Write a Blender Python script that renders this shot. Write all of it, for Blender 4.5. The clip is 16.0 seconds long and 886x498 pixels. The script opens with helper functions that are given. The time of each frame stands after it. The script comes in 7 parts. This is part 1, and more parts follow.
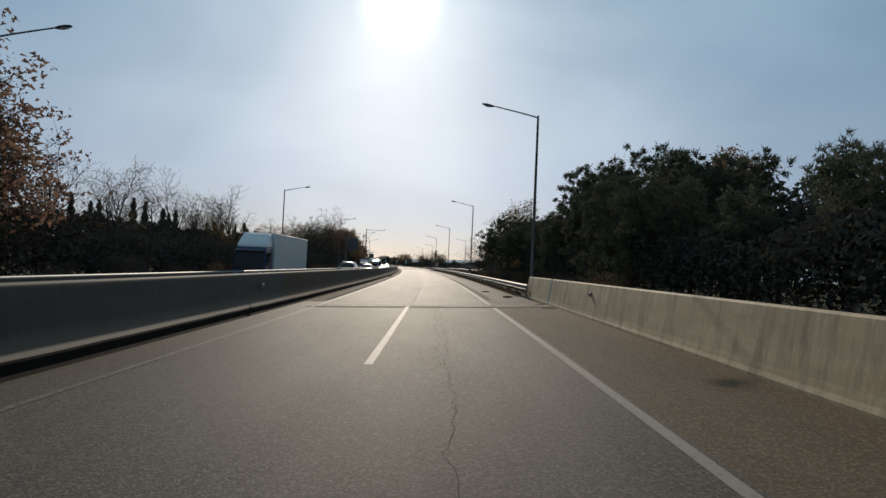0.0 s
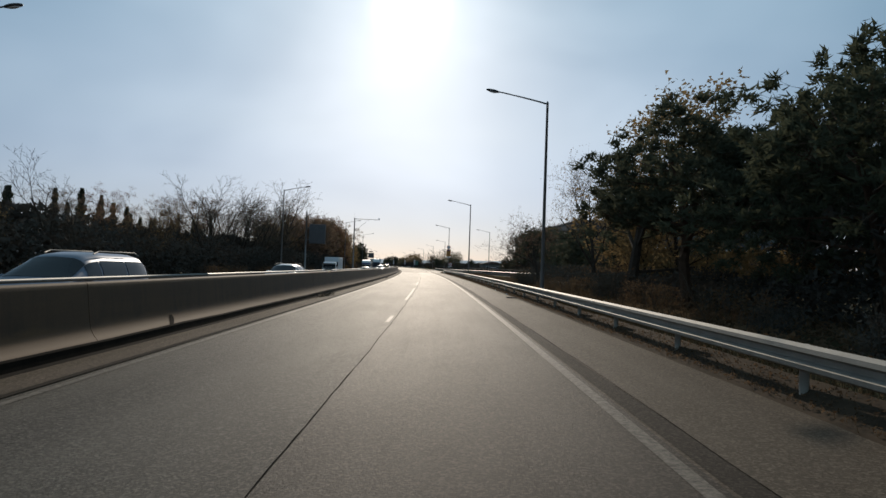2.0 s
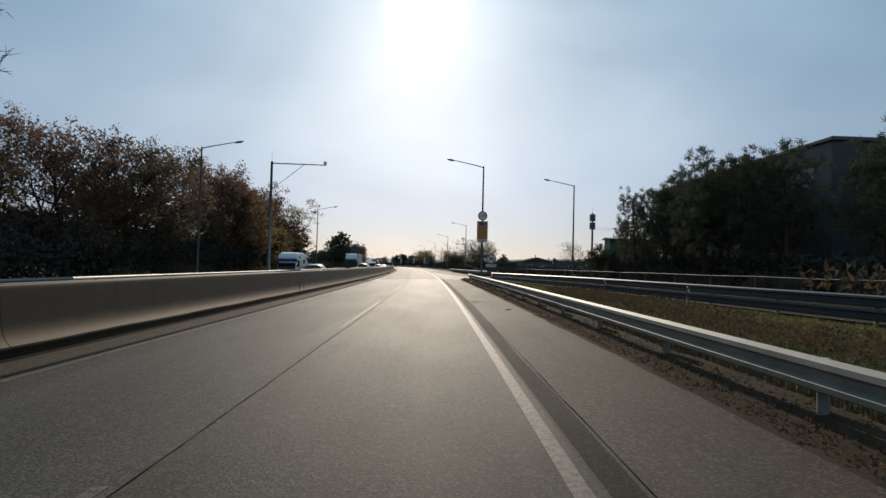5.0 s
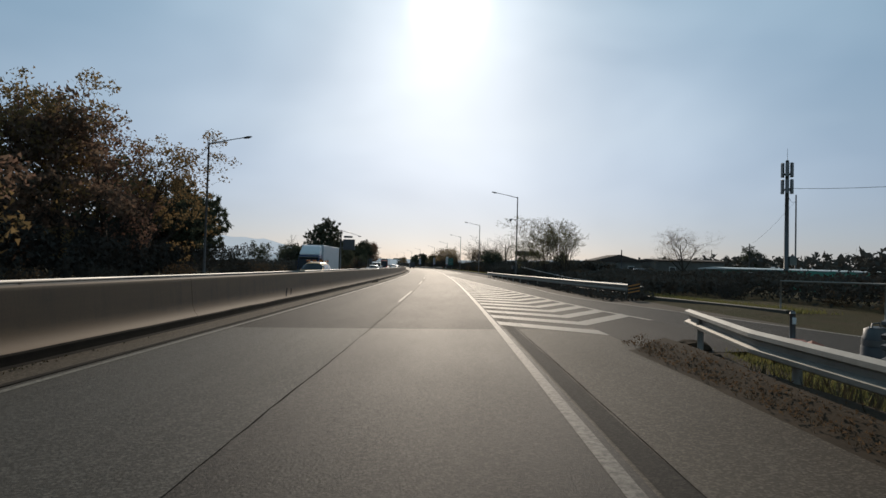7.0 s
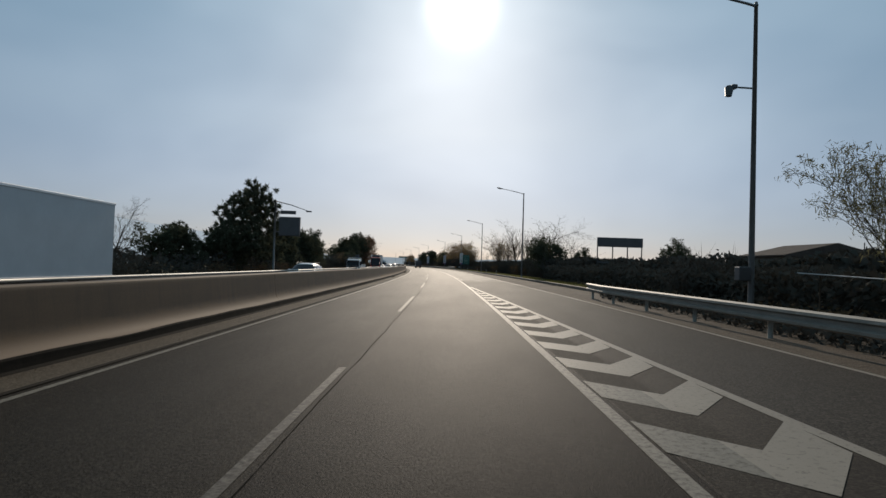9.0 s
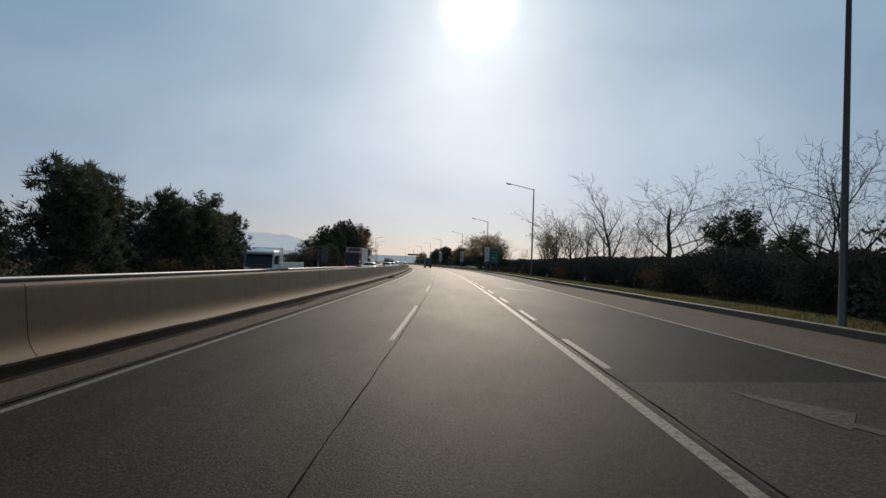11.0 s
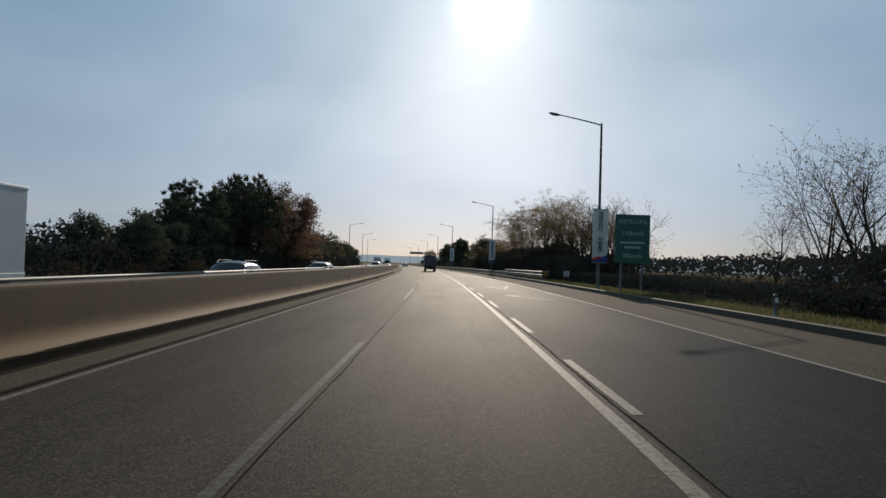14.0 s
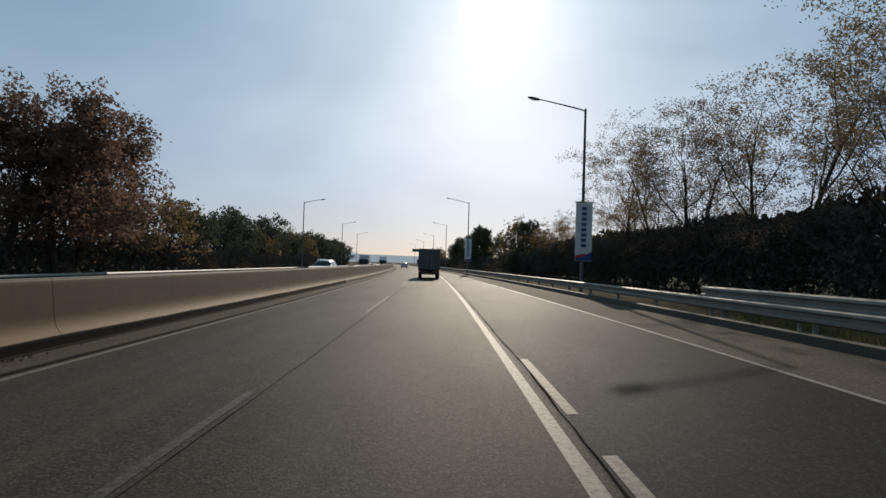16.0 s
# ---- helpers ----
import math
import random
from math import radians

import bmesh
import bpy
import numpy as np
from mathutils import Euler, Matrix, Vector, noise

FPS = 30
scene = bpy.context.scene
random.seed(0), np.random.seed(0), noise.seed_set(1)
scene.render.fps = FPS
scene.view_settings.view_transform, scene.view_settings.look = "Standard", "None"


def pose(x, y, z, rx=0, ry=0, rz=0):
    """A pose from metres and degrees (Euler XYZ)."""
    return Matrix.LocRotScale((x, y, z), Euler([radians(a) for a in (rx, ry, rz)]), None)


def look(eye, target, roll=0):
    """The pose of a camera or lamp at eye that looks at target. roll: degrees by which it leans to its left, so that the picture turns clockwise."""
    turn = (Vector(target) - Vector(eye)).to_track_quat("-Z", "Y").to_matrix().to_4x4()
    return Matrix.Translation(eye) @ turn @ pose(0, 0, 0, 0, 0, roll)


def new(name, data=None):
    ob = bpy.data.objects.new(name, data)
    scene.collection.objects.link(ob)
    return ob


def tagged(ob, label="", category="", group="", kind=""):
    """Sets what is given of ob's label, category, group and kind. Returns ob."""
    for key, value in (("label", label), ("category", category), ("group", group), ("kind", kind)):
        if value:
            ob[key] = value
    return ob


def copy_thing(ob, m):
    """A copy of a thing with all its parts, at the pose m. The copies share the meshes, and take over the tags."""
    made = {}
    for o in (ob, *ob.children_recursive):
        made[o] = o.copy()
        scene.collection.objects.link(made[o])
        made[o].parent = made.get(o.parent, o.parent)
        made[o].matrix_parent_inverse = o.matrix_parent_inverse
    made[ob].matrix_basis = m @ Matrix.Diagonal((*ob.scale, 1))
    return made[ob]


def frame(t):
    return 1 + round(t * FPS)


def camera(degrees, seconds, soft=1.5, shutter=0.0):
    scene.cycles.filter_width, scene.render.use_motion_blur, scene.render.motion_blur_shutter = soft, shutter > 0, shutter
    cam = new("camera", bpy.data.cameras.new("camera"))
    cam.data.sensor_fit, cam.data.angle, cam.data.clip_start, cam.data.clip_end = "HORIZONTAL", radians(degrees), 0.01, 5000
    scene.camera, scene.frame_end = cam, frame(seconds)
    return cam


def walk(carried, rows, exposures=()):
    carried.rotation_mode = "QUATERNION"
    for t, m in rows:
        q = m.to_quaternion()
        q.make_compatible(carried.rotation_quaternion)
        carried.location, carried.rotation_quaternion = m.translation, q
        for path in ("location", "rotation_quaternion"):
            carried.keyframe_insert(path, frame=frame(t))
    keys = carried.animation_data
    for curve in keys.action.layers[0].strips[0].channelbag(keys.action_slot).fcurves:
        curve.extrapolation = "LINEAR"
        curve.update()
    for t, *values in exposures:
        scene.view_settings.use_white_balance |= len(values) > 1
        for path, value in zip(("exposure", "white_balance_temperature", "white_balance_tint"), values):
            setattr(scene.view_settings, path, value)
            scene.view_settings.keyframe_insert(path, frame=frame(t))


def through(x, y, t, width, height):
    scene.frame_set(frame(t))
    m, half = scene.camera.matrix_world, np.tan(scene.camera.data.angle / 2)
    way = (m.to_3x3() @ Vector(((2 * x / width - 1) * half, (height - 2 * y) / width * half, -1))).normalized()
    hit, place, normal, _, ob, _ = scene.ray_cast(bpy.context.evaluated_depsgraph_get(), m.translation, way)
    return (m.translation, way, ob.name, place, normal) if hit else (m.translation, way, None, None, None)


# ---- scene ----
# The road is a gentle left-hand bend: bend radius in metres at stations along it.
BEND_S = [-20, 40, 100, 160, 220, 280, 340, 400, 460, 520, 580, 640]
BEND_R = [2286, 2305, 2511, 2745, 2763, 2615, 2181, 2113, 2233, 2301, 2338, 2354]
_S = np.linspace(-400.0, 2600.0, 6001)
_k = np.interp(_S, BEND_S, [1.0 / r for r in BEND_R])
_k[_S > 760] = 0.0
_th = np.concatenate([[0], np.cumsum((_k[1:] + _k[:-1]) / 2 * 0.5)])
_th -= np.interp(0, _S, _th)
_mid = (_th[1:] + _th[:-1]) / 2
_x = np.concatenate([[0], np.cumsum(-np.sin(_mid) * 0.5)])
_y = np.concatenate([[0], np.cumsum(np.cos(_mid) * 0.5)])
_x -= np.interp(0, _S, _x)
_y -= np.interp(0, _S, _y)


def heading(s):
    return float(np.interp(s, _S, _th))


def bank(off):
    """Height of the cross-sloped road surface at an offset right of the lane."""
    if off <= 2.5:
        return 0.02 * max(off, -18.0)
    return 0.05 + 0.04 * (min(off, 11.0) - 2.5)


def road(s, off=0.0, z=0.0):
    a = heading(s)
    return Vector((float(np.interp(s, _S, _x)) + off * math.cos(a), float(np.interp(s, _S, _y)) + off * math.sin(a), z))


def at(s, off, z=None, turn=0.0):
    """A pose on the road: its y axis along the road."""
    p = road(s, off, bank(off) if z is None else z)
    return pose(p.x, p.y, p.z, 0, 0, math.degrees(heading(s)) + turn)


# ---- camera: seconds, station, offset, yaw from the road, pitch, lean ----
cam = camera(74.1, 16.0)
DRIVE = [
    (0.0, 0.00, 0.00, -0.30, 1.68, -2.56),
    (0.5, 13.12, 0.10, -0.37, 1.73, -2.43),
    (1.0, 26.22, 0.18, -0.27, 1.71, -2.34),
    (1.5, 39.46, 0.26, -0.29, 1.79, -2.18),
    (2.0, 52.77, 0.34, -0.30, 1.73, -2.05),
    (2.5, 66.23, 0.43, -0.28, 1.64, -2.00),
    (3.0, 79.66, 0.57, -0.33, 1.66, -1.94),
    (3.5, 93.10, 0.77, -0.49, 1.69, -1.83),
    (4.0, 106.56, 1.00, -0.65, 1.66, -1.71),
    (4.5, 120.04, 1.20, -0.70, 1.64, -1.60),
    (5.0, 133.53, 1.35, -0.53, 1.61, -1.48),
    (5.5, 147.04, 1.40, -0.03, 1.68, -1.42),
    (6.0, 160.53, 1.32, 0.53, 1.67, -1.43),
    (6.5, 173.93, 1.20, 0.73, 1.69, -1.44),
    (7.0, 187.28, 1.04, 0.61, 1.65, -1.60),
    (7.5, 200.63, 0.87, 0.44, 1.61, -1.69),
    (8.0, 213.98, 0.73, 0.45, 1.63, -1.70),
    (8.5, 227.42, 0.63, 0.52, 1.64, -1.72),
    (9.0, 240.92, 0.54, 0.61, 1.55, -1.86),
    (9.5, 254.42, 0.43, 0.65, 1.59, -1.89),
    (10.0, 267.93, 0.32, 0.73, 1.53, -1.97),
    (10.5, 281.49, 0.21, 0.83, 1.46, -2.05),
    (11.0, 295.13, 0.12, 0.92, 1.40, -2.14),
    (11.5, 308.88, 0.06, 0.91, 1.39, -2.13),
    (12.0, 322.75, 0.05, 0.75, 1.30, -1.98),
    (12.5, 336.66, 0.13, 0.48, 1.40, -1.88),
    (13.0, 350.48, 0.24, 0.31, 1.46, -1.90),
    (13.5, 364.30, 0.37, 0.27, 1.43, -1.80),
    (14.0, 378.05, 0.54, 0.17, 1.43, -1.78),
    (14.5, 391.69, 0.70, 0.07, 1.41, -1.89),
    (15.0, 405.26, 0.88, -0.09, 1.35, -1.91),
    (15.5, 418.83, 1.07, -0.19, 1.38, -1.90),
    (16.0, 432.43, 1.25, -0.18, 1.43, -1.82),]
rows = []
for t, s, off, yaw, pitch, lean in DRIVE:
    p = road(s, off, 1.7)
    rows.append((t, pose(p.x, p.y, p.z, 90 + pitch, lean, math.degrees(heading(s)) + yaw)))
walk(cam, rows, exposures=[(0.0, -0.02), (2.0, 0.12), (7.0, 0.1), (8.5, -0.05), (12.0, -0.06), (14.5, 0.02), (16.0, 0.12)])

# ---- sky and sun ----
SUN_AZ, SUN_EL = 5.0, 24.0  # degrees left of the first heading, degrees up
sun_dir = Vector((-math.sin(radians(SUN_AZ)) * math.cos(radians(SUN_EL)), math.cos(radians(SUN_AZ)) * math.cos(radians(SUN_EL)), math.sin(radians(SUN_EL))))
world = bpy.data.worlds.new("sky")
scene.world = world
world.use_nodes = True
wn, wl = world.node_tree.nodes, world.node_tree.links
wn.clear()
w_out = wn.new("ShaderNodeOutputWorld")
w_bg = wn.new("ShaderNodeBackground")
w_sky = wn.new("ShaderNodeTexSky")
w_sky.sky_type = "NISHITA"
w_sky.sun_disc = False
w_sky.sun_elevation = radians(SUN_EL)
w_sky.sun_rotation = radians(-SUN_AZ)
w_sky.air_density, w_sky.dust_density, w_sky.ozone_density = 1.0, 0.6, 3.0
w_bg.inputs[1].default_value = 0.05
# hazy glow round the sun and thin high cloud, both in the sky itself
w_co = wn.new("ShaderNodeTexCoord")
w_dot = wn.new("ShaderNodeVectorMath")
w_dot.operation = "DOT_PRODUCT"
w_nrm = wn.new("ShaderNodeVectorMath")
w_nrm.operation = "NORMALIZE"
wl.new(w_co.outputs["Generated"], w_nrm.inputs[0])
wl.new(w_nrm.outputs[0], w_dot.inputs[0])
w_dot.inputs[1].default_value = sun_dir


def w_math(op, a, b=None):
    n = wn.new("ShaderNodeMath")
    n.operation = op
    for k, v in enumerate((a, b)):
        if v is None:
            continue
        if isinstance(v, (int, float)):
            n.inputs[k].default_value = v
        else:
            wl.new(v, n.inputs[k])
    return n.outputs[0]


w_c = w_math("MAXIMUM", w_dot.outputs["Value"], 0.0)
w_glow = w_math("ADD", w_math("MULTIPLY", w_math("POWER", w_c, 1700.0), 60.0), w_math("ADD", w_math("MULTIPLY", w_math("POWER", w_c, 150.0), 3.4), w_math("MULTIPLY", w_math("POWER", w_c, 14.0), 1.5)))
w_map = wn.new("ShaderNodeMapping")
w_map.inputs["Scale"].default_value = (1.4, 1.0, 2.6)
wl.new(w_nrm.outputs[0], w_map.inputs[0])
w_noise = wn.new("ShaderNodeTexNoise")
w_noise.inputs["Scale"].default_value = 1.7
w_noise.inputs["Detail"].default_value = 3.0
w_noise.inputs["Distortion"].default_value = 0.25
wl.new(w_map.outputs[0], w_noise.inputs["Vector"])
w_ramp = wn.new("ShaderNodeMapRange")
w_ramp.inputs["From Min"].default_value = 0.45
w_ramp.inputs["From Max"].default_value = 0.8
w_ramp.inputs["To Max"].default_value = 3.4
wl.new(w_noise.outputs[0], w_ramp.inputs["Value"])
w_extra = w_math("ADD", w_glow, w_math("MULTIPLY", w_ramp.outputs[0], w_math("POWER", w_c, 3.0)))
w_col = wn.new("ShaderNodeVectorMath")
w_col.operation = "SCALE"
w_col.inputs[0].default_value = (0.95, 0.98, 0.97)
wl.new(w_extra, w_col.inputs["Scale"])
w_add = wn.new("ShaderNodeVectorMath")
w_add.operation = "ADD"
# thin haze: pale near the horizon, clear blue higher up
w_tint = wn.new("ShaderNodeVectorMath")
w_tint.operation = "MULTIPLY"
wl.new(w_sky.outputs[0], w_tint.inputs[0])
w_sep = wn.new("ShaderNodeSeparateXYZ")
wl.new(w_nrm.outputs[0], w_sep.inputs[0])
w_low = wn.new("ShaderNodeMapRange")
w_low.inputs["From Max"].default_value = 0.22
wl.new(w_sep.outputs[2], w_low.inputs["Value"])
w_air = wn.new("ShaderNodeMix")
w_air.data_type = "RGBA"
wl.new(w_low.outputs[0], w_air.inputs[0])
w_air.inputs[6].default_value = (0.5, 0.55, 0.78, 1)
w_air.inputs[7].default_value = (0.78, 0.77, 0.81, 1)
wl.new(w_air.outputs[2], w_tint.inputs[1])
w_hmix = wn.new("ShaderNodeMix")
w_hmix.data_type = "RGBA"
w_hup = wn.new("ShaderNodeMapRange")
w_hup.inputs["From Max"].default_value = 0.4
wl.new(w_sep.outputs[2], w_hup.inputs["Value"])
wl.new(w_hup.outputs[0], w_hmix.inputs[0])
w_hmix.inputs[6].default_value = (3.4, 3.3, 3.4, 1)
w_hmix.inputs[7].default_value = (2.35, 4.0, 4.5, 1)
w_sum = wn.new("ShaderNodeVectorMath")
w_sum.operation = "ADD"
wl.new(w_tint.outputs[0], w_sum.inputs[0])
wl.new(w_hmix.outputs[2], w_sum.inputs[1])
wl.new(w_sum.outputs[0], w_add.inputs[0])
wl.new(w_col.outputs[0], w_add.inputs[1])
wl.new(w_add.outputs[0], w_bg.inputs[0])
wl.new(w_bg.outputs[0], w_out.inputs[0])

sun = new("sun", bpy.data.lights.new("sun", "SUN"))
sun.data.energy, sun.data.angle, sun.data.color = 2.6, radians(0.6), (1.0, 0.86, 0.7)
sun.matrix_world = look(sun_dir * 300, (0, 0, 0))

# ---- materials ----


class Mat:
    """A small node material: colour variation at two scales, bump, roughness."""

    def __init__(self, name, rough=0.7, metal=0.0):
        self.m = bpy.data.materials.new(name)
        self.m.use_nodes = True
        self.n, self.l = self.m.node_tree.nodes, self.m.node_tree.links
        self.b = self.n["Principled BSDF"]
        self.b.inputs["Roughness"].default_value = rough
        self.b.inputs["Metallic"].default_value = metal

    def coords(self, kind="Object", scale=(1, 1, 1)):
        c = self.n.new("ShaderNodeTexCoord")
        m = self.n.new("ShaderNodeMapping")
        m.inputs["Scale"].default_value = scale
        self.l.new(c.outputs[kind], m.inputs[0])
        return m.outputs[0]

    def noise(self, vec, scale, detail=4.0, rough=0.6, lo=0.3, hi=0.7):
        t = self.n.new("ShaderNodeTexNoise")
        t.inputs["Scale"].default_value, t.inputs["Detail"].default_value, t.inputs["Roughness"].default_value = scale, detail, rough
        self.l.new(vec, t.inputs["Vector"])
        r = self.n.new("ShaderNodeMapRange")
        r.inputs["From Min"].default_value, r.inputs["From Max"].default_value = lo, hi
        self.l.new(t.outputs[0], r.inputs["Value"])
        return r.outputs[0]

    def mix(self, fac, a, b, blend="MIX"):
        x = self.n.new("ShaderNodeMix")
        x.data_type, x.blend_type = "RGBA", blend
        for slot, v in ((0, fac), (6, a), (7, b)):
            if isinstance(v, (int, float)):
                x.inputs[slot].default_value = v
            elif isinstance(v, tuple):
                x.inputs[slot].default_value = (*v[:3], 1.0)
            else:
                self.l.new(v, x.inputs[slot])
        return x.outputs[2]

    def math(self, op, a, b=0.0):
        x = self.n.new("ShaderNodeMath")
        x.operation = op
        for k, v in enumerate((a, b)):
            if isinstance(v, (int, float)):
                x.inputs[k].default_value = v
            else:
                self.l.new(v, x.inputs[k])
        return x.outputs[0]

    def color(self, v):
        if isinstance(v, tuple):
            self.b.inputs["Base Color"].default_value = (*v[:3], 1.0)
        else:
            self.l.new(v, self.b.inputs["Base Color"])
        return self

    def rough(self, v):
        self.l.new(v, self.b.inputs["Roughness"])
        return self

    def bump(self, h, strength=0.3, dist=0.01):
        x = self.n.new("ShaderNodeBump")
        x.inputs["Strength"].default_value, x.inputs["Distance"].default_value = strength, dist
        self.l.new(h, x.inputs["Height"])
        self.l.new(x.outputs[0], self.b.inputs["Normal"])
        return self

    def random(self):
        return self.n.new("ShaderNodeObjectInfo").outputs["Random"]


def asphalt(name, base, light, dark, gloss=0.5, streak=1.0, worn=None, shine=0.06):
    """Road surface: aggregate grain, streaks along the lane, stains. UV holds offset and station."""
    m = Mat(name, gloss)
    uv = m.coords("UV")
    grain = m.noise(uv, 36.0, 4.0, 0.75, 0.36, 0.64)
    along = m.noise(m.coords("UV", (1.1, 0.025, 1)), 1.0, 5.0, 0.6, 0.36, 0.64)
    patch = m.noise(m.coords("UV", (0.5, 0.16, 1)), 1.0, 6.0, 0.65, 0.4, 0.75)
    fine = m.noise(m.coords("UV", (3.0, 0.5, 1)), 1.0, 6.0, 0.7, 0.45, 0.8)
    c = m.mix(m.math("MULTIPLY", along, 0.85 * streak), base, light)
    c = m.mix(m.math("MULTIPLY", patch, 0.45), c, dark)
    c = m.mix(m.math("MULTIPLY", fine, 0.25), c, light)
    c = m.mix(m.math("MULTIPLY", grain, 0.6), c, tuple(0.7 * x for x in dark))
    vor = m.n.new("ShaderNodeTexVoronoi")
    vor.inputs["Scale"].default_value = 42.0
    m.l.new(uv, vor.inputs["Vector"])
    chip = m.n.new("ShaderNodeSeparateColor")
    m.l.new(vor.outputs["Color"], chip.inputs[0])
    chips = m.n.new("ShaderNodeMapRange")
    chips.inputs["From Min"].default_value = 0.5
    m.l.new(chip.outputs[0], chips.inputs["Value"])
    c = m.mix(m.math("MULTIPLY", chips.outputs[0], 0.6), c, tuple(min(1.0, 1.6 * x) for x in light))
    if worn is not None:
        # older surfacing beyond a station is gradually more worn and paler
        sep = m.n.new("ShaderNodeSeparateXYZ")
        m.l.new(uv, sep.inputs[0])
        ease = m.n.new("ShaderNodeMapRange")
        ease.inputs["From Min"].default_value, ease.inputs["From Max"].default_value = worn[0], worn[1]
        m.l.new(sep.outputs[1], ease.inputs["Value"])
        c = m.mix(ease.outputs[0], c, m.mix(1.0, c, (worn[2], worn[2], worn[2]), "MULTIPLY"))
    m.color(c)
    m.b.inputs["Specular IOR Level"].default_value = shine
    m.rough(m.math("ADD", m.math("MULTIPLY", patch, 0.04), gloss + 0.08))
    m.bump(m.math("ADD", m.math("MULTIPLY", chip.outputs[1], 0.8), grain), 0.42, 0.01)
    return m.m


def plain(name, col, rough=0.6, metal=0.0, var=0.25, scale=3.0, bump=0.1):
    m = Mat(name, rough, metal)
    v = m.coords()
    a = m.noise(v, scale, 5.0)
    b = m.noise(v, scale * 14, 3.0)
    dark = tuple(x * (1 - var) for x in col)
    c = m.mix(a, col, dark)
    c = m.mix(m.math("MULTIPLY", b, 0.3), c, dark)
    m.color(c)
    if rough >= 0.8:
        m.b.inputs["Specular IOR Level"].default_value = 0.08
    if bump:
        m.bump(b, bump, 0.004)
    return m.m


def leafy(name, c1, c2, c3, through=0.25):
    """Foliage: colour varies from leaf to leaf and from tree to tree; some light passes through."""
    m = Mat(name, 0.9)
    isl = m.n.new("ShaderNodeNewGeometry").outputs["Random Per Island"]
    c = m.mix(isl, c1, c2)
    c = m.mix(m.math("MULTIPLY", m.random(), 0.7), c, c3)
    m.color(c)
    m.b.inputs["Specular IOR Level"].default_value = 0.0
    tr = m.n.new("ShaderNodeBsdfTranslucent")
    m.l.new(c, tr.inputs[0])
    mx = m.n.new("ShaderNodeMixShader")
    mx.inputs[0].default_value = through
    out = m.n["Material Output"]
    m.l.new(m.b.outputs[0], mx.inputs[1])
    m.l.new(tr.outputs[0], mx.inputs[2])
    m.l.new(mx.outputs[0], out.inputs[0])
    return m.m


def concrete(name, base, dirt, rust, stain=0.65, dust=None):
    m = Mat(name, 0.75)
    v = m.coords("UV")
    big = m.noise(m.coords("UV", (1.5, 0.35, 1)), 1.0, 6.0, 0.65, 0.35, 0.75)
    runs = m.noise(m.coords("UV", (0.45, 2.6, 1)), 1.0, 5.0, 0.7, 0.47, 0.7)
    fine = m.noise(v, 18.0, 4.0)
    low = m.noise(m.coords("UV", (2.5, 0.12, 1)), 1.0, 5.0, 0.6, 0.4, 0.75)
    c = m.mix(m.math("MULTIPLY", big, 0.6), base, dirt)
    c = m.mix(m.math("MULTIPLY", runs, stain), c, dirt)
    c = m.mix(m.math("MULTIPLY", low, 0.4), c, rust)
    c = m.mix(m.math("MULTIPLY", fine, 0.25), c, dirt)
    if dust is not None:
        # road dust that has settled on the shallow lower slope, with a ragged upper edge
        sep = m.n.new("ShaderNodeSeparateXYZ")
        m.l.new(v, sep.inputs[0])
        edge = m.math("ADD", sep.outputs[0], m.math("MULTIPLY", m.noise(m.coords("UV", (3.0, 0.8, 1)), 1.0, 5.0, 0.65, 0.3, 0.7), 0.22))
        up = m.n.new("ShaderNodeMapRange")
        up.inputs["From Min"].default_value, up.inputs["From Max"].default_value = 0.78, 0.62
        m.l.new(edge, up.inputs["Value"])
        c = m.mix(m.math("MULTIPLY", up.outputs[0], 0.8), c, dust)
    m.color(c)
    m.bump(m.noise(v, 45.0, 4.0), 0.2, 0.004)
    return m.m


def worn_paint(name, col, under, keep=0.38, shine=0.1):
    m = Mat(name, 0.6)
    uv = m.coords("UV")
    w = m.noise(uv, 13.0, 8.0, 0.75, keep - 0.02, keep + 0.16)
    tint = m.noise(m.coords("UV", (1.0, 0.4, 1)), 1.0, 4.0)
    c = m.mix(m.math("MULTIPLY", tint, 0.35), col, tuple(0.7 * x for x in col))
    m.color(m.mix(w, under, c))
    m.b.inputs["Specular IOR Level"].default_value = shine
    m.bump(m.noise(uv, 60.0, 2.0), 0.3, 0.003)
    return m.m


M_LANE = asphalt("lane_asphalt", (0.053, 0.0428, 0.0352), (0.082, 0.0672, 0.0547), (0.028, 0.0238, 0.0211), 0.5, 1.0, (150.0, 203.0, 0.6))
# paler passing lane: part of the lift paints in a windscreen reflection
M_LANEPALE = asphalt("passing_lane_asphalt", (0.0695, 0.0595, 0.05), (0.107, 0.094, 0.078), (0.037, 0.0332, 0.03), 0.52, 1.0, (150.0, 203.0, 0.85))
M_LANEDARK = asphalt("darker_lane_asphalt", (0.042, 0.032, 0.0248), (0.071, 0.055, 0.0415), (0.0215, 0.0168, 0.014), 0.5, 1.2, (385.0, 285.0, 0.195), 0.034)
M_LANEDARKPALE = asphalt("newer_passing_lane_asphalt", (0.0525, 0.042, 0.033), (0.0885, 0.072, 0.055), (0.027, 0.0222, 0.0188), 0.52, 1.2, (385.0, 285.0, 0.4), 0.034)
M_DECK = asphalt("bridge_deck_asphalt", (0.093, 0.077, 0.062), (0.128, 0.107, 0.086), (0.05, 0.042, 0.035), 0.52)
M_SHOULDER = asphalt("shoulder_asphalt", (0.086, 0.067, 0.05), (0.112, 0.089, 0.067), (0.046, 0.036, 0.028), 0.58)
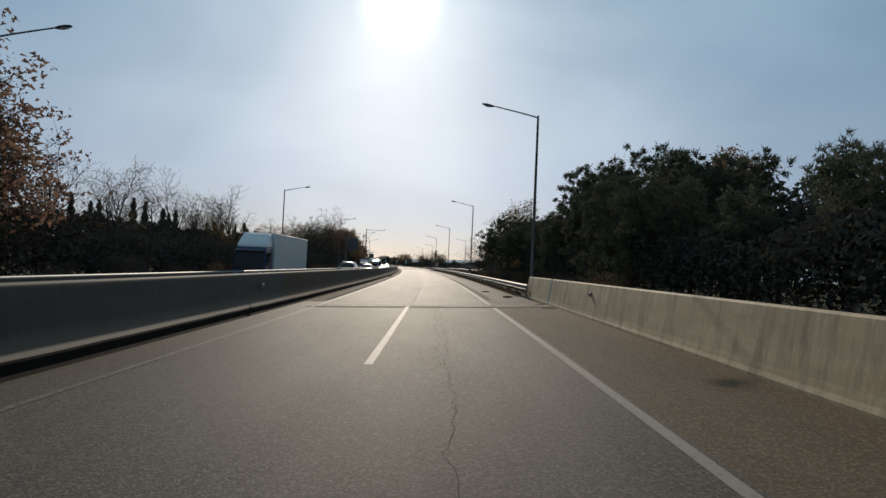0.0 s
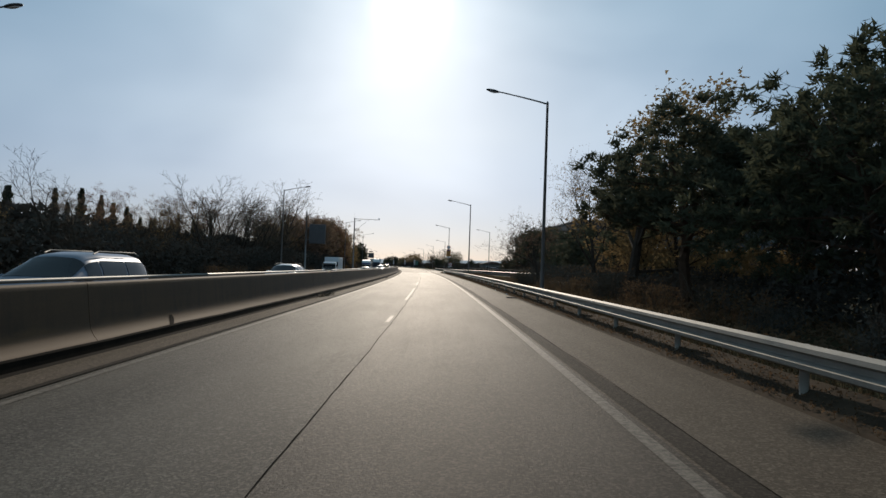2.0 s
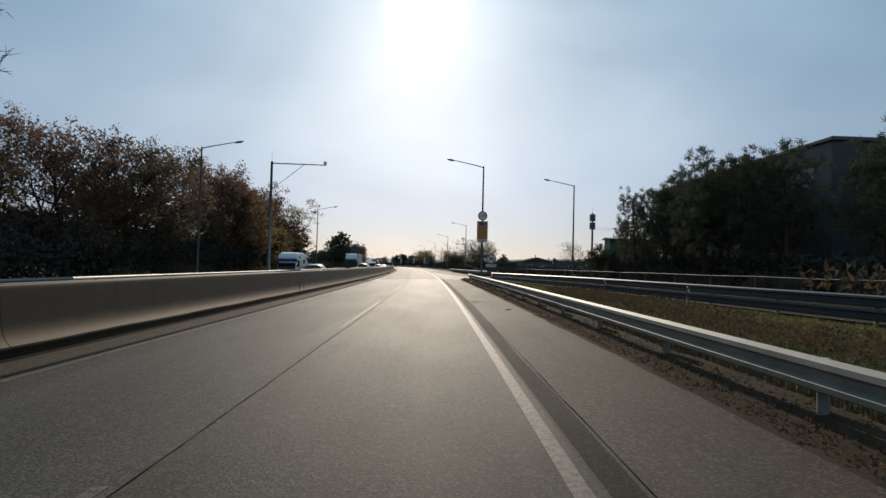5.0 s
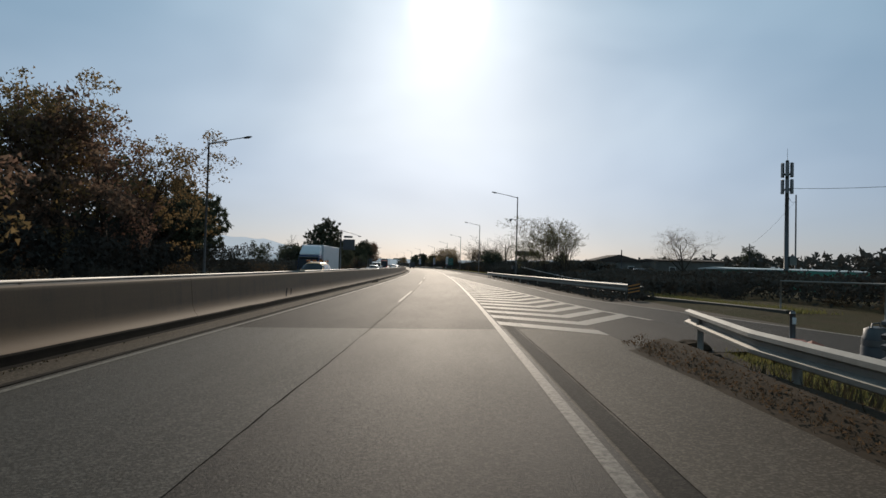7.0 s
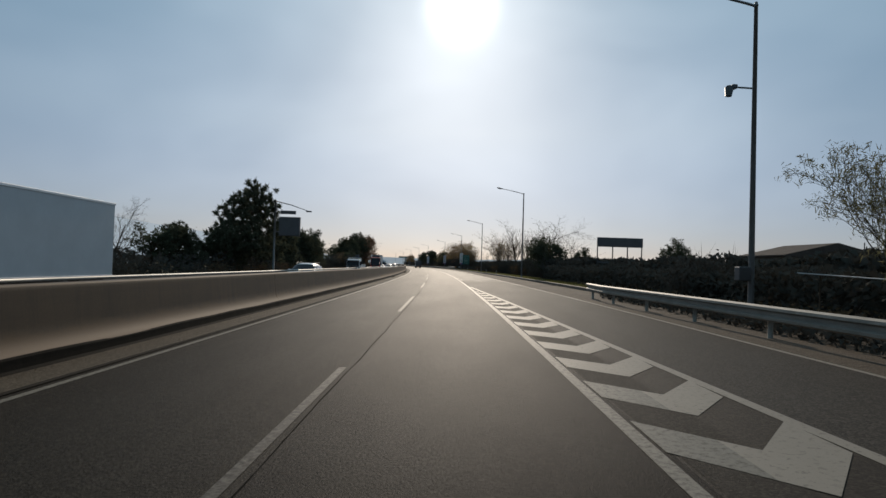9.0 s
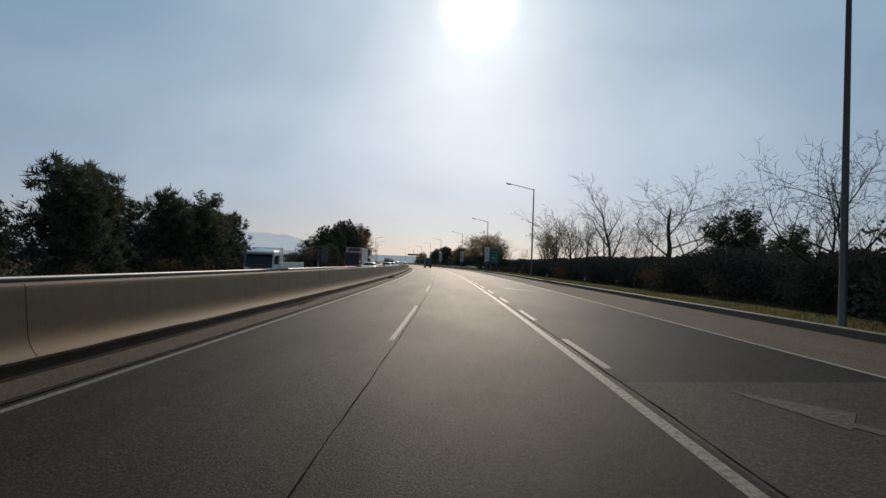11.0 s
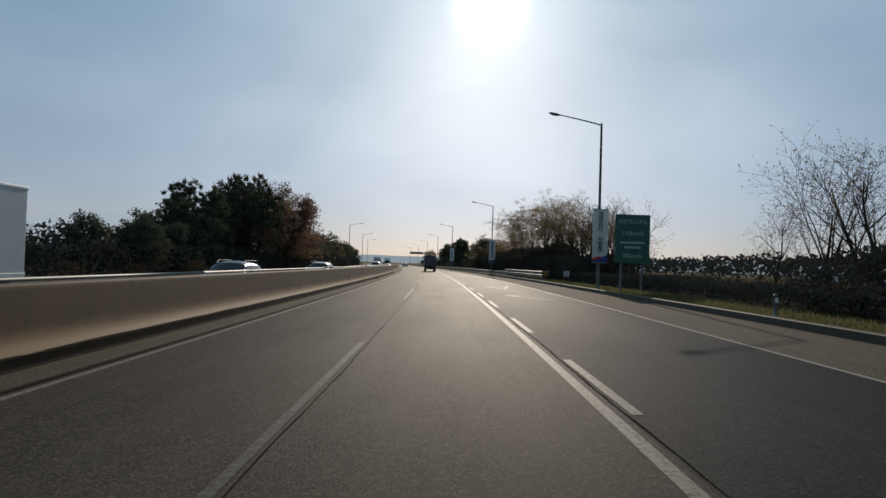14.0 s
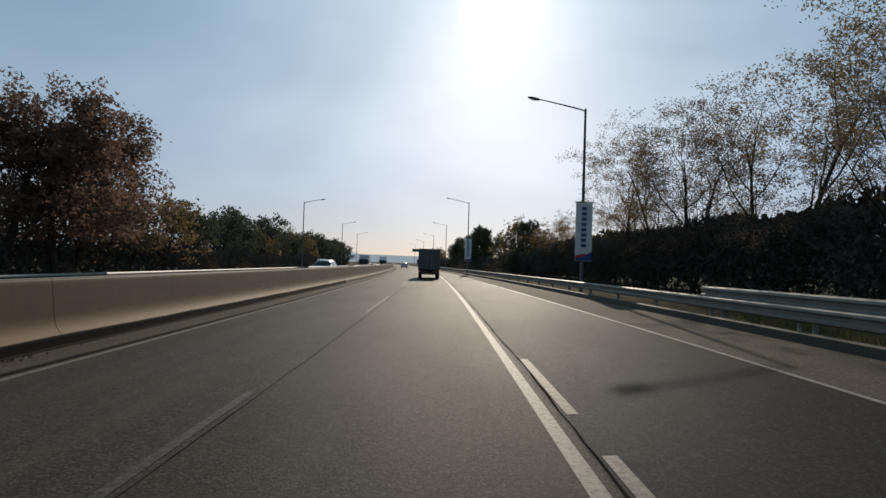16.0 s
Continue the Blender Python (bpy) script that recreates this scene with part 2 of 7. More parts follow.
M_DECKSHOULDER = asphalt("dusty_shoulder", (0.122, 0.088, 0.057), (0.155, 0.116, 0.079), (0.062, 0.044, 0.029), 0.65)
M_RAMP = asphalt("ramp_asphalt", (0.034, 0.031, 0.0295), (0.046, 0.042, 0.04), (0.022, 0.0205, 0.0195), 0.48, 0.6, (390.0, 320.0, 0.8), 0.02)
M_RAMPOLD = asphalt("older_ramp_asphalt", (0.056, 0.0475, 0.04), (0.075, 0.064, 0.054), (0.034, 0.029, 0.025), 0.55, 0.6, None, 0.03)
M_EDGE = asphalt("dusty_road_edge", (0.096, 0.072, 0.054), (0.128, 0.100, 0.077), (0.052, 0.040, 0.030), 0.7)
M_GORE = asphalt("gore_asphalt", (0.034, 0.027, 0.0215), (0.046, 0.037, 0.029), (0.022, 0.0172, 0.0138), 0.6)
M_PAINT = worn_paint("white_road_paint", (0.27, 0.234, 0.193), (0.085, 0.071, 0.057), 0.31)
M_PAINTOLD = worn_paint("faded_road_paint", (0.22, 0.195, 0.16), (0.055, 0.047, 0.039), 0.38)
M_PAINTSTUB = worn_paint("tarred_over_paint", (0.2, 0.18, 0.15), (0.06, 0.052, 0.043), 0.36)
M_PAINTMID = worn_paint("greyed_road_paint", (0.18, 0.154, 0.127), (0.06, 0.052, 0.043), 0.42, 0.12)
M_PAINTFAINT = worn_paint("worn_dash_paint", (0.115, 0.1, 0.082), (0.035, 0.029, 0.024), 0.45)
M_CRACK = plain("crack_filler", (0.026, 0.023, 0.02), 1.0)
M_CRACK.node_tree.nodes["Principled BSDF"].inputs["Specular IOR Level"].default_value = 0.0
M_BARRIER = concrete("barrier_concrete", (0.108, 0.06, 0.028), (0.043, 0.026, 0.015), (0.135, 0.074, 0.033), 0.65, (0.125, 0.067, 0.027))
M_BARRIERPALE = concrete("paler_barrier_concrete", (0.11, 0.059, 0.022), (0.048, 0.028, 0.013), (0.15, 0.077, 0.026), 0.65, (0.168, 0.083, 0.023))
M_BARRIERDECK = concrete("old_barrier_concrete", (0.085, 0.07, 0.057), (0.035, 0.03, 0.027), (0.13, 0.095, 0.058), 0.65, (0.105, 0.08, 0.055))
M_WALL = concrete("parapet_concrete", (0.56, 0.43, 0.27), (0.17, 0.122, 0.076), (0.4, 0.26, 0.13), 0.95)
M_GUTTER = asphalt("gutter_surface", (0.082, 0.064, 0.047), (0.12, 0.095, 0.07), (0.03, 0.025, 0.02), 0.7, 0.8)
M_FOOT = plain("black_barrier_foot", (0.02, 0.016, 0.012), 0.95, 0, 0.5, 2.0, 0.4)
M_KERB = concrete("kerb_concrete", (0.062, 0.052, 0.038), (0.03, 0.026, 0.02), (0.06, 0.047, 0.032))
M_STEEL = plain("galvanised_steel", (0.31, 0.29, 0.255), 0.62, 0.2, 0.35, 2.0)
M_RAILPIPE = plain("galvanised_pipe", (0.3, 0.29, 0.27), 0.55, 0.5, 0.15, 2.0, 0)
M_POLE = plain("lamp_post_grey", (0.2, 0.2, 0.2), 0.5, 0.45, 0.25, 2.0)
M_DARKSTEEL = plain("dull_dark_steel", (0.1, 0.1, 0.105), 0.5, 0.5)
M_DIRT = plain("dry_verge_soil", (0.07, 0.05, 0.034), 0.95, 0, 0.5, 1.2, 0.6)
M_GRASS = leafy("verge_grass", (0.13, 0.17, 0.05), (0.19, 0.18, 0.065), (0.16, 0.135, 0.06), 0.5)
M_WEED = leafy("dull_dry_weeds", (0.07, 0.058, 0.034), (0.1, 0.078, 0.048), (0.06, 0.052, 0.034), 0.15)
M_LITTER = leafy("fallen_leaves", (0.12, 0.075, 0.045), (0.16, 0.112, 0.07), (0.1, 0.068, 0.044), 0.4)
M_BARK = plain("bark", (0.075, 0.06, 0.048), 0.9, 0, 0.45, 6.0, 0.6)
M_BARKRED = plain("pine_bark", (0.1, 0.065, 0.045), 0.9, 0, 0.45, 6.0, 0.6)
M_PINE = leafy("pine_needles", (0.07, 0.08, 0.052), (0.09, 0.098, 0.063), (0.088, 0.092, 0.066), 0.35)
M_RUST = leafy("autumn_leaves_rust", (0.215, 0.12, 0.088), (0.15, 0.105, 0.078), (0.15, 0.122, 0.086), 0.58)
M_OCHRE = leafy("autumn_leaves_ochre", (0.25, 0.17, 0.075), (0.17, 0.13, 0.068), (0.19, 0.125, 0.065), 0.55)
M_LASTLEAF = leafy("last_olive_leaves", (0.16, 0.165, 0.085), (0.12, 0.12, 0.065), (0.15, 0.13, 0.075), 0.5)
M_TWIG = plain("twigs", (0.115, 0.092, 0.07), 0.9, 0, 0.3, 6.0, 0)
M_SHRUB = leafy("shrub_leaves", (0.066, 0.066, 0.057), (0.077, 0.071, 0.061), (0.074, 0.067, 0.06), 0.1)
M_REED = leafy("dry_brush", (0.15, 0.1, 0.06), (0.1, 0.075, 0.048), (0.12, 0.082, 0.052), 0.3)
M_WHITE = plain("white_vehicle_paint", (0.75, 0.76, 0.77), 0.3, 0, 0.06, 1.0, 0)
M_GREYBOX = plain("pale_grey_cargo_box", (0.6, 0.62, 0.64), 0.45, 0, 0.12, 1.0, 0)
M_RED = plain("red_vehicle_paint", (0.62, 0.06, 0.03), 0.3, 0, 0.1, 1.0, 0)
M_ORANGE = plain("yellow_orange_vehicle_paint", (0.72, 0.36, 0.1), 0.3, 0, 0.1, 1.0, 0)
M_BEACON = plain("orange_beacon_plastic", (0.6, 0.16, 0.03), 0.25, 0, 0.1, 1.0, 0)
M_CABBLUE = plain("deep_blue_cab_paint", (0.02, 0.04, 0.13), 0.3, 0.1, 0.1, 1.0, 0)
M_RAILSILVER = plain("bare_aluminium", (0.78, 0.79, 0.8), 0.4, 0.4, 0.15, 1.0, 0)
M_PALLET = plain("pallet_wood", (0.5, 0.26, 0.09), 0.8, 0, 0.3, 5.0, 0.2)
M_SILVER = plain("silver_vehicle_paint", (0.5, 0.52, 0.54), 0.28, 0.5, 0.08, 1.0, 0)
M_BLUEGREY = plain("blue_grey_vehicle_paint", (0.1, 0.13, 0.18), 0.28, 0.3, 0.08, 1.0, 0)
M_RUBBER = plain("tyre_rubber", (0.025, 0.025, 0.026), 0.85)
M_RIM = plain("wheel_alloy", (0.4, 0.4, 0.41), 0.35, 0.8)
M_GLASS = plain("dark_car_glass", (0.015, 0.018, 0.022), 0.06, 0, 0.1, 1.0, 0)
M_GLASS.node_tree.nodes["Principled BSDF"].inputs["Specular IOR Level"].default_value = 0.25
M_LAMPGLASS = plain("headlamp_glass", (0.7, 0.72, 0.74), 0.1, 0, 0.05, 1.0, 0)
M_TAIL = plain("tail_lamp_red", (0.45, 0.02, 0.02), 0.2, 0, 0.1, 1.0, 0)
M_BLACK = plain("black_plastic", (0.03, 0.03, 0.032), 0.5)
M_GREENSIGN = plain("green_sign_face", (0.008, 0.085, 0.062), 0.4, 0, 0.1, 1.0, 0)
M_SIGNWHITE = plain("sign_white", (0.78, 0.78, 0.76), 0.45, 0, 0.05, 1.0, 0)
M_SIGNRED = plain("sign_red", (0.55, 0.035, 0.035), 0.45, 0, 0.1, 1.0, 0)
M_SIGNYEL = plain("sign_yellow", (0.6, 0.25, 0.06), 0.5, 0, 0.1, 1.0, 0)
M_SIGNBLACK = plain("sign_black", (0.02, 0.02, 0.022), 0.5, 0, 0.1, 1.0, 0)
M_SIGNBLUE = plain("sign_blue", (0.03, 0.06, 0.25), 0.5, 0, 0.1, 1.0, 0)
M_CLOTH = plain("banner_cloth", (0.68, 0.67, 0.66), 0.85, 0, 0.12, 2.0, 0.1)
M_LETTERFADE = plain("faded_sign_letters", (0.3, 0.42, 0.36), 0.5, 0, 0.1, 1.0, 0)
M_SHED = plain("weathered_shed_wall", (0.2, 0.19, 0.17), 0.8, 0, 0.4, 0.6, 0.2)
M_PALEROOF = plain("pale_greenhouse_film", (0.5, 0.54, 0.53), 0.5, 0, 0.2, 0.5, 0.1)
M_HALL = plain("grey_green_cladding", (0.11, 0.125, 0.122), 0.7, 0, 0.2, 0.5, 0.1)
M_ROOF = plain("shed_roof_metal", (0.16, 0.17, 0.18), 0.5, 0.3, 0.3, 0.6)
M_ROOFTILE = plain("dull_brown_roof_tiles", (0.1, 0.08, 0.07), 0.85, 0, 0.35, 1.5, 0.4)
M_GREENBLD = plain("green_cladding", (0.05, 0.14, 0.105), 0.6, 0, 0.3, 0.5)
M_BLUEROOF = plain("grey_factory_roof", (0.19, 0.22, 0.23), 0.6, 0.2, 0.2, 0.3)
M_DARKWALL = plain("dark_office_cladding", (0.06, 0.062, 0.068), 0.6, 0, 0.3, 0.4, 0.1)
M_BARREL = plain("faded_barrel_plastic", (0.3, 0.075, 0.04), 0.7, 0, 0.45, 5.0)
M_FADEBAR = plain("faded_sign_bars", (0.42, 0.19, 0.08), 0.6, 0, 0.2, 2.0, 0)
M_BROWNRAG = plain("matted_brown_cloth", (0.07, 0.035, 0.026), 0.95, 0, 0.5, 9.0, 0.5)
M_NET = plain("green_mesh_fence", (0.07, 0.3, 0.22), 0.7, 0, 0.2, 1.0)
M_HOUSEGLASS = plain("dark_window_glass", (0.03, 0.035, 0.04), 0.1, 0, 0.1, 1.0, 0)

# ---- small building tools ----


def part(name, bm, material, parent=None, label="", smooth=False):
    """Links a bmesh as one mesh object, under a thing or a part."""
    me = bpy.data.meshes.new(name)
    if smooth:
        for f in bm.faces:
            f.smooth = True
    bm.to_mesh(me)
    bm.free()
    me.materials.append(material)
    ob = new(name, me)
    if parent is not None:
        ob.parent = parent
    if label:
        ob["label"] = label
    return ob


def raw(name, verts, faces, material, parent=None, uvs=None, label=""):
    me = bpy.data.meshes.new(name)
    me.from_pydata(verts, [], faces)
    if uvs is not None:
        lay = me.uv_layers.new(name="UVMap")
        idx = np.empty(len(me.loops), dtype=np.int32)
        me.loops.foreach_get("vertex_index", idx)
        lay.data.foreach_set("uv", np.asarray(uvs, dtype=np.float32)[idx].ravel())
    me.materials.append(material)
    ob = new(name, me)
    if parent is not None:
        ob.parent = parent
    if label:
        ob["label"] = label
    return ob


def thing(name, m, label, category, group=""):
    ob = new(name)
    ob.empty_display_size = 0.2
    ob.matrix_basis = m
    return tagged(ob, label, category, group)


def box(bm, x0, y0, z0, x1, y1, z1, bevel=0.0):
    r = bmesh.ops.create_cube(bm, size=1.0, matrix=Matrix.Translation(((x0 + x1) / 2, (y0 + y1) / 2, (z0 + z1) / 2)) @ Matrix.Diagonal((abs(x1 - x0), abs(y1 - y0), abs(z1 - z0), 1)))
    if bevel:
        es = list({e for v in r["verts"] for e in v.link_edges})
        bmesh.ops.bevel(bm, geom=es, offset=bevel, segments=2, affect="EDGES", profile=0.5)
    return bm


def boxed(x0, y0, z0, x1, y1, z1, bevel=0.0):
    return box(bmesh.new(), x0, y0, z0, x1, y1, z1, bevel)


def tube(points, radii, sides=8, cap=True):
    """A tapered tube through points."""
    bm = bmesh.new()
    add_tube(bm, points, radii, sides, cap)
    return bm


def add_tube(bm, points, radii, sides=8, cap=True):
    rings = []
    pts = [Vector(p) for p in points]
    for k, p in enumerate(pts):
        d = (pts[min(k + 1, len(pts) - 1)] - pts[max(k - 1, 0)]).normalized()
        a = d.orthogonal().normalized() if abs(d.z) > 0.99 else d.cross(Vector((0, 0, 1))).normalized()
        b = d.cross(a).normalized()
        rings.append([bm.verts.new(p + (a * math.cos(2 * math.pi * j / sides) + b * math.sin(2 * math.pi * j / sides)) * radii[k]) for j in range(sides)])
    for r0, r1 in zip(rings, rings[1:]):
        for j in range(sides):
            f = bm.faces.new((r0[j], r0[(j + 1) % sides], r1[(j + 1) % sides], r1[j]))
            f.smooth = True
    if cap:
        bm.faces.new(rings[0])
        bm.faces.new(list(reversed(rings[-1])))
    return bm


def prism(bm, outline, x0, x1, inset=0.0):
    """Extrudes a closed (y, z) outline from x0 to x1; inset pulls upper points in."""
    zs = [z for _, z in outline]
    lo, hi = min(zs), max(zs)

    def ins(z):
        return inset * max(0.0, (z - lo) / (hi - lo) - 0.45) / 0.55
    a = [bm.verts.new((x0 + ins(z), y, z)) for y, z in outline]
    b = [bm.verts.new((x1 - ins(z), y, z)) for y, z in outline]
    n = len(outline)
    for k in range(n):
        bm.faces.new((a[k], a[(k + 1) % n], b[(k + 1) % n], b[k]))
    bm.faces.new(list(reversed(a)))
    bm.faces.new(b)
    bmesh.ops.recalc_face_normals(bm, faces=bm.faces)
    return bm


def stations(s0, s1, step):
    n = max(1, int(math.ceil((s1 - s0) / step)))
    return [s0 + (s1 - s0) * k / n for k in range(n + 1)]


def val(f, s):
    return f(s) if callable(f) else f


def ribbon(name, f0, f1, s0, s1, material, dz=0.0, step=4.0, cols=4, parent=None, label="", lift=None):
    """A strip of surface between two offsets; UV is (offset, station)."""
    ss = stations(s0, s1, step)
    verts, uvs, faces = [], [], []
    for s in ss:
        a, b = val(f0, s), val(f1, s)
        for c in range(cols + 1):
            off = a + (b - a) * c / cols
            z = (bank(off) if lift is None else lift(off, s)) + dz
            verts.append(road(s, off, z))
            uvs.append((off, s))
    w = cols + 1
    for i in range(len(ss) - 1):
        for c in range(cols):
            k = i * w + c
            faces.append((k, k + 1, k + w + 1, k + w))
    return raw(name, verts, faces, material, parent, uvs, label)


def sweep(name, profile, s0, s1, material, step=4.0, f=0.0, parent=None, caps=True, zbase=None, label="", smooth=False):
    """Sweeps a closed (offset, height) profile along the road at offset f; UV is (length round the profile, station)."""
    ss = stations(s0, s1, step)
    n = len(profile)
    verts, uvs, faces = [], [], []
    run = [0.0]
    for k in range(n):
        a, b = profile[k], profile[(k + 1) % n]
        run.append(run[-1] + math.hypot(a[0] - b[0], a[1] - b[1]))
    for s in ss:
        o0 = val(f, s)
        zb = bank(o0) if zbase is None else val(zbase, s)
        for k in range(n + 1):
            p = profile[k % n]
            verts.append(road(s, o0 + p[0], zb + p[1]))
            uvs.append((run[k], s))
    w = n + 1
    for i in range(len(ss) - 1):
        for c in range(n):
            k = i * w + c
            faces.append((k, k + 1, k + w + 1, k + w))
    if caps:
        # the ends have corners of their own, so that they stay crisp
        for first, flip in ((0, False), ((len(ss) - 1) * w, True)):
            k = len(verts)
            verts += [verts[first + j].copy() for j in range(n)]
            uvs += [uvs[first + j] for j in range(n)]
            ring = range(k, k + n)
            faces.append(tuple(reversed(ring)) if flip else tuple(ring))
    ob = raw(name, verts, faces, material, parent, uvs, label)
    if smooth:
        for p in ob.data.polygons:
            p.use_smooth = p.loop_total == 4
    return ob


def lerp(*pairs):
    xs, ys = [p[0] for p in pairs], [p[1] for p in pairs]
    return lambda s: float(np.interp(s, xs, ys))


rng = random.Random(7)

# ---- the ground, one sheet to the horizon ----


def ground_z(off, s):
    """Verge and fields: level with the road edge, a low bank beyond the kerb, open fields lower."""
    if off <= -18.5:
        return -0.46 - 0.5 * min(1.0, (-18.5 - off) / 14.0)
    if off < 10.0:
        return bank(off) - 0.08
    base = bank(off) - 0.06
    if s > 205:
        base += 0.18 * min(1.0, (off - 9.6) / 1.5)
    return base - 0.3 * min(1.0, max(0.0, (off - 22) / 30.0))


def build_ground():
    offs = [-2200, -1400, -800, -400, -200, -110, -70, -45, -34, -28, -24, -21, -18.5, -17.6, -6, 0, 2.5, 5, 8, 10, 11.2, 13, 16, 20, 26, 34, 45, 65, 100, 180, 350, 700, 1300, 2200]
    ss = stations(-380, 760, 12.0) + [800, 880, 1000, 1250, 1600, 2050, 2550]
    verts, faces, uvs = [], [], []
    for s in ss:
        for off in offs:
            verts.append(road(s, off, ground_z(off, s) + (0.08 * noise.noise(Vector((off * 0.2, s * 0.2, 0))) if abs(off) > 22 else 0)))
            uvs.append((off, s))
    w = len(offs)
    for i in range(len(ss) - 1):
        for c in range(w - 1):
            k = i * w + c
            faces.append((k, k + 1, k + w + 1, k + w))
    m = Mat("field_and_verge_ground", 0.95)
    v = m.coords("UV")
    a = m.noise(v, 0.06, 6.0)
    b = m.noise(v, 0.7, 6.0, 0.65)
    c3 = m.noise(v, 9.0, 4.0)
    c = m.mix(a, (0.085, 0.06, 0.038), (0.11, 0.082, 0.05))
    c = m.mix(b, c, (0.06, 0.062, 0.028))
    c = m.mix(m.math("MULTIPLY", c3, 0.6), c, (0.055, 0.043, 0.03))
    m.color(c)
    m.b.inputs["Specular IOR Level"].default_value = 0.03
    m.bump(m.math("ADD", b, c3), 0.8, 0.05)
    tagged(raw("ground", verts, faces, m.m, uvs=uvs), "dry autumn verge and field soil with patchy grass", "ground", kind="structure")


build_ground()

# ---- carriageways ----
R_LINE, DIV, L_LINE, FACE = 2.46, -1.12, -4.72, -5.86
gore_r = lerp((150, 13.6), (161.5, 12.4), (175, 10.9), (185, 9.9), (195, 8.6), (203, 7.5), (209, 6.66), (217.5, 5.96), (222, 5.72), (227.5, 5.34), (234.7, 4.93), (243, 4.53), (249, 4.22), (268, 3.42), (286, 2.62), (900, 2.62))
ramp_r = lerp((150, 17.8), (161.5, 16.2), (178, 13.4), (195, 11.4), (205, 9.7), (211, 8.77), (216, 7.85), (222, 7.4), (229, 7.55), (250, 7.12), (315, 6.72), (370, 6.85), (425, 6.85), (443, 6.55), (470, 5.9), (520, 4.6), (545, 4.0), (900, 4.0))
kerb_f = lerp((150, 20.5), (178, 16.2), (205, 12.0), (214, 10.35), (230, 9.7), (316, 9.4), (350, 9.15), (392, 9.45), (430, 9.1), (455, 8.4), (520, 6.4), (560, 5.2), (900, 5.2))


def road_piece(name, f0, f1, s0, s1, mat, label, **kw):
    return tagged(ribbon(name, f0, f1, s0, s1, mat, **kw), label, "road", kind="structure")


road_piece("road_deck", FACE + 0.02, 2.62, -60, 26.2, M_DECK, "worn cracked asphalt on the bridge deck", cols=8)
road_piece("road_passing_lane", -4.95, -0.98, 26.2, 203, M_LANEPALE, "pale grey asphalt passing lane with wheel tracks", cols=5)
road_piece("road_driving_lane", -0.98, 2.62, 26.2, 203, M_LANE, "grey asphalt driving lane with paler wheel tracks", cols=5)
road_piece("road_passing_lane_beyond", -4.95, -0.98, 203, 900, M_LANEDARKPALE, "grey asphalt passing lane of the newer surfacing", cols=5)
road_piece("road_driving_lane_beyond", -0.98, 2.62, 203, 900, M_LANEDARK, "darker asphalt driving lane with paler wheel tracks", cols=5)
road_piece("road_shoulder_deck", 2.62, 5.3, -60, 26.2, M_DECKSHOULDER, "dusty brown bridge shoulder")
road_piece("road_shoulder", 2.62, 4.95, 26.2, 203, M_SHOULDER, "brownish asphalt hard shoulder")
road_piece("road_gore", 2.62, gore_r, 203, 286, M_GORE, "worn asphalt painted island between lane and slip road")
road_piece("road_gore_nose", 4.95, gore_r, 198.6, 203, M_GORE, "worn asphalt at the nose of the painted island")
road_piece("road_ramp", lambda s: max(2.62, gore_r(s)), lambda s: ramp_r(s) + 0.05, 203, 303.8, M_RAMPOLD, "worn brown-grey asphalt of the joining lane", cols=6)
road_piece("road_ramp_beyond", lambda s: max(2.62, gore_r(s)), lambda s: ramp_r(s) + 0.05, 303.8, 900, M_RAMP, "smooth blue-grey asphalt of the joining lane", cols=6)
road_piece("road_ramp_approach", gore_r, ramp_r, 110, 203, M_RAMPOLD, "worn brown-grey asphalt of the slip road", cols=4)
road_piece("road_edge", lambda s: ramp_r(s) + 0.05, kerb_f, 150, 900, M_EDGE, "dusty brown outer road edge")
road_piece("road_opposite", -16.0, -6.75, -60, 900, M_LANE, "asphalt of the opposite carriageway", cols=8)
tagged(ribbon("gutter", FACE + 0.02, -4.95, 26.2, 900, M_GUTTER, dz=0.012, cols=2), "stained concrete gutter beside the median barrier", "gutter", kind="structure")


# expansion joint across the deck end: two steel edges and a dark seal
def build_joint():
    top = thing("expansion_joint", at(23.95, 0.0, 0.0), "steel expansion joint at the end of the bridge deck", "expansion joint")
    m = top.matrix_basis.inverted()

    def strip(name, d0, d1, mat, h):
        verts, faces, uvs = [], [], []
        offs = [-4.95 + 10.2 * k / 12 for k in range(13)]
        for off in offs:
            sk = 23.95 + 0.25 * off
            for d, z in ((d0, -0.05), (d0, h), (d1, h), (d1, -0.05)):
                verts.append(m @ road(sk + 0.85 + d, off, bank(off) + z))
                uvs.append((off, d))
        for k in range(12):
            for c in range(3):
                a = k * 4 + c
                faces.append((a, a + 1, a + 5, a + 4))
        raw(name, verts, faces, mat, top, uvs)
    strip("edge_plate", -0.95, -0.35, M_EDGE, 0.006)
    strip("steel_edge", -0.35, -0.25, M_STEEL, 0.016)
    strip("seal", -0.25, -0.12, M_CRACK, 0.008)
    strip("steel_edge", -0.12, -0.02, M_STEEL, 0.016)
    strip("edge_plate", -0.02, 0.6, M_SHOULDER, 0.006)


build_joint()


# ---- road markings, each its own sheet just above the asphalt ----
def marking(name, f, w, s0, s1, mat=M_PAINT, label="white painted road line", step=4.0):
    g0 = (lambda s: val(f, s) - w / 2)
    g1 = (lambda s: val(f, s) + w / 2)
    return tagged(ribbon(name, g0, g1, s0, s1, mat, dz=0.006, step=step, cols=1), label, "road marking", "road markings", kind="structure")


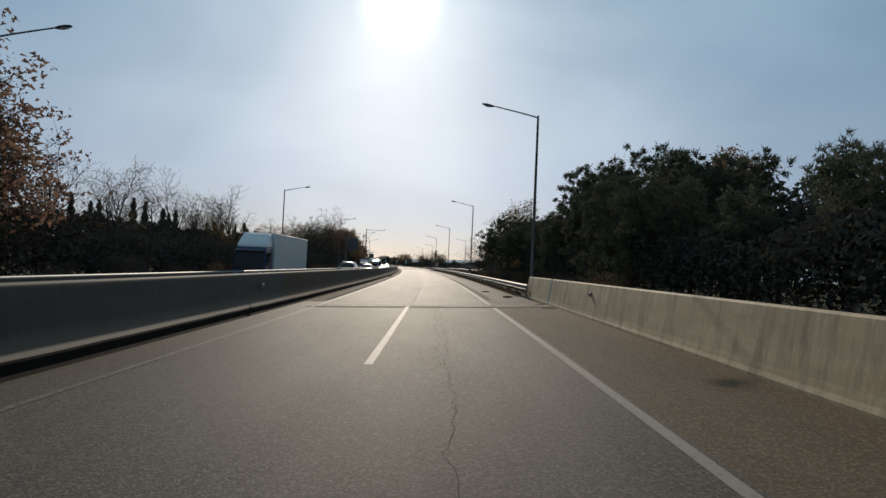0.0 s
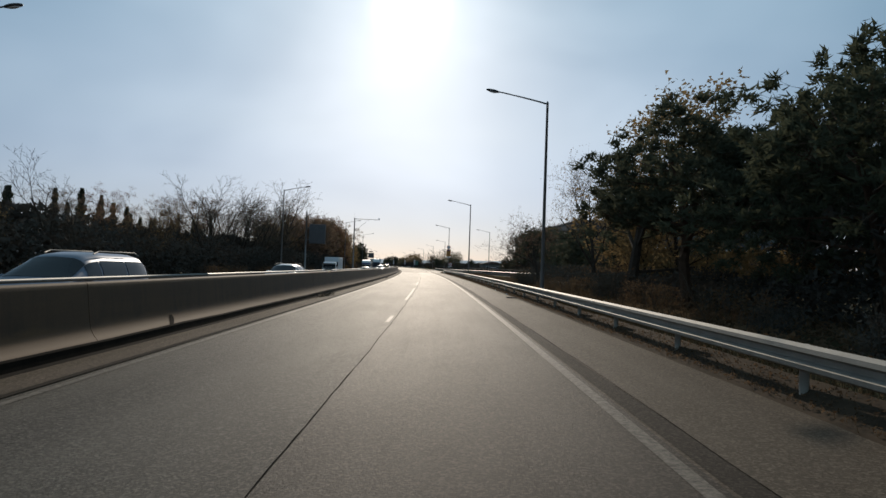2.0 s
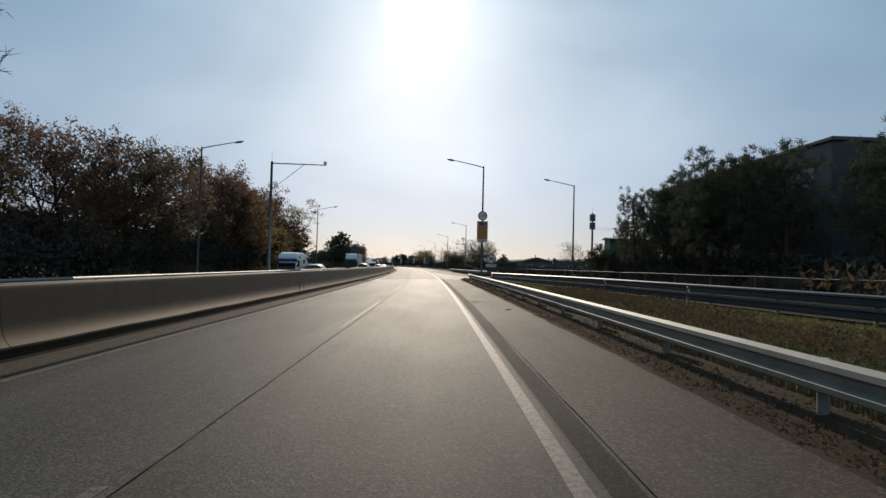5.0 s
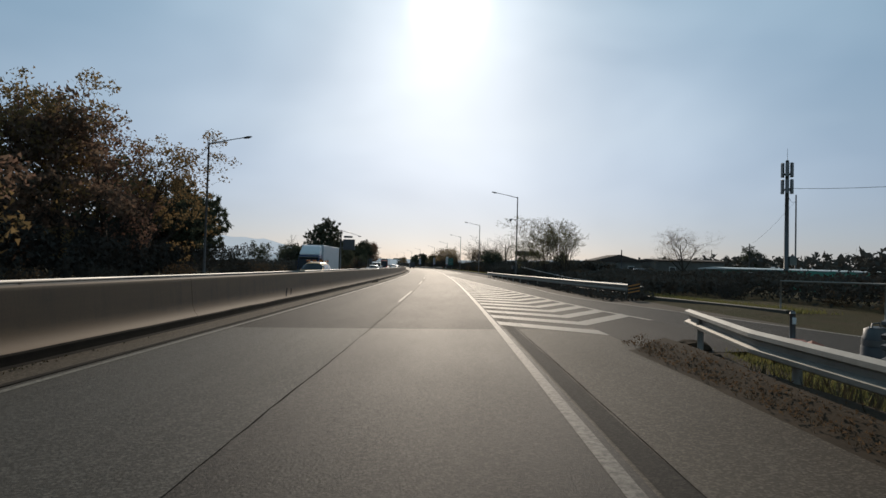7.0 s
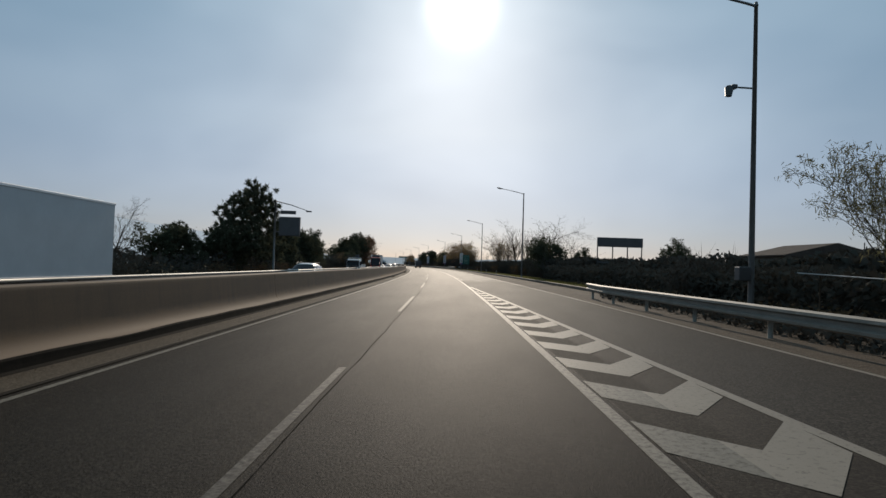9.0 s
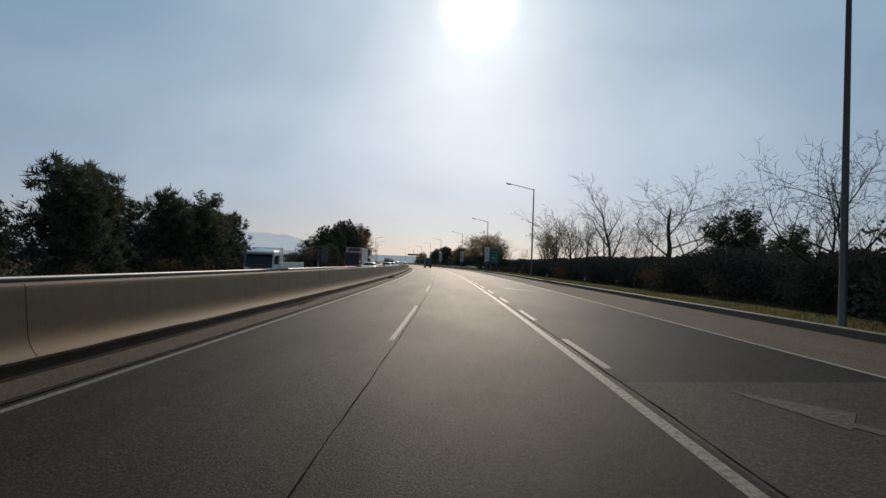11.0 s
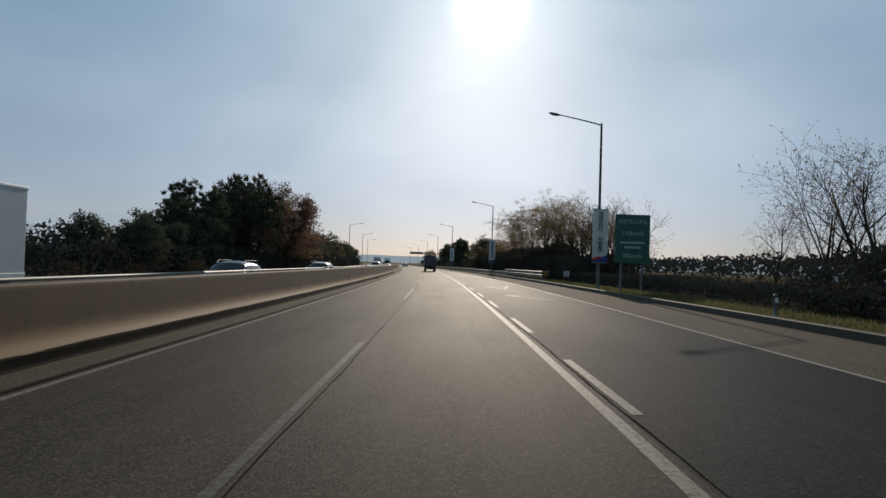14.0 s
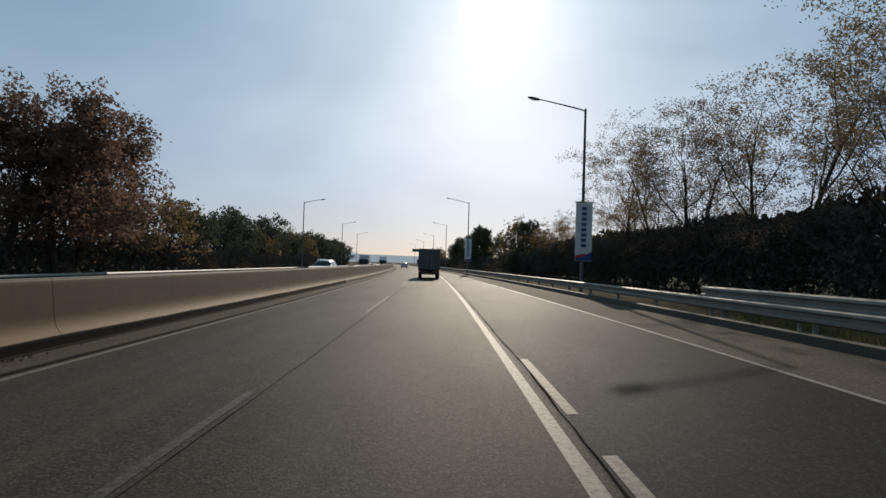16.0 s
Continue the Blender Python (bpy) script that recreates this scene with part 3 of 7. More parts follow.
marking("edge_line", R_LINE, 0.16, -60, 25.0)
marking("edge_line", R_LINE, 0.16, 26.4, 200, M_PAINTMID, "greyed solid lane edge line")
marking("edge_line", R_LINE, 0.16, 200.05, 900, M_PAINTOLD, "worn grey-white solid lane edge line")
marking("edge_line", L_LINE, 0.12, -60, 180, M_PAINTMID, "greyed solid line beside the gutter")
marking("edge_line", L_LINE, 0.12, 180.05, 900, M_PAINTOLD, "worn grey-white solid line beside the gutter")
marking("edge_line", gore_r, 0.17, 205, 286, M_PAINT, "white solid line of the slip road")
marking("edge_line", gore_r, 0.15, 150, 196, M_PAINTOLD)
marking("edge_line", lambda s: ramp_r(s) - 0.05, 0.11, 200, 900, M_PAINT, "thin white outer edge line")
for a, b in ((10.0, 24.2), (70.4, 72.7), (82, 98), (105, 116), (127, 138), (149, 160), (171.5, 182.3), (214.5, 225.6), (240, 250.5), (262, 272), (284, 295), (308, 318.5), (330, 341), (355, 365), (380, 390.5), (406, 417), (430, 440), (452, 462), (474, 484), (496, 506), (518, 528), (540, 550), (562, 572)):
    marking("lane_dash", DIV, 0.15 if a < 20 else 0.12, a, b, M_PAINT if a < 20 else M_PAINTMID if a < 130 else M_PAINTFAINT, "worn white lane dash")
for k in range(-3, 26):
    marking("lane_dash", -11.6, 0.15, 22.0 * k, 22.0 * k + 10, M_PAINTOLD, "worn white lane dash")
marking("edge_line", -8.2, 0.15, -60, 900, M_PAINTOLD)
marking("edge_line", -15.0, 0.15, -60, 900, M_PAINTOLD)
for b in (308.7, 316.9, 325.1, 333.1, 340.4, 347.7, 355.0, 362.3, 370.7, 379.2, 388.5, 396.4, 404.8, 412.1, 420.0, 429.4, 437.6, 442.8):
    marking("merge_dash", 2.78, 0.14, b - 3.8, b, M_PAINTMID if b < 440 else M_PAINTFAINT, "short white merging-lane dash")



def flat_poly(name, pts, mat, label, dz=0.007):
    """A flat marking from (station, offset) corners."""
    vs = [road(s, o, bank(o) + dz) for s, o in pts]
    return tagged(raw(name, vs, [tuple(range(len(vs)))], mat, uvs=[(o, s) for s, o in pts]), label, "road marking", "road markings", kind="structure")


# chevrons of the painted island: arms meet on a ridge that nears the lane as the island narrows
ridge = lerp((196, 4.5), (203, 5.0), (209, 4.9), (215.5, 4.55), (221, 4.35), (226, 4.05), (234.5, 3.78), (242, 3.6), (249, 3.4), (268, 2.95), (286, 2.6))
BAR = 1.08
for k in range(87, 123):
    tip = 1.413 + 2.311 * k
    mid = ridge(tip)
    for e0, sl in ((2.58, 1.16), (gore_r(tip + 1.2) - 0.06, 1.3)):
        if abs(e0 - mid) < 0.12 or (tip < 203.5 and e0 > mid):
            continue
        d = abs(mid - e0) * sl
        if e0 < mid and mid > 3.4:
            # the strip beside the lane is tarred over and greyer
            c0 = (tip + (mid - 3.2) * sl, 3.2)
            flat_poly("chevron_arm", [(tip, mid), c0, (c0[0] - BAR, 3.2), (tip - BAR, mid)], M_PAINT, "white painted chevron arm on the traffic island")
            flat_poly("chevron_stub", [c0, (tip + d, e0), (tip + d - BAR, e0), (c0[0] - BAR, 3.2)], M_PAINTSTUB, "grey tarred-over end of a painted chevron")
            continue
        flat_poly("chevron_arm", [(tip, mid), (tip + d, e0), (tip + d - BAR, e0), (tip - BAR, mid)], M_PAINT, "white painted chevron arm on the traffic island")


# slanting merge arrows and one hollow give-way triangle on the joining lane
def merge_arrow(s, o):
    flat_poly("merge_arrow_shaft", [(s, o + 1.72), (s + 0.15, o + 1.85), (s + 3.9, o + 0.42), (s + 3.75, o + 0.28)], M_PAINTFAINT, "worn slanting shaft of a merge arrow")
    flat_poly("merge_arrow_head", [(s + 3.3, o + 0.32), (s + 4.0, o + 0.85), (s + 5.2, o - 0.05)], M_PAINTFAINT, "worn white head of a merge arrow")


for s_arrow in (298.0, 331.3, 372.3, 404.6):
    merge_arrow(s_arrow, 4.0)
flat_poly("give_way_bar", [(415.8, 4.88), (420.7, 3.95), (420.45, 4.2), (417.1, 4.84)], M_PAINTFAINT, "white bar of a hollow give-way triangle")
flat_poly("give_way_bar", [(415.8, 4.88), (417.1, 4.92), (420.4, 5.36), (420.7, 5.64)], M_PAINTFAINT, "white bar of a hollow give-way triangle")
flat_poly("give_way_bar", [(420.7, 3.95), (420.7, 5.64), (420.2, 5.4), (420.2, 4.2)], M_PAINTFAINT, "white bar of a hollow give-way triangle", 0.008)


# sealed cracks and the joint between the lanes
def crack(name, s0, s1, off, wig, w, step, seed, label="dark sealed crack in the asphalt"):
    r = random.Random(seed)
    ss = stations(s0, s1, step)
    verts, faces, uvs = [], [], []
    o = 0.0
    for s in ss:
        o = 0.85 * o + r.uniform(-wig, wig)
        ww = w * r.uniform(0.5, 1.3)
        for d in (-ww / 2, ww / 2):
            verts.append(road(s, off + o + d, bank(off) + 0.004))
            uvs.append((off + d, s))
    for k in range(len(ss) - 1):
        faces.append((2 * k, 2 * k + 1, 2 * k + 3, 2 * k + 2))
    tagged(raw(name, verts, faces, M_CRACK, uvs=uvs), label, "road crack", "road cracks", kind="structure")


crack("lane_joint", 27, 620, -0.98, 0.01, 0.016, 0.4, 1, "dark joint between two asphalt lanes")
crack("shoulder_joint", 27, 203, 2.96, 0.008, 0.014, 0.5, 2, "dark joint beside the edge line")
crack("ramp_joint", 286, 620, 2.66, 0.014, 0.028, 0.4, 3, "dark joint beside the edge line")
for k, (a, b, o) in enumerate(((-2, 22, 0.22), (10, 23, 0.08))):
    crack("road_crack", a, b, o, 0.05, 0.005, 0.14, 10 + k)
# darker fresh strip along the gore left side
tagged(ribbon("asphalt_patch", 2.66, lambda s: float(np.interp(s, [60, 205, 228, 250], [2.94, 2.94, 3.1, 3.36])) + 0.02 * math.sin(s * 0.21) + 0.012 * math.sin(s * 0.77), 30, 268, asphalt("tar_strip", (0.046, 0.037, 0.03), (0.058, 0.048, 0.039), (0.03, 0.025, 0.02), 0.65, 1.0, (80.0, 150.0, 0.88), 0.045), dz=0.003, cols=1, step=1.0), "dark tarred strip beside the edge line", "road patch", kind="structure")

# ---- median barrier, cast in lengths ----
NJ = [(0.0, 0.0), (0.0, 0.2), (-0.012, 0.225), (-0.06, 0.275), (-0.105, 0.33), (-0.14, 0.39), (-0.165, 0.45), (-0.183, 0.52), (-0.197, 0.6), (-0.206, 0.68), (-0.263, 1.2), (-0.27, 1.26), (-0.283, 1.29), (-0.31, 1.3), (-0.35, 1.3), (-0.46, 1.3), (-0.49, 1.3), (-0.517, 1.29), (-0.53, 1.26), (-0.54, 1.18), (-0.6, 0.49), (-0.61, 0.46), (-0.788, 0.225), (-0.8, 0.2), (-0.8, 0.0)]
for k in range(40):
    s0 = -56.3 + 20.0 * k
    tagged(sweep("median_barrier", NJ, s0, s0 + 19.982, M_BARRIERDECK if s0 < 20 else (M_BARRIER if s0 < 300 else M_BARRIERPALE), step=5.0, f=FACE, zbase=bank(FACE) - 0.01, smooth=True), "dirty brown concrete median barrier length", "barrier", "median barrier lengths", kind="structure")
    tagged(sweep("far_median_barrier", [(0.0, 0.0), (0.08, 0.95), (0.12, 1.0), (0.32, 1.0), (0.36, 0.95), (0.44, 0.0)], s0 + 4.0, s0 + 23.95, M_BARRIERDECK, step=5.0, f=-7.75, zbase=bank(-7.7) - 0.02), "grey concrete barrier of the opposite carriageway", "barrier", "median barrier lengths", kind="structure")


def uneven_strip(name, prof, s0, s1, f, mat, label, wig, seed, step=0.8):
    """A low uneven strip swept along the road; its crest wanders."""
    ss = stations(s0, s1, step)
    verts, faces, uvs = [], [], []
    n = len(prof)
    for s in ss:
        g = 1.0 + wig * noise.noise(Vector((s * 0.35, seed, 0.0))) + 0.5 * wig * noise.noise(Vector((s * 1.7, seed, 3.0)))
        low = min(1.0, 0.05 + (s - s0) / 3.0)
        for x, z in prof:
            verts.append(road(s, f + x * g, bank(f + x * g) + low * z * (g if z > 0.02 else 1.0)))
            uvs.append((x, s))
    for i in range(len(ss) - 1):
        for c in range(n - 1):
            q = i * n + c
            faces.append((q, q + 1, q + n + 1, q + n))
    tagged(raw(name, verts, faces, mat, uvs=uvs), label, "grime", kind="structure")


# near-black strip over the lowest part of the barrier face
uneven_strip("barrier_grime", [(-0.02, 0.235), (0.006, 0.2), (0.016, 0.12), (0.03, 0.05), (0.08, 0.018), (0.13, -0.01)], -55, 480, FACE, M_FOOT, "black uneven strip along the barrier foot", 0.1, 1)
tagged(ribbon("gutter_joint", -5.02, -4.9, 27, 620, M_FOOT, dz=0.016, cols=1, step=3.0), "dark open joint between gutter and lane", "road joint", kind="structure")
tagged(ribbon("gutter_sweep", -5.42, -5.06, 38, 68, M_EDGE, dz=0.017, cols=2, step=2.0), "clean tan strip of gutter concrete", "gutter", kind="structure")


def face_x(z):
    return FACE + float(np.interp(z, [0.0, 0.2, 0.225, 0.275, 0.33, 0.39, 0.45, 0.52, 0.6, 1.26], [0.0, 0.0, -0.012, -0.06, -0.105, -0.14, -0.165, -0.183, -0.197, -0.27])) + 0.006


def scuff(s, z0, lean, hgt, w):
    """A slanting black rubber mark on the barrier face."""
    vs, fs, n = [], [], 6
    for k in range(n + 1):
        q = k / n
        z = z0 + hgt * q
        c = s + lean * q + 0.12 * math.sin(3.0 * q)
        ww = w * (0.35 + 0.65 * math.sin(math.pi * (0.12 + 0.8 * q)))
        for d in (-ww, ww):
            vs.append(road(c + d, face_x(z), z + bank(FACE) - 0.01))
    for k in range(n):
        fs.append((2 * k, 2 * k + 1, 2 * k + 3, 2 * k + 2))
    tagged(raw("rubber_scuff", vs, fs, M_FOOT), "black rubber scuff on the concrete barrier", "scuff mark", "scuff marks", kind="structure")


for sc in ((420.9, 0.36, 1.0, 0.42, 0.11), (421.6, 0.3, 0.5, 0.16, 0.07), (213.0, 0.3, 0.5, 0.35, 0.12), (213.9, 0.35, 0.3, 0.28, 0.09), (66.6, 0.2, 0.3, 0.25, 0.12), (165.6, 0.26, 0.6, 0.38, 0.12), (166.8, 0.3, 0.3, 0.22, 0.08)):
    scuff(*sc)
# ---- bridge parapet ----
PAR = [(0.0, 0.0), (0.0, 0.06), (0.03, 0.14), (0.055, 0.26), (0.18, 1.15), (0.21, 1.18), (0.43, 1.18), (0.46, 1.15), (0.46, 0.0)]
for s0, s1 in ((-60, -12), (-11.97, 26.6), (26.66, 33.0)):
    tagged(sweep("bridge_parapet", PAR, s0, s1, M_WALL, step=3.0, f=5.12, zbase=bank(5.1) - 0.01), "pale stained concrete bridge parapet", "parapet", "parapet lengths", kind="structure")


def joint_plate():
    """Bolted steel cover over the parapet joint."""
    th = thing("joint_cover", at(26.75, 5.12), "pale steel cover plate bolted over the parapet joint", "cover plate")
    bm = bmesh.new()
    prof = [(-0.004, 0.05), (-0.004, 0.06), (0.026, 0.14), (0.051, 0.26), (0.176, 1.15), (0.2, 1.184)]
    vs = [[bm.verts.new((x - e, y, z)) for x, z in prof] for y in (-0.2, 0.2) for e in (0.0,)]
    for k in range(len(prof) - 1):
        bm.faces.new((vs[0][k], vs[0][k + 1], vs[1][k + 1], vs[1][k]))
    bmesh.ops.solidify(bm, geom=bm.faces[:], thickness=0.012)
    plate = part("plate", bm, M_CLOTH, th)
    for k in range(5):
        z = 0.4 + 0.16 * k
        x = 0.1 + (z - 0.32) * 0.11 / 0.83 * 0.9 - 0.02
        for y in (-0.14, 0.14):
            part("bolt", tube([(x + 0.02, y, z), (x - 0.015, y, z)], [0.018, 0.018], 6), M_DARKSTEEL, plate)


joint_plate()


def wall_reflector(s, f, z, side):
    """A round reflector on a short bracket."""
    th = thing("wall_reflector", at(s, f, z), "round dark reflector on a bracket on the concrete wall", "reflector", "wall reflectors")
    part("bracket", tube([(-side * 0.12, 0, 0.0), (side * 0.06, 0, 0.0)], [0.018, 0.018], 6), M_DARKSTEEL, th)
    part("disc", tube([(side * 0.06, -0.025, 0.0), (side * 0.06, 0.025, 0.0)], [0.075, 0.075], 16), M_DARKSTEEL, th)
    part("lens", tube([(side * 0.06, -0.033, 0.0), (side * 0.06, -0.025, 0.0)], [0.06, 0.06], 16), M_STEEL, th)


wall_reflector(19.8, 5.28, 0.97, -1)
wall_reflector(20.2, -6.0, 0.75, 1)
# drain slots low in the parapet and dirt washed out of the joint
for k in range(2):
    tagged(raw("dirt_patch", [road(26.4 + 0.55 * math.cos(a) * (1 + 0.3 * math.sin(3 * a + k)) - 1.9 * k * (k > 0), 4.75 + 0.3 * math.sin(a), bank(4.75 + 0.3 * math.sin(a)) + 0.006) for a in [2 * math.pi * j / 14 for j in range(14)]], [tuple(range(14))], M_DIRT), "dark patch of washed-out dirt by the parapet", "dirt patch", "dirt patches", kind="structure")
# ---- kerb at the outer edge ----
tagged(sweep("kerb", [(0.0, 0.0), (0.02, 0.19), (0.05, 0.21), (0.2, 0.21), (0.2, -0.1), (0.0, -0.1)], 206, 520, M_KERB, step=3.0, f=kerb_f), "low mossy concrete kerb", "kerb", kind="structure")


# ---- guard rails ----
WB = [(0.0, 0.0), (0.075, 0.03), (0.08, 0.075), (0.0, 0.11), (0.0, 0.165), (0.08, 0.2), (0.075, 0.245), (0.0, 0.275), (-0.006, 0.27), (0.068, 0.24), (0.072, 0.205), (-0.008, 0.168), (-0.008, 0.107), (0.072, 0.07), (0.068, 0.035), (-0.006, 0.005)]


def guard_rail(name, f, s0, s1, label, top=0.75, side=-1, double=False, marker=None, z0=None, post_step=4.0, beam_scale=1.25, steel=M_STEEL):
    """W-beam rail with posts; side -1 faces the traffic at smaller offsets."""
    th = thing(name, at((s0 + s1) / 2, val(f, (s0 + s1) / 2)), label, "guard rail", "guard rails")
    inv = th.matrix_basis.inverted()

    def under(ob):
        ob.parent = th
        ob.matrix_parent_inverse = inv
        return ob
    h = 0.275 * beam_scale
    levels = [top - h] + ([top - 2 * h - 0.03] if double else [])
    for lv in levels:
        prof = [(side * a * 1.2, b * beam_scale + lv) for a, b in WB]
        under(sweep("beam", prof, s0, s1, steel, step=4.0, f=f, zbase=z0))
    post_me = None
    for s in stations(s0 + 1.0, s1 - 1.0, post_step):
        if post_me is None:
            bm = tube([(0, 0, -0.3), (0, 0, top - 0.02)], [0.06, 0.06], 8)
            box(bm, -0.06, -0.05, top - h + 0.05, 0.03, 0.05, top - 0.09)
            ob = part("post", bm, M_STEEL)
            post_me = ob.data
        else:
            ob = new("post", post_me)
        o = val(f, s) - side * 0.1
        zb = bank(val(f, s)) if z0 is None else val(z0, s)
        ob.matrix_basis = at(s, o, zb)
        under(ob)
    if marker is not None:
        bm = boxed(-0.28, -0.02, top - 0.45, 0.28, 0.02, top + 0.05, 0.01)
        ob = part("end_marker", bm, M_SIGNBLACK, label="black end plate with orange bars")
        ob.matrix_basis = at(marker, val(f, marker), bank(val(f, marker)) if z0 is None else val(z0, marker))
        under(ob)
        for k in range(3):
            bm = bmesh.new()
            z = top - 0.42 + 0.15 * k
            vs = [bm.verts.new(v) for v in ((-0.27, -0.026, z), (0.27, -0.026, z + 0.12), (0.27, -0.026, z + 0.18), (-0.27, -0.026, z + 0.06))]
            bm.faces.new(vs)
            b2 = part("orange_bar", bm, M_SIGNYEL, ob)
    return th


uneven_strip("shoulder_dirt", [(-0.32, 0.001), (-0.2, 0.008), (-0.06, 0.05), (0.1, 0.16), (0.35, 0.22), (0.65, 0.12), (0.95, 0.0)], 33.5, 199, 5.0, M_DIRT, "bank of dry dirt and leaf dust under the guard rail", 0.22, 5, 0.4)
rail1_f = lerp((30, 5.0), (60, 4.95), (150, 5.12), (193, 5.2), (197.5, 5.5), (199.6, 6.1))
guard_rail("guard_rail", rail1_f, 31.6, 199.6, "galvanised steel guard rail along the hard shoulder")
guard_rail("guard_rail", lerp((214, 9.7), (222, 9.1), (250, 7.95), (268, 7.6), (272, 7.9)), 214.5, 271, "galvanised guard rail beside the joining lane", marker=214.3, beam_scale=1.3)
# dark steel puts the shade of these beams, turned from the sun, into colour
guard_rail("guard_rail", lerp((120, 18.0), (150, 13.4), (178, 10.0), (191, 8.6), (196, 7.9)), 118, 196.5, "double-beam guard rail beside the slip road, its shade painted dark", top=0.8, double=True, steel=M_DARKSTEEL)
rail4_f = lambda s: kerb_f(s) + 0.55
rail4_z = lambda s: bank(kerb_f(s)) + 0.16
guard_rail("guard_rail", rail4_f, 428.6, 700, "low galvanised guard rail at the lane end", top=0.55, z0=rail4_z)
guard_rail("guard_rail", lambda s: kerb_f(s) + 0.68, 428.6, 450.0, "short raised guard rail length at the lane end", top=0.83, marker=428.3, z0=rail4_z)
guard_rail("guard_rail", -16.2, -40, 700, "galvanised guard rail beyond the opposite carriageway", top=0.85, side=1, post_step=6.0)


def median_rail():
    """A steel pipe rail on short posts along the far median barrier."""
    th = thing("median_pipe_rail", at(300, -7.53, 0.8), "galvanised pipe rail on the far median barrier", "rail")
    inv = th.matrix_basis.inverted()
    base = bank(-7.7) + 0.97
    for k in range(26):
        ss = stations(-52 + 25.0 * k, -52.06 + 25.0 * (k + 1), 5.0)
        part("pipe", tube([inv @ road(q, -7.53, base + 0.33) for q in ss], [0.045] * len(ss), 10), M_RAILPIPE, th)
        for q in ss[:-1:2]:
            part("post", tube([inv @ road(q + 1.0, -7.53, base), inv @ road(q + 1.0, -7.53, base + 0.3)], [0.03, 0.03], 6), M_STEEL, th)


median_rail()

# ---- street lamps ----


def street_lamp(name, label, arm=2.75, side=-1, foot=0.12):
    th = thing(name, Matrix(), label, "street lamp", "street lamps")
    part("pole", tube([(0, 0, foot - 0.1), (0, 0, foot + 0.5), (0, 0, 10.45)], [0.105, 0.1, 0.06], 12), M_POLE, th)
    bm = boxed(-0.2, -0.2, foot - 0.75, 0.2, 0.2, foot + 0.04, 0.02)
    box(bm, -0.13, -0.13, foot + 0.03, 0.13, 0.13, foot + 0.16, 0.02)
    part("base_plate", bm, M_POLE, th)
    n = 8
    pts = [(side * arm * 0.93 * k / n, 0, 10.38 + 0.55 * (k / n) ** 0.9) for k in range(n + 1)]
    part("arm", tube(pts, [0.045 - 0.012 * k / n for k in range(n + 1)], 8), M_POLE, th)
    bm = bmesh.new()
    bmesh.ops.create_uvsphere(bm, u_segments=14, v_segments=8, radius=1.0, matrix=Matrix.Translation((side * (arm + 0.12), 0, 10.97)) @ Matrix.Rotation(side * -0.18, 4, "Y") @ Matrix.Diagonal((0.38, 0.15, 0.075, 1)))
    head = part("head", bm, M_DARKSTEEL, th, smooth=True)
    bm = bmesh.new()
    bmesh.ops.create_uvsphere(bm, u_segments=12, v_segments=6, radius=1.0, matrix=Matrix.Translation((side * (arm + 0.14), 0, 10.93)) @ Matrix.Rotation(side * -0.18, 4, "Y") @ Matrix.Diagonal((0.26, 0.1, 0.06, 1)))
    part("lens", bm, M_LAMPGLASS, head, smooth=True)
    part("cap", tube([(0, 0, 10.4), (0, 0, 10.52)], [0.075, 0.04], 10), M_POLE, th)
    return th


LAMPS = ((33.1, 5.45), (83.1, 5.85), (134.4, 5.7), (184.7, 5.66), (194.6, 16.2), (259.7, 10.25), (310.0, 10.0), (361.3, 9.98), (413.3, 10.08), (464.5, 9.19), (515.4, 6.5), (566.0, 6.2), (617.0, 6.2), (668.0, 6.2), (719.0, 6.2))
lamp = None
for s, o in LAMPS:
    m = at(s, o, 0.0)
    if lamp is None:
        lamp = street_lamp("street_lamp", "tall grey street lamp with one arm over the road")
        lamp.matrix_basis = m
    else:
        copy_thing(lamp, m)
LAMPS_L = ((24.5, -18.9), (74.9, -18.9), (125.5, -18.1), (179.7, -16.95), (231.3, -16.95), (523.0, -18.2), (574.0, -18.2), (625.0, -18.2))
lamp_l = None
for s, o in LAMPS_L:
    m = at(s, o, 0.0)
    if lamp_l is None:
        lamp_l = street_lamp("street_lamp", "tall grey street lamp beyond the opposite carriageway", side=1, foot=-0.45)
        lamp_l.matrix_basis = m
    else:
        copy_thing(lamp_l, m)


# ---- lettering and flat sign shapes ----
def text(body, size, m, mat, parent, name="lettering", label="", squeeze=1.0):
    cu = bpy.data.curves.new(name, "FONT")
    cu.body, cu.size, cu.align_x, cu.align_y, cu.extrude = body, size, "CENTER", "CENTER", 0.004
    tmp = new(name, cu)
    bpy.context.view_layer.update()
    me = bpy.data.meshes.new_from_object(tmp.evaluated_get(bpy.context.evaluated_depsgraph_get()))
    bpy.data.objects.remove(tmp)
    me.materials.clear()
    me.materials.append(mat)
    ob = new(name, me)
    ob.parent = parent
    ob.matrix_basis = m @ Matrix.Diagonal((squeeze, 1, 1, 1))
    if label:
        ob["label"] = label
    return ob


def facing(x, z, y=-0.03):
    """Upright plane facing the oncoming camera, in a sign's own axes."""
    return Matrix.Translation((x, y, z)) @ Matrix.Rotation(radians(90), 4, "X")


def disc(r, depth, m, seg=32):
    bm = bmesh.new()
    bmesh.ops.create_cone(bm, cap_ends=True, segments=seg, radius1=r, radius2=r, depth=depth, matrix=m @ Matrix.Rotation(radians(90), 4, "X"))
    return bm


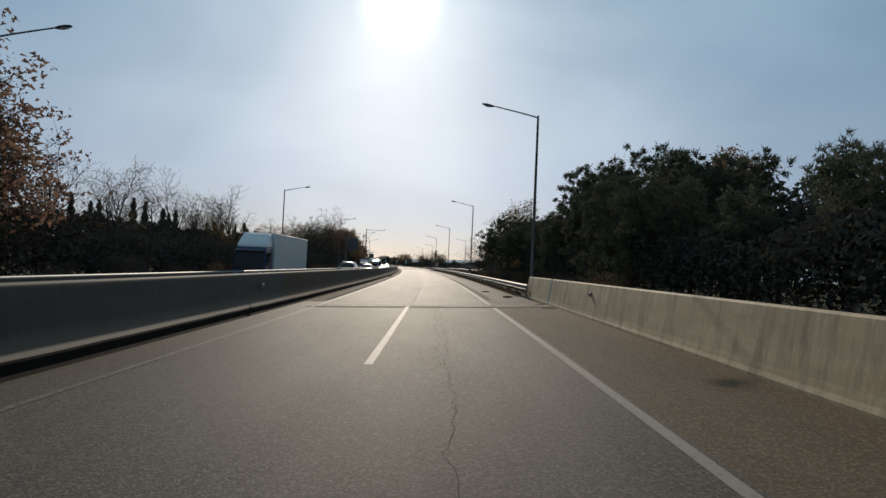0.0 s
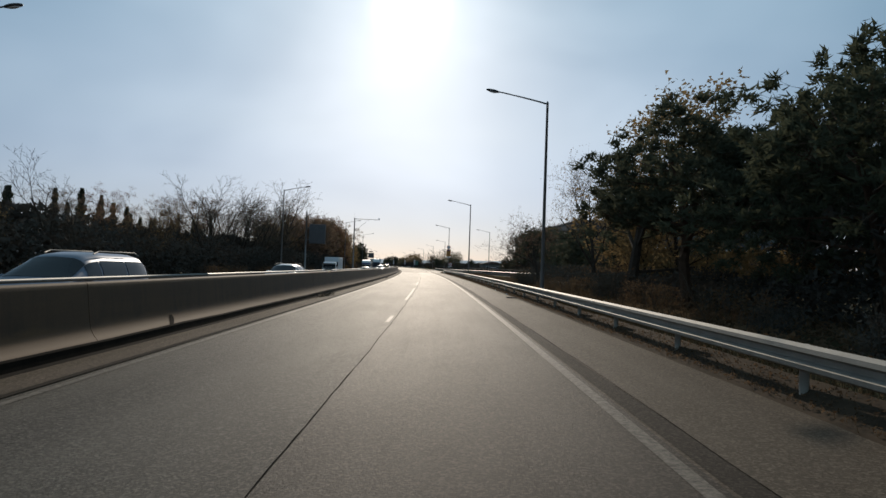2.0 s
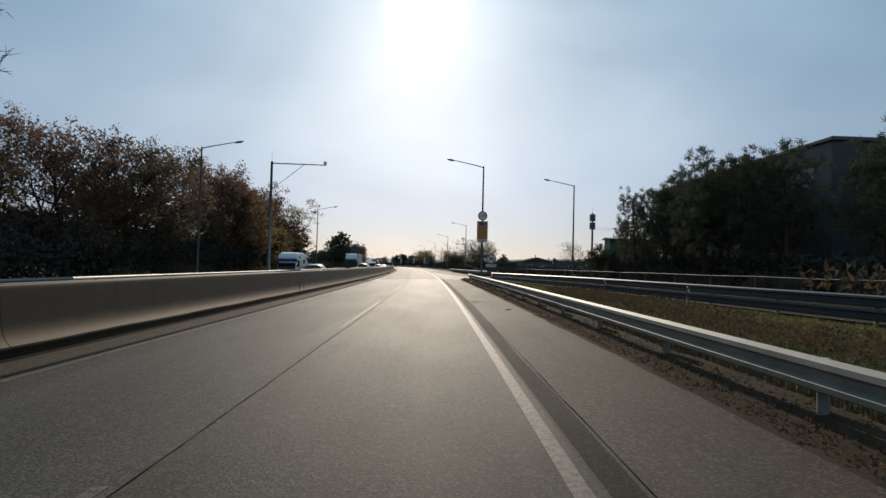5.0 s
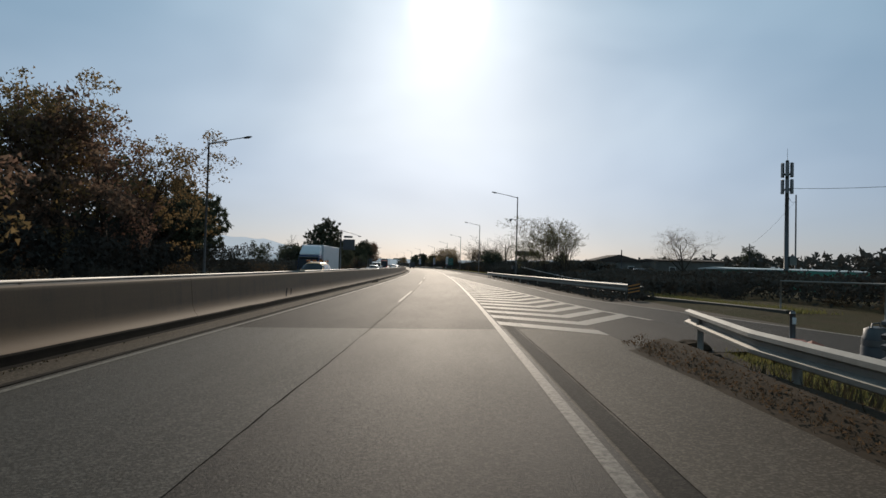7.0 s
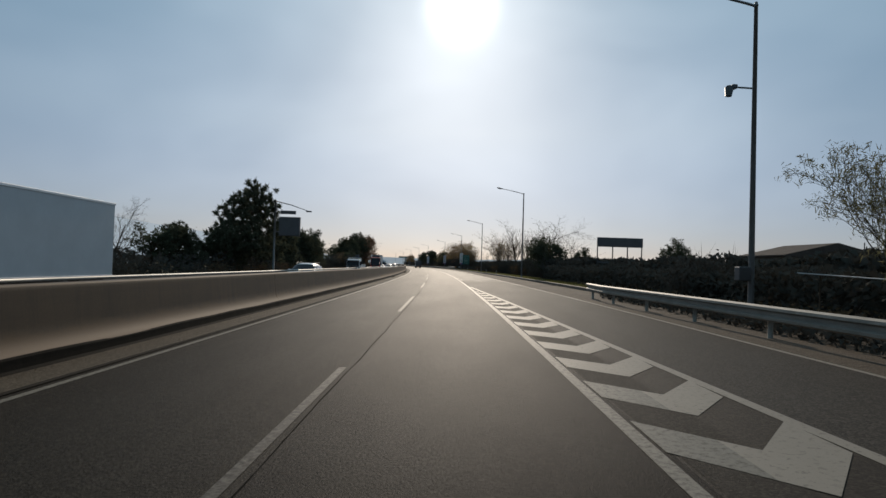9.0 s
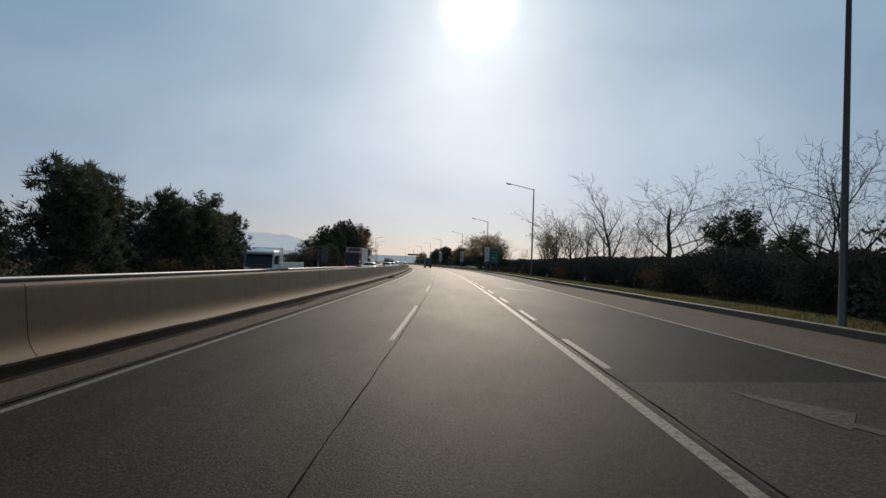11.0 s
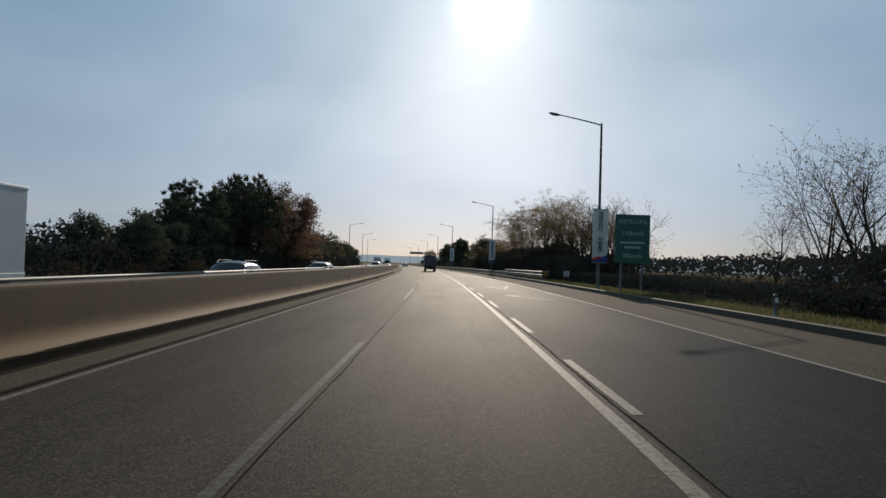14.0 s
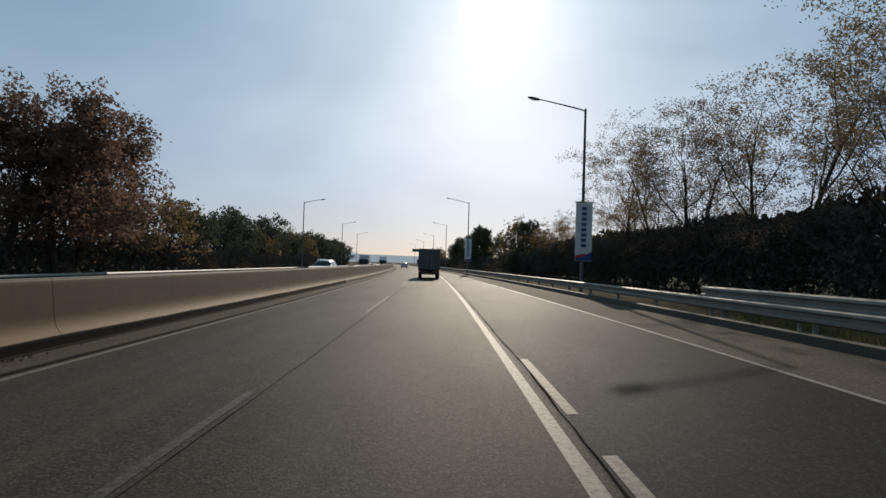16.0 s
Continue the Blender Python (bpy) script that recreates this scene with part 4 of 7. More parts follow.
def ring(r0, r1, y, x, z, seg=32):
    bm = bmesh.new()
    a = [bm.verts.new((x + r0 * math.cos(2 * math.pi * k / seg), y, z + r0 * math.sin(2 * math.pi * k / seg))) for k in range(seg)]
    b = [bm.verts.new((x + r1 * math.cos(2 * math.pi * k / seg), y, z + r1 * math.sin(2 * math.pi * k / seg))) for k in range(seg)]
    for k in range(seg):
        bm.faces.new((a[k], a[(k + 1) % seg], b[(k + 1) % seg], b[k]))
    return bm


def flat(pts, y):
    bm = bmesh.new()
    bm.faces.new([bm.verts.new((x, y, z)) for x, z in pts])
    return bm


# speed limit disc and yellow camera notice on the lamp post
def camera_notice():
    th = thing("speed_camera_sign", at(184.7, 5.66, 0.0), "yellow speed-camera notice and round 110 sign on a lamp post", "road sign")
    board = part("board", boxed(-0.47, -0.16, 3.8, 0.47, -0.13, 5.66, 0.006), M_SIGNYEL, th)
    part("camera_symbol", boxed(-0.28, -0.172, 5.3, 0.1, -0.164, 5.55), M_SIGNBLUE, board)
    part("camera_lens", flat([(0.1, 5.42), (0.3, 5.33), (0.3, 5.53)], -0.17), M_SIGNBLUE, board)
    for z, w in ((5.12, 0.3), (5.0, 0.3), (4.62, 0.36), (4.45, 0.3)):
        part("writing_bar", boxed(-w, -0.17, z - 0.035, w, -0.164, z + 0.035), M_FADEBAR, board)
    plate = part("distance_plate", boxed(-0.46, -0.172, 3.82, 0.46, -0.165, 4.08), M_SIGNWHITE, board)
    text("450m", 0.27, facing(0, 3.95, -0.176), M_SIGNBLACK, plate)
    dsc = part("disc", disc(0.41, 0.02, Matrix.Translation((0, -0.15, 6.12))), M_SIGNWHITE, th)
    part("red_ring", ring(0.31, 0.405, -0.163, 0, 6.12), M_SIGNRED, dsc)
    text("110", 0.38, facing(0, 6.12, -0.164), M_SIGNBLACK, dsc, squeeze=0.85)
    bm = boxed(-0.1, -0.14, 4.2, 0.1, 0.1, 4.26)
    box(bm, -0.1, -0.14, 5.2, 0.1, 0.1, 5.26)
    box(bm, -0.1, -0.14, 6.08, 0.1, 0.1, 6.14)
    part("bracket", bm, M_STEEL, th)


camera_notice()


def no_right_turn():
    z0 = bank(5.6)
    th = thing("no_right_turn_sign", at(176.4, 5.6, z0), "round red-ringed no-right-turn sign on a post", "road sign")
    part("post", tube([(0, 0, -0.2), (0, 0, 2.4)], [0.032, 0.032], 10), M_POLE, th)
    cz = 2.1
    dsc = part("disc", disc(0.37, 0.012, Matrix.Translation((0, -0.05, cz))), M_SIGNWHITE, th)
    part("red_ring", ring(0.285, 0.366, -0.058, 0, cz), M_SIGNRED, dsc)
    part("arrow_shaft", boxed(-0.13, -0.062, cz - 0.17, -0.06, -0.057, cz + 0.03), M_SIGNBLACK, dsc)
    bend = bmesh.new()
    n = 6
    arc = [(-0.13 + 0.13 * (1 - math.cos(a)), cz + 0.03 + 0.05 * math.sin(a), -0.06 + 0.06 * (1 - math.cos(a)), cz + 0.03 - 0.02 * math.sin(a)) for a in [math.pi / 2 * k / n for k in range(n + 1)]]
    outer = [bend.verts.new((x, -0.062, z)) for x, z, _, _ in arc]
    inner = [bend.verts.new((x, -0.062, z)) for _, _, x, z in arc]
    for k in range(n):
        bend.faces.new((outer[k], outer[k + 1], inner[k + 1], inner[k]))
    part("arrow_bend", bend, M_SIGNBLACK, dsc)
    part("arrow_bar", boxed(0.0, -0.062, cz + 0.01, 0.09, -0.057, cz + 0.08), M_SIGNBLACK, dsc)
    part("arrow_head", flat([(0.08, cz - 0.05), (0.21, cz + 0.045), (0.08, cz + 0.14)], -0.062), M_SIGNBLACK, dsc)
    part("red_slash", flat([(-0.24, cz + 0.19), (-0.19, cz + 0.24), (0.24, cz - 0.19), (0.19, cz - 0.24)], -0.065), M_SIGNRED, dsc)
    plate = part("plate", boxed(-0.38, -0.05, 1.5, 0.38, -0.036, 1.72, 0.004), M_SIGNWHITE, th)
    text("우회전금지", 0.165, facing(0, 1.61, -0.054), M_SIGNBLACK, plate, squeeze=0.9)


no_right_turn()


def milestone():
    z0 = ground_z(8.6, 196)
    th = thing("kilometre_post", at(196.6, 8.55, z0), "small kilometre sign on a short post", "road sign")
    part("post", tube([(0, 0, -0.2), (0, 0, 0.75)], [0.035, 0.035], 8), M_DARKSTEEL, th)
    a = part("upper_plate", boxed(-0.24, -0.05, 0.82, 0.24, -0.03, 1.06, 0.004), M_GREENSIGN, th)
    text("281", 0.22, facing(0, 0.94, -0.054), M_SIGNWHITE, a)
    b = part("lower_plate", boxed(-0.24, -0.05, 0.56, 0.24, -0.03, 0.82, 0.004), M_SIGNWHITE, th)
    text("0", 0.22, facing(0.08, 0.69, -0.054), M_SIGNBLACK, b)


milestone()


def speed_board():
    z0 = ground_z(11, 410)
    th = thing("speed_limit_board", at(410.8, 11.27, 0.0), "large green speed limit board on two posts", "road sign")
    brd = part("board", boxed(-0.98, -0.03, 2.04, 0.98, 0.03, 4.78, 0.01), M_GREENSIGN, th)
    for x in (-0.58, 0.6):
        part("post", tube([(x, 0.1, z0 - 0.3), (x, 0.1, 4.6)], [0.07, 0.07], 10), M_DARKSTEEL, th)
    for z in (2.5, 3.4, 4.3):
        part("stiffener", boxed(-0.98, 0.03, z - 0.03, 0.98, 0.08, z + 0.03), M_STEEL, brd)
    for k in range(9):
        part("edge_clip", boxed(-1.01, -0.02, 2.2 + 0.3 * k, -0.975, 0.02, 2.26 + 0.3 * k), M_STEEL, brd)
    text("제한최고속도", 0.31, facing(0, 4.36, -0.036), M_LETTERFADE, brd)
    text("110km/h", 0.36, facing(0, 3.72, -0.036), M_LETTERFADE, brd)
    for z, w in ((3.2, 0.68), (2.93, 0.45)):
        part("writing_bar", boxed(-w, -0.037, z - 0.05, w, -0.032, z + 0.05), M_LETTERFADE, brd)
    text("90km/h", 0.36, facing(0, 2.45, -0.036), M_LETTERFADE, brd)


speed_board()


def banner(s, o, z0, name="street_banner", letters=True):
    th = thing(name, at(s, o, 0.0), "white cloth street banner strapped to a lamp post", "banner", "street banners")
    bm = bmesh.new()
    nx, nz = 6, 24
    grid = [[bm.verts.new((-0.46 + 0.92 * i / nx, -0.13 + 0.02 * math.sin(i * 1.3 + k * 0.5), z0 + 3.2 * k / nz)) for i in range(nx + 1)] for k in range(nz + 1)]
    for k in range(nz):
        for i in range(nx):
            bm.faces.new((grid[k][i], grid[k][i + 1], grid[k + 1][i + 1], grid[k + 1][i])).smooth = True
    cloth = part("cloth", bm, M_CLOTH, th)
    bm = tube([(-0.5, -0.13, z0 + 3.22), (0.5, -0.13, z0 + 3.22)], [0.025, 0.025], 8)
    part("top_rod", bm, M_POLE, th)
    part("bottom_rod", tube([(-0.5, -0.13, z0 - 0.02), (0.5, -0.13, z0 - 0.02)], [0.025, 0.025], 8), M_POLE, th)
    part("strap", tube([(0, -0.13, z0 + 3.2), (0, 0.0, z0 + 3.2)], [0.03, 0.03], 6), M_STEEL, th)
    part("strap", tube([(0, -0.13, z0 + 0.02), (0, 0.0, z0 + 0.02)], [0.03, 0.03], 6), M_STEEL, th)
    if letters:
        for k, ch in enumerate("개량공사 시행중"):
            if ch != " ":
                text(ch, 0.37, facing(0, z0 + 2.9 - 0.3 * k, -0.165), M_SIGNBLACK, cloth)
    else:
        for k in range(8):
            part("writing_bar", boxed(-0.14, -0.166, z0 + 2.78 - 0.29 * k, 0.14, -0.158, z0 + 2.95 - 0.29 * k), M_SIGNBLUE, cloth)
    part("red_band", flat([(-0.45, z0 + 0.28), (0.1, z0 + 0.4), (0.1, z0 + 0.28), (-0.45, z0 + 0.12)], -0.165), M_SIGNRED, cloth)
    part("blue_band", flat([(-0.45, z0 + 0.02), (0.45, z0 + 0.02), (0.45, z0 + 0.52), (0.05, z0 + 0.28), (-0.45, z0 + 0.12)], -0.162), M_SIGNBLUE, cloth)
    return th


banner(413.3, 10.12, 2.05)
banner(464.5, 9.23, 2.1, letters=False)
banner(515.4, 6.54, 2.1, letters=False)


# traffic camera mast beyond the opposite carriageway
def camera_mast():
    th = thing("traffic_camera_mast", at(201.3, -17.15, -0.45), "grey mast with long arm carrying a traffic camera", "camera mast")
    part("pole", tube([(0, 0, -0.1), (0, 0, 13.6)], [0.18, 0.13], 12), M_POLE, th)
    arm = part("arm", tube([(0, 0, 13.4), (6.2, 0, 13.35)], [0.07, 0.055], 8), M_POLE, th)
    part("brace", tube([(0, 0, 10.3), (3.7, 0, 13.36)], [0.03, 0.03], 6), M_POLE, th)
    part("lightning_rod", tube([(0, 0, 13.5), (0, 0, 14.9)], [0.02, 0.008], 6), M_POLE, th)
    part("camera_box", boxed(5.95, -0.28, 13.45, 6.25, 0.22, 13.75, 0.04), M_WHITE, arm)


camera_mast()


def lamp_camera():
    th = thing("road_camera", at(259.7, 10.25, 7.7), "small dome road camera on a short lamp-post bracket", "camera")
    part("bracket", tube([(0, 0, 0), (-0.62, 0, 0.02)], [0.03, 0.03], 8), M_POLE, th)
    bm = tube([(-0.82, 0, 0.06), (-0.82, 0, -0.02), (-0.84, 0, -0.28)], [0.08, 0.14, 0.1], 12)
    part("dome", bm, M_DARKSTEEL, th)
    part("hood", boxed(-0.76, -0.1, -0.04, -0.58, 0.1, 0.1, 0.03), M_DARKSTEEL, th)
    part("control_cabinet", boxed(-0.5, -0.25, -6.2, -0.12, 0.1, -5.75, 0.03), M_DARKSTEEL, th)


lamp_camera()


# sign backs on the far side
def message_board(s, o, zc, w, h, label, upper=False, rise=2.4):
    th = thing("message_board", at(s, o, -0.5), label, "road sign")
    part("post", tube([(0, 0, 0), (0, 0, zc + h / 2 + rise)], [0.14, 0.1], 10), M_POLE, th)
    brd = part("board", boxed(0.5, -0.15, zc - h / 2 + 0.5, 0.5 + w, 0.15, zc + h / 2 + 0.5, 0.02), M_DARKSTEEL, th)
    part("frame_rim", boxed(0.45, 0.15, zc - h / 2 + 0.45, 0.55 + w, 0.2, zc + h / 2 + 0.55), M_POLE, brd)
    for dz in (-0.3, 0.3):
        part("bracket", tube([(0, 0, zc + 0.5 + dz * h), (0.8, 0, zc + 0.5 + dz * h)], [0.06, 0.06], 6), M_POLE, th)
    if upper:
        part("upper_plate", boxed(0.6, -0.05, zc + h / 2 + 0.85, 0.5 + w * 0.8, 0.05, zc + h / 2 + 1.25, 0.01), M_DARKSTEEL, th)
        part("lamp_arm", tube([(0, 0, zc + h / 2 + 2.3), (1.8, 0, zc + h / 2 + 1.9), (3.8, 0, zc + h / 2 + 1.25)], [0.06, 0.05, 0.03], 8), M_POLE, th)
        part("lamp_head", boxed(3.5, -0.12, zc + h / 2 + 1.15, 4.1, 0.12, zc + h / 2 + 1.3, 0.04), M_DARKSTEEL, th)
    return th


message_board(307.9, -18.6, 5.5, 2.3, 2.1, "dark back of a message board on a grey post", True)
message_board(143.0, -18.6, 6.0, 2.4, 2.9, "dark back of a large road sign on a post")
message_board(387.3, -19.0, 2.3, 0.9, 2.3, "dark back of a small upright road sign", rise=0.3)


# gantry and its signs far ahead
def gantry():
    th = thing("sign_gantry", at(640, 0, 0.0), "cantilever road sign over the joining lane far ahead", "gantry")
    part("leg", tube([(7.5, 0, -0.5), (7.5, 0, 7.0)], [0.2, 0.16], 8), M_POLE, th)
    part("beam", tube([(7.5, 0, 6.3), (0.3, 0, 6.3)], [0.12, 0.09], 8), M_POLE, th)
    part("beam", tube([(7.5, 0, 5.9), (0.5, 0, 5.9)], [0.1, 0.08], 8), M_POLE, th)
    part("panel", boxed(0.5, -0.25, 5.6, 6.1, -0.14, 6.6, 0.03), M_GREENSIGN, th)
    part("hanging_arm", boxed(0.3, -0.06, 5.2, 0.42, 0.06, 6.4), M_POLE, th)


gantry()


# mobile phone mast with its antennas, and the line of poles in the fields
def phone_mast():
    z = ground_z(31.6, 239)
    th = thing("phone_mast", at(239.4, 31.6, z), "dark phone mast with clustered antennas", "antenna mast")
    part("pole", tube([(0, 0, -0.3), (0, 0, 11.6)], [0.22, 0.14], 12), M_DARKSTEEL, th)
    for k in range(6):
        a = k * math.pi / 3
        for z0 in (8.6, 10.1):
            x, y = 0.42 * math.cos(a), 0.42 * math.sin(a)
            bm = boxed(-0.15, -0.09, z0, 0.15, 0.09, z0 + 1.25, 0.03)
            bmesh.ops.transform(bm, matrix=Matrix.Translation((x, y, 0)) @ Matrix.Rotation(a + math.pi / 2, 4, "Z"), verts=bm.verts)
            part("antenna", bm, M_POLE, th)
    for z0 in (8.9, 10.3):
        part("ring_mount", tube([(0, 0, z0), (0, 0, z0 + 0.1)], [0.36, 0.36], 12), M_DARKSTEEL, th)
    part("lightning_rod", tube([(0, 0, 11.5), (0, 0, 12.7)], [0.02, 0.01], 6), M_DARKSTEEL, th)
    part("cable_box", boxed(0.15, -0.3, 2.2, 0.75, 0.3, 3.0, 0.03), M_POLE, th)


phone_mast()


def field_pole(s, o, h):
    z = ground_z(o, s)
    th = thing("utility_pole", at(s, o, z), "dark wooden utility pole in the fields", "utility pole", "utility poles")
    part("pole", tube([(0, 0, -0.3), (0, 0, h)], [0.13, 0.09], 8), M_DARKSTEEL, th)
    return th


for s, o, h in ((272.4, 53.2, 13.4), (300, 62, 7.5), (215, 38.0, 8.0), (345, 78, 8), (280, 30, 4.6)):
    field_pole(s, o, h)
# overhead wires between the poles
for (s0, o0, h0), (s1, o1, h1) in (((239.4, 31.6, 9.5), (215, 38, 8.2)), ((239.4, 31.6, 9.0), (272.4, 53.2, 12.9)), ((272.4, 53.2, 12.8), (300, 62, 7.4))):
    a, b = road(s0, o0, h0), road(s1, o1, h1)
    pts = [a.lerp(b, k / 14) - Vector((0, 0, 2.2 * (k / 14) * (1 - k / 14))) for k in range(15)]
    ob = part("overhead_wire", tube(pts, [0.018] * 15, 4), M_BLACK)
    tagged(ob, "thin black overhead wire between two poles", "wire", "overhead wires")


# delineator posts on the verges
def delineator():
    th = thing("delineator_post", Matrix(), "short grey delineator post with a reflector", "marker post", "delineator posts")
    part("post", tube([(0, 0, -0.15), (0, 0, 0.72)], [0.055, 0.055], 10), M_POLE, th)
    part("cap", tube([(0, 0, 0.72), (0, 0, 0.78)], [0.062, 0.03], 10), M_POLE, th)
    part("reflector", boxed(-0.04, -0.068, 0.5, 0.04, -0.05, 0.64, 0.004), M_SIGNWHITE, th)
    return th


dl = None
for s, o in ((158, 12.0), (167, 11.2), (176, 10.3), (189.5, 8.9), (199.5, 8.2), (352.0, 10.0), (372.5, 10.3), (395, 10.2), (431, 10.3), (338, 10.2)):
    m = at(s, o, ground_z(o, s))
    if dl is None:
        dl = delineator()
        dl.matrix_basis = m
    else:
        copy_thing(dl, m)


# ---- buildings beyond the verge ----
def shed(s, o, w, d, h, rise, label, wall=M_SHED, roof=M_ROOF, turn=0.0, wins=2):
    th = thing("building", at(s, o, ground_z(o, s) - 0.1, turn), label, "building", "roadside buildings")
    bm = boxed(-w / 2, -d / 2, 0, w / 2, d / 2, h)
    part("wall", bm, wall, th)
    bm = bmesh.new()
    prism(bm, [(-d / 2 - 0.3, h), (d / 2 + 0.3, h), (d / 2 + 0.3, h + 0.12), (0, h + rise + 0.12), (-d / 2 - 0.3, h + 0.12)], -w / 2 - 0.3, w / 2 + 0.3)
    if rise > 0.4:
        bmesh.ops.transform(bm, matrix=Matrix.Rotation(radians(90), 4, "Z") @ Matrix.Diagonal((d / w * 1.0, w / d * 1.0, 1, 1)), verts=bm.verts)
    part("roof", bm, roof, th)
    for k in range(wins):
        x = -w / 2 + w * (k + 0.5) / wins
        wn_ = part("window", boxed(x - 0.55, -d / 2 - 0.04, h * 0.45, x + 0.55, -d / 2 + 0.02, h * 0.45 + 0.9), M_SIGNWHITE, th)
        part("pane", boxed(x - 0.48, -d / 2 - 0.055, h * 0.45 + 0.07, x + 0.48, -d / 2 - 0.042, h * 0.45 + 0.83), M_HOUSEGLASS, wn_)
    part("door", boxed(w * 0.3, -d / 2 - 0.05, 0, w * 0.3 + 0.95, -d / 2 + 0.02, 2.0), M_DARKSTEEL, th)
    return th


shed(213.0, 28.6, 5.8, 2.4, 5.45, 0.2, "green-clad flat building behind the slip road", M_GREENBLD, M_GREENBLD, wins=3)


def office_block():
    """A long dark block beside the slip road, its window bands facing the road."""
    o, s1, ln, w, h = 34.3, 215.0, 34.0, 14.0, 12.7
    th = thing("office_block", at(s1, o, ground_z(o, s1) - 0.1), "long dark three-storey office block behind pines", "building")
    part("wall", boxed(0, -ln, 0, w, 0, h, 0.04), M_DARKWALL, th)
    part("roof", boxed(-0.25, -ln - 0.25, h, w + 0.25, 0.25, h + 0.35, 0.05), M_DARKSTEEL, th)
    for lv in range(3):
        z = 1.3 + 3.9 * lv
        for k in range(8):
            y = -ln + 2.1 + 4.0 * k
            wd = part("window", boxed(-0.06, y, z, 0.04, y + 2.5, z + 1.9), M_DARKSTEEL, th)
            for q in (0, 1):
                part("pane", boxed(-0.075, y + 0.08 + 1.2 * q, z + 0.08, -0.064, y + 1.22 + 1.2 * q, z + 1.82), M_HOUSEGLASS, wd)
        for k in range(3):
            x = 1.6 + 4.2 * k
            wd = part("window", boxed(x, -ln - 0.06, z, x + 2.5, -ln + 0.04, z + 1.9), M_DARKSTEEL, th)
            for q in (0, 1):
                part("pane", boxed(x + 0.08 + 1.2 * q, -ln - 0.075, z + 0.08, x + 1.22 + 1.2 * q, -ln - 0.064, z + 1.82), M_HOUSEGLASS, wd)


office_block()


def factory_hall():
    """A long hall: dark glazed lower storey, canopy, clad band and a low pitched roof."""
    th = thing("factory_hall", at(172, 59, ground_z(59, 172) - 0.1), "large factory hall with a grey-green clad upper band", "building")
    w, d = 38.0, 18.0
    part("lower_wall", boxed(-w / 2, -d / 2, 0, w / 2, d / 2, 8.6, 0.03), M_DARKWALL, th)
    bm = prism(bmesh.new(), [(-w / 2 - 0.2, 8.6), (w / 2 + 0.2, 8.6), (w / 2 + 0.2, 11.9), (0, 14.6), (-w / 2 - 0.2, 11.9)], -d / 2 - 0.15, d / 2 + 0.15)
    bmesh.ops.transform(bm, matrix=Matrix.Rotation(radians(90), 4, "Z"), verts=bm.verts)
    part("upper_wall", bm, M_HALL, th)
    for sx in (-1, 1):
        bm = prism(bmesh.new(), [(0, 14.62), (sx * (w / 2 + 0.5), 11.83), (sx * (w / 2 + 0.5), 12.0), (0, 14.8)], -d / 2 - 0.5, d / 2 + 0.5)
        bmesh.ops.transform(bm, matrix=Matrix.Rotation(radians(90), 4, "Z"), verts=bm.verts)
        part("roof_slope", bm, M_BLUEROOF, th)
    part("canopy", boxed(-w / 2, -d / 2 - 2.0, 6.6, w / 2, -d / 2, 6.9, 0.04), M_PALEROOF, th)
    for k in range(9):
        x = -w / 2 + 1.6 + 4.2 * k
        wd = part("window", boxed(x, -d / 2 - 0.06, 2.0, x + 2.8, -d / 2 + 0.02, 5.4), M_DARKSTEEL, th)
        for q in (0, 1):
            part("pane", boxed(x + 0.08 + 1.36 * q, -d / 2 - 0.075, 2.1, x + 1.36 + 1.36 * q, -d / 2 - 0.064, 5.3), M_HOUSEGLASS, wd)


factory_hall()
shed(290, 44, 12, 7, 3.4, 0.3, "long low farm shed with a flat brown roof", M_SHED, M_ROOFTILE)
shed(372, 62, 16, 9, 2.8, 1.4, "low farm shed in the fields")
shed(292, 32.5, 8.2, 7, 3.0, 1.1, "brown farmhouse behind the hedge", M_SHED, M_ROOFTILE)
shed(268, 52, 26, 8, 2.2, 0.2, "long low greenhouse with a pale roof", M_GREENBLD, M_PALEROOF, wins=4)
shed(420, -95, 14, 8, 3, 1.5, "small white farm building far across the fields", M_SIGNWHITE, M_BLUEROOF)
shed(330, -75, 16, 8, 2.8, 1.2, "low farm building across the fields", M_SHED, M_BLUEROOF)
shed(520, 110, 20, 10, 3.0, 0.2, "pale low warehouse far behind the hedge", M_SIGNWHITE, M_BLUEROOF, wins=3)


# green mesh fence by the phone mast
def mesh_fence():
    th = thing("mesh_fence", at(232, 27.0, ground_z(27, 232)), "green mesh site fence on thin posts", "fence")
    for k in range(9):
        part("fence_post", tube([(k * 2.2, k * 0.6, -0.1), (k * 2.2, k * 0.6, 1.75)], [0.035, 0.035], 6), M_POLE, th)
    for k in range(8):
        bm = bmesh.new()
        n = 5
        for i in range(n):
            x0, x1 = k * 2.2 + 2.2 * i / n, k * 2.2 + 2.2 * (i + 1) / n
            y0, y1 = x0 / 2.2 * 0.6, x1 / 2.2 * 0.6
            dz = 0.05 * math.sin(i * 1.4 + k)
            vs = [bm.verts.new(v) for v in ((x0, y0 - 0.03, 0.05), (x1, y1 - 0.03, 0.05), (x1, y1 - 0.03, 1.6 + dz), (x0, y0 - 0.03, 1.6 + dz))]
            bm.faces.new(vs)
        part("mesh_panel", bm, M_NET, th)


mesh_fence()


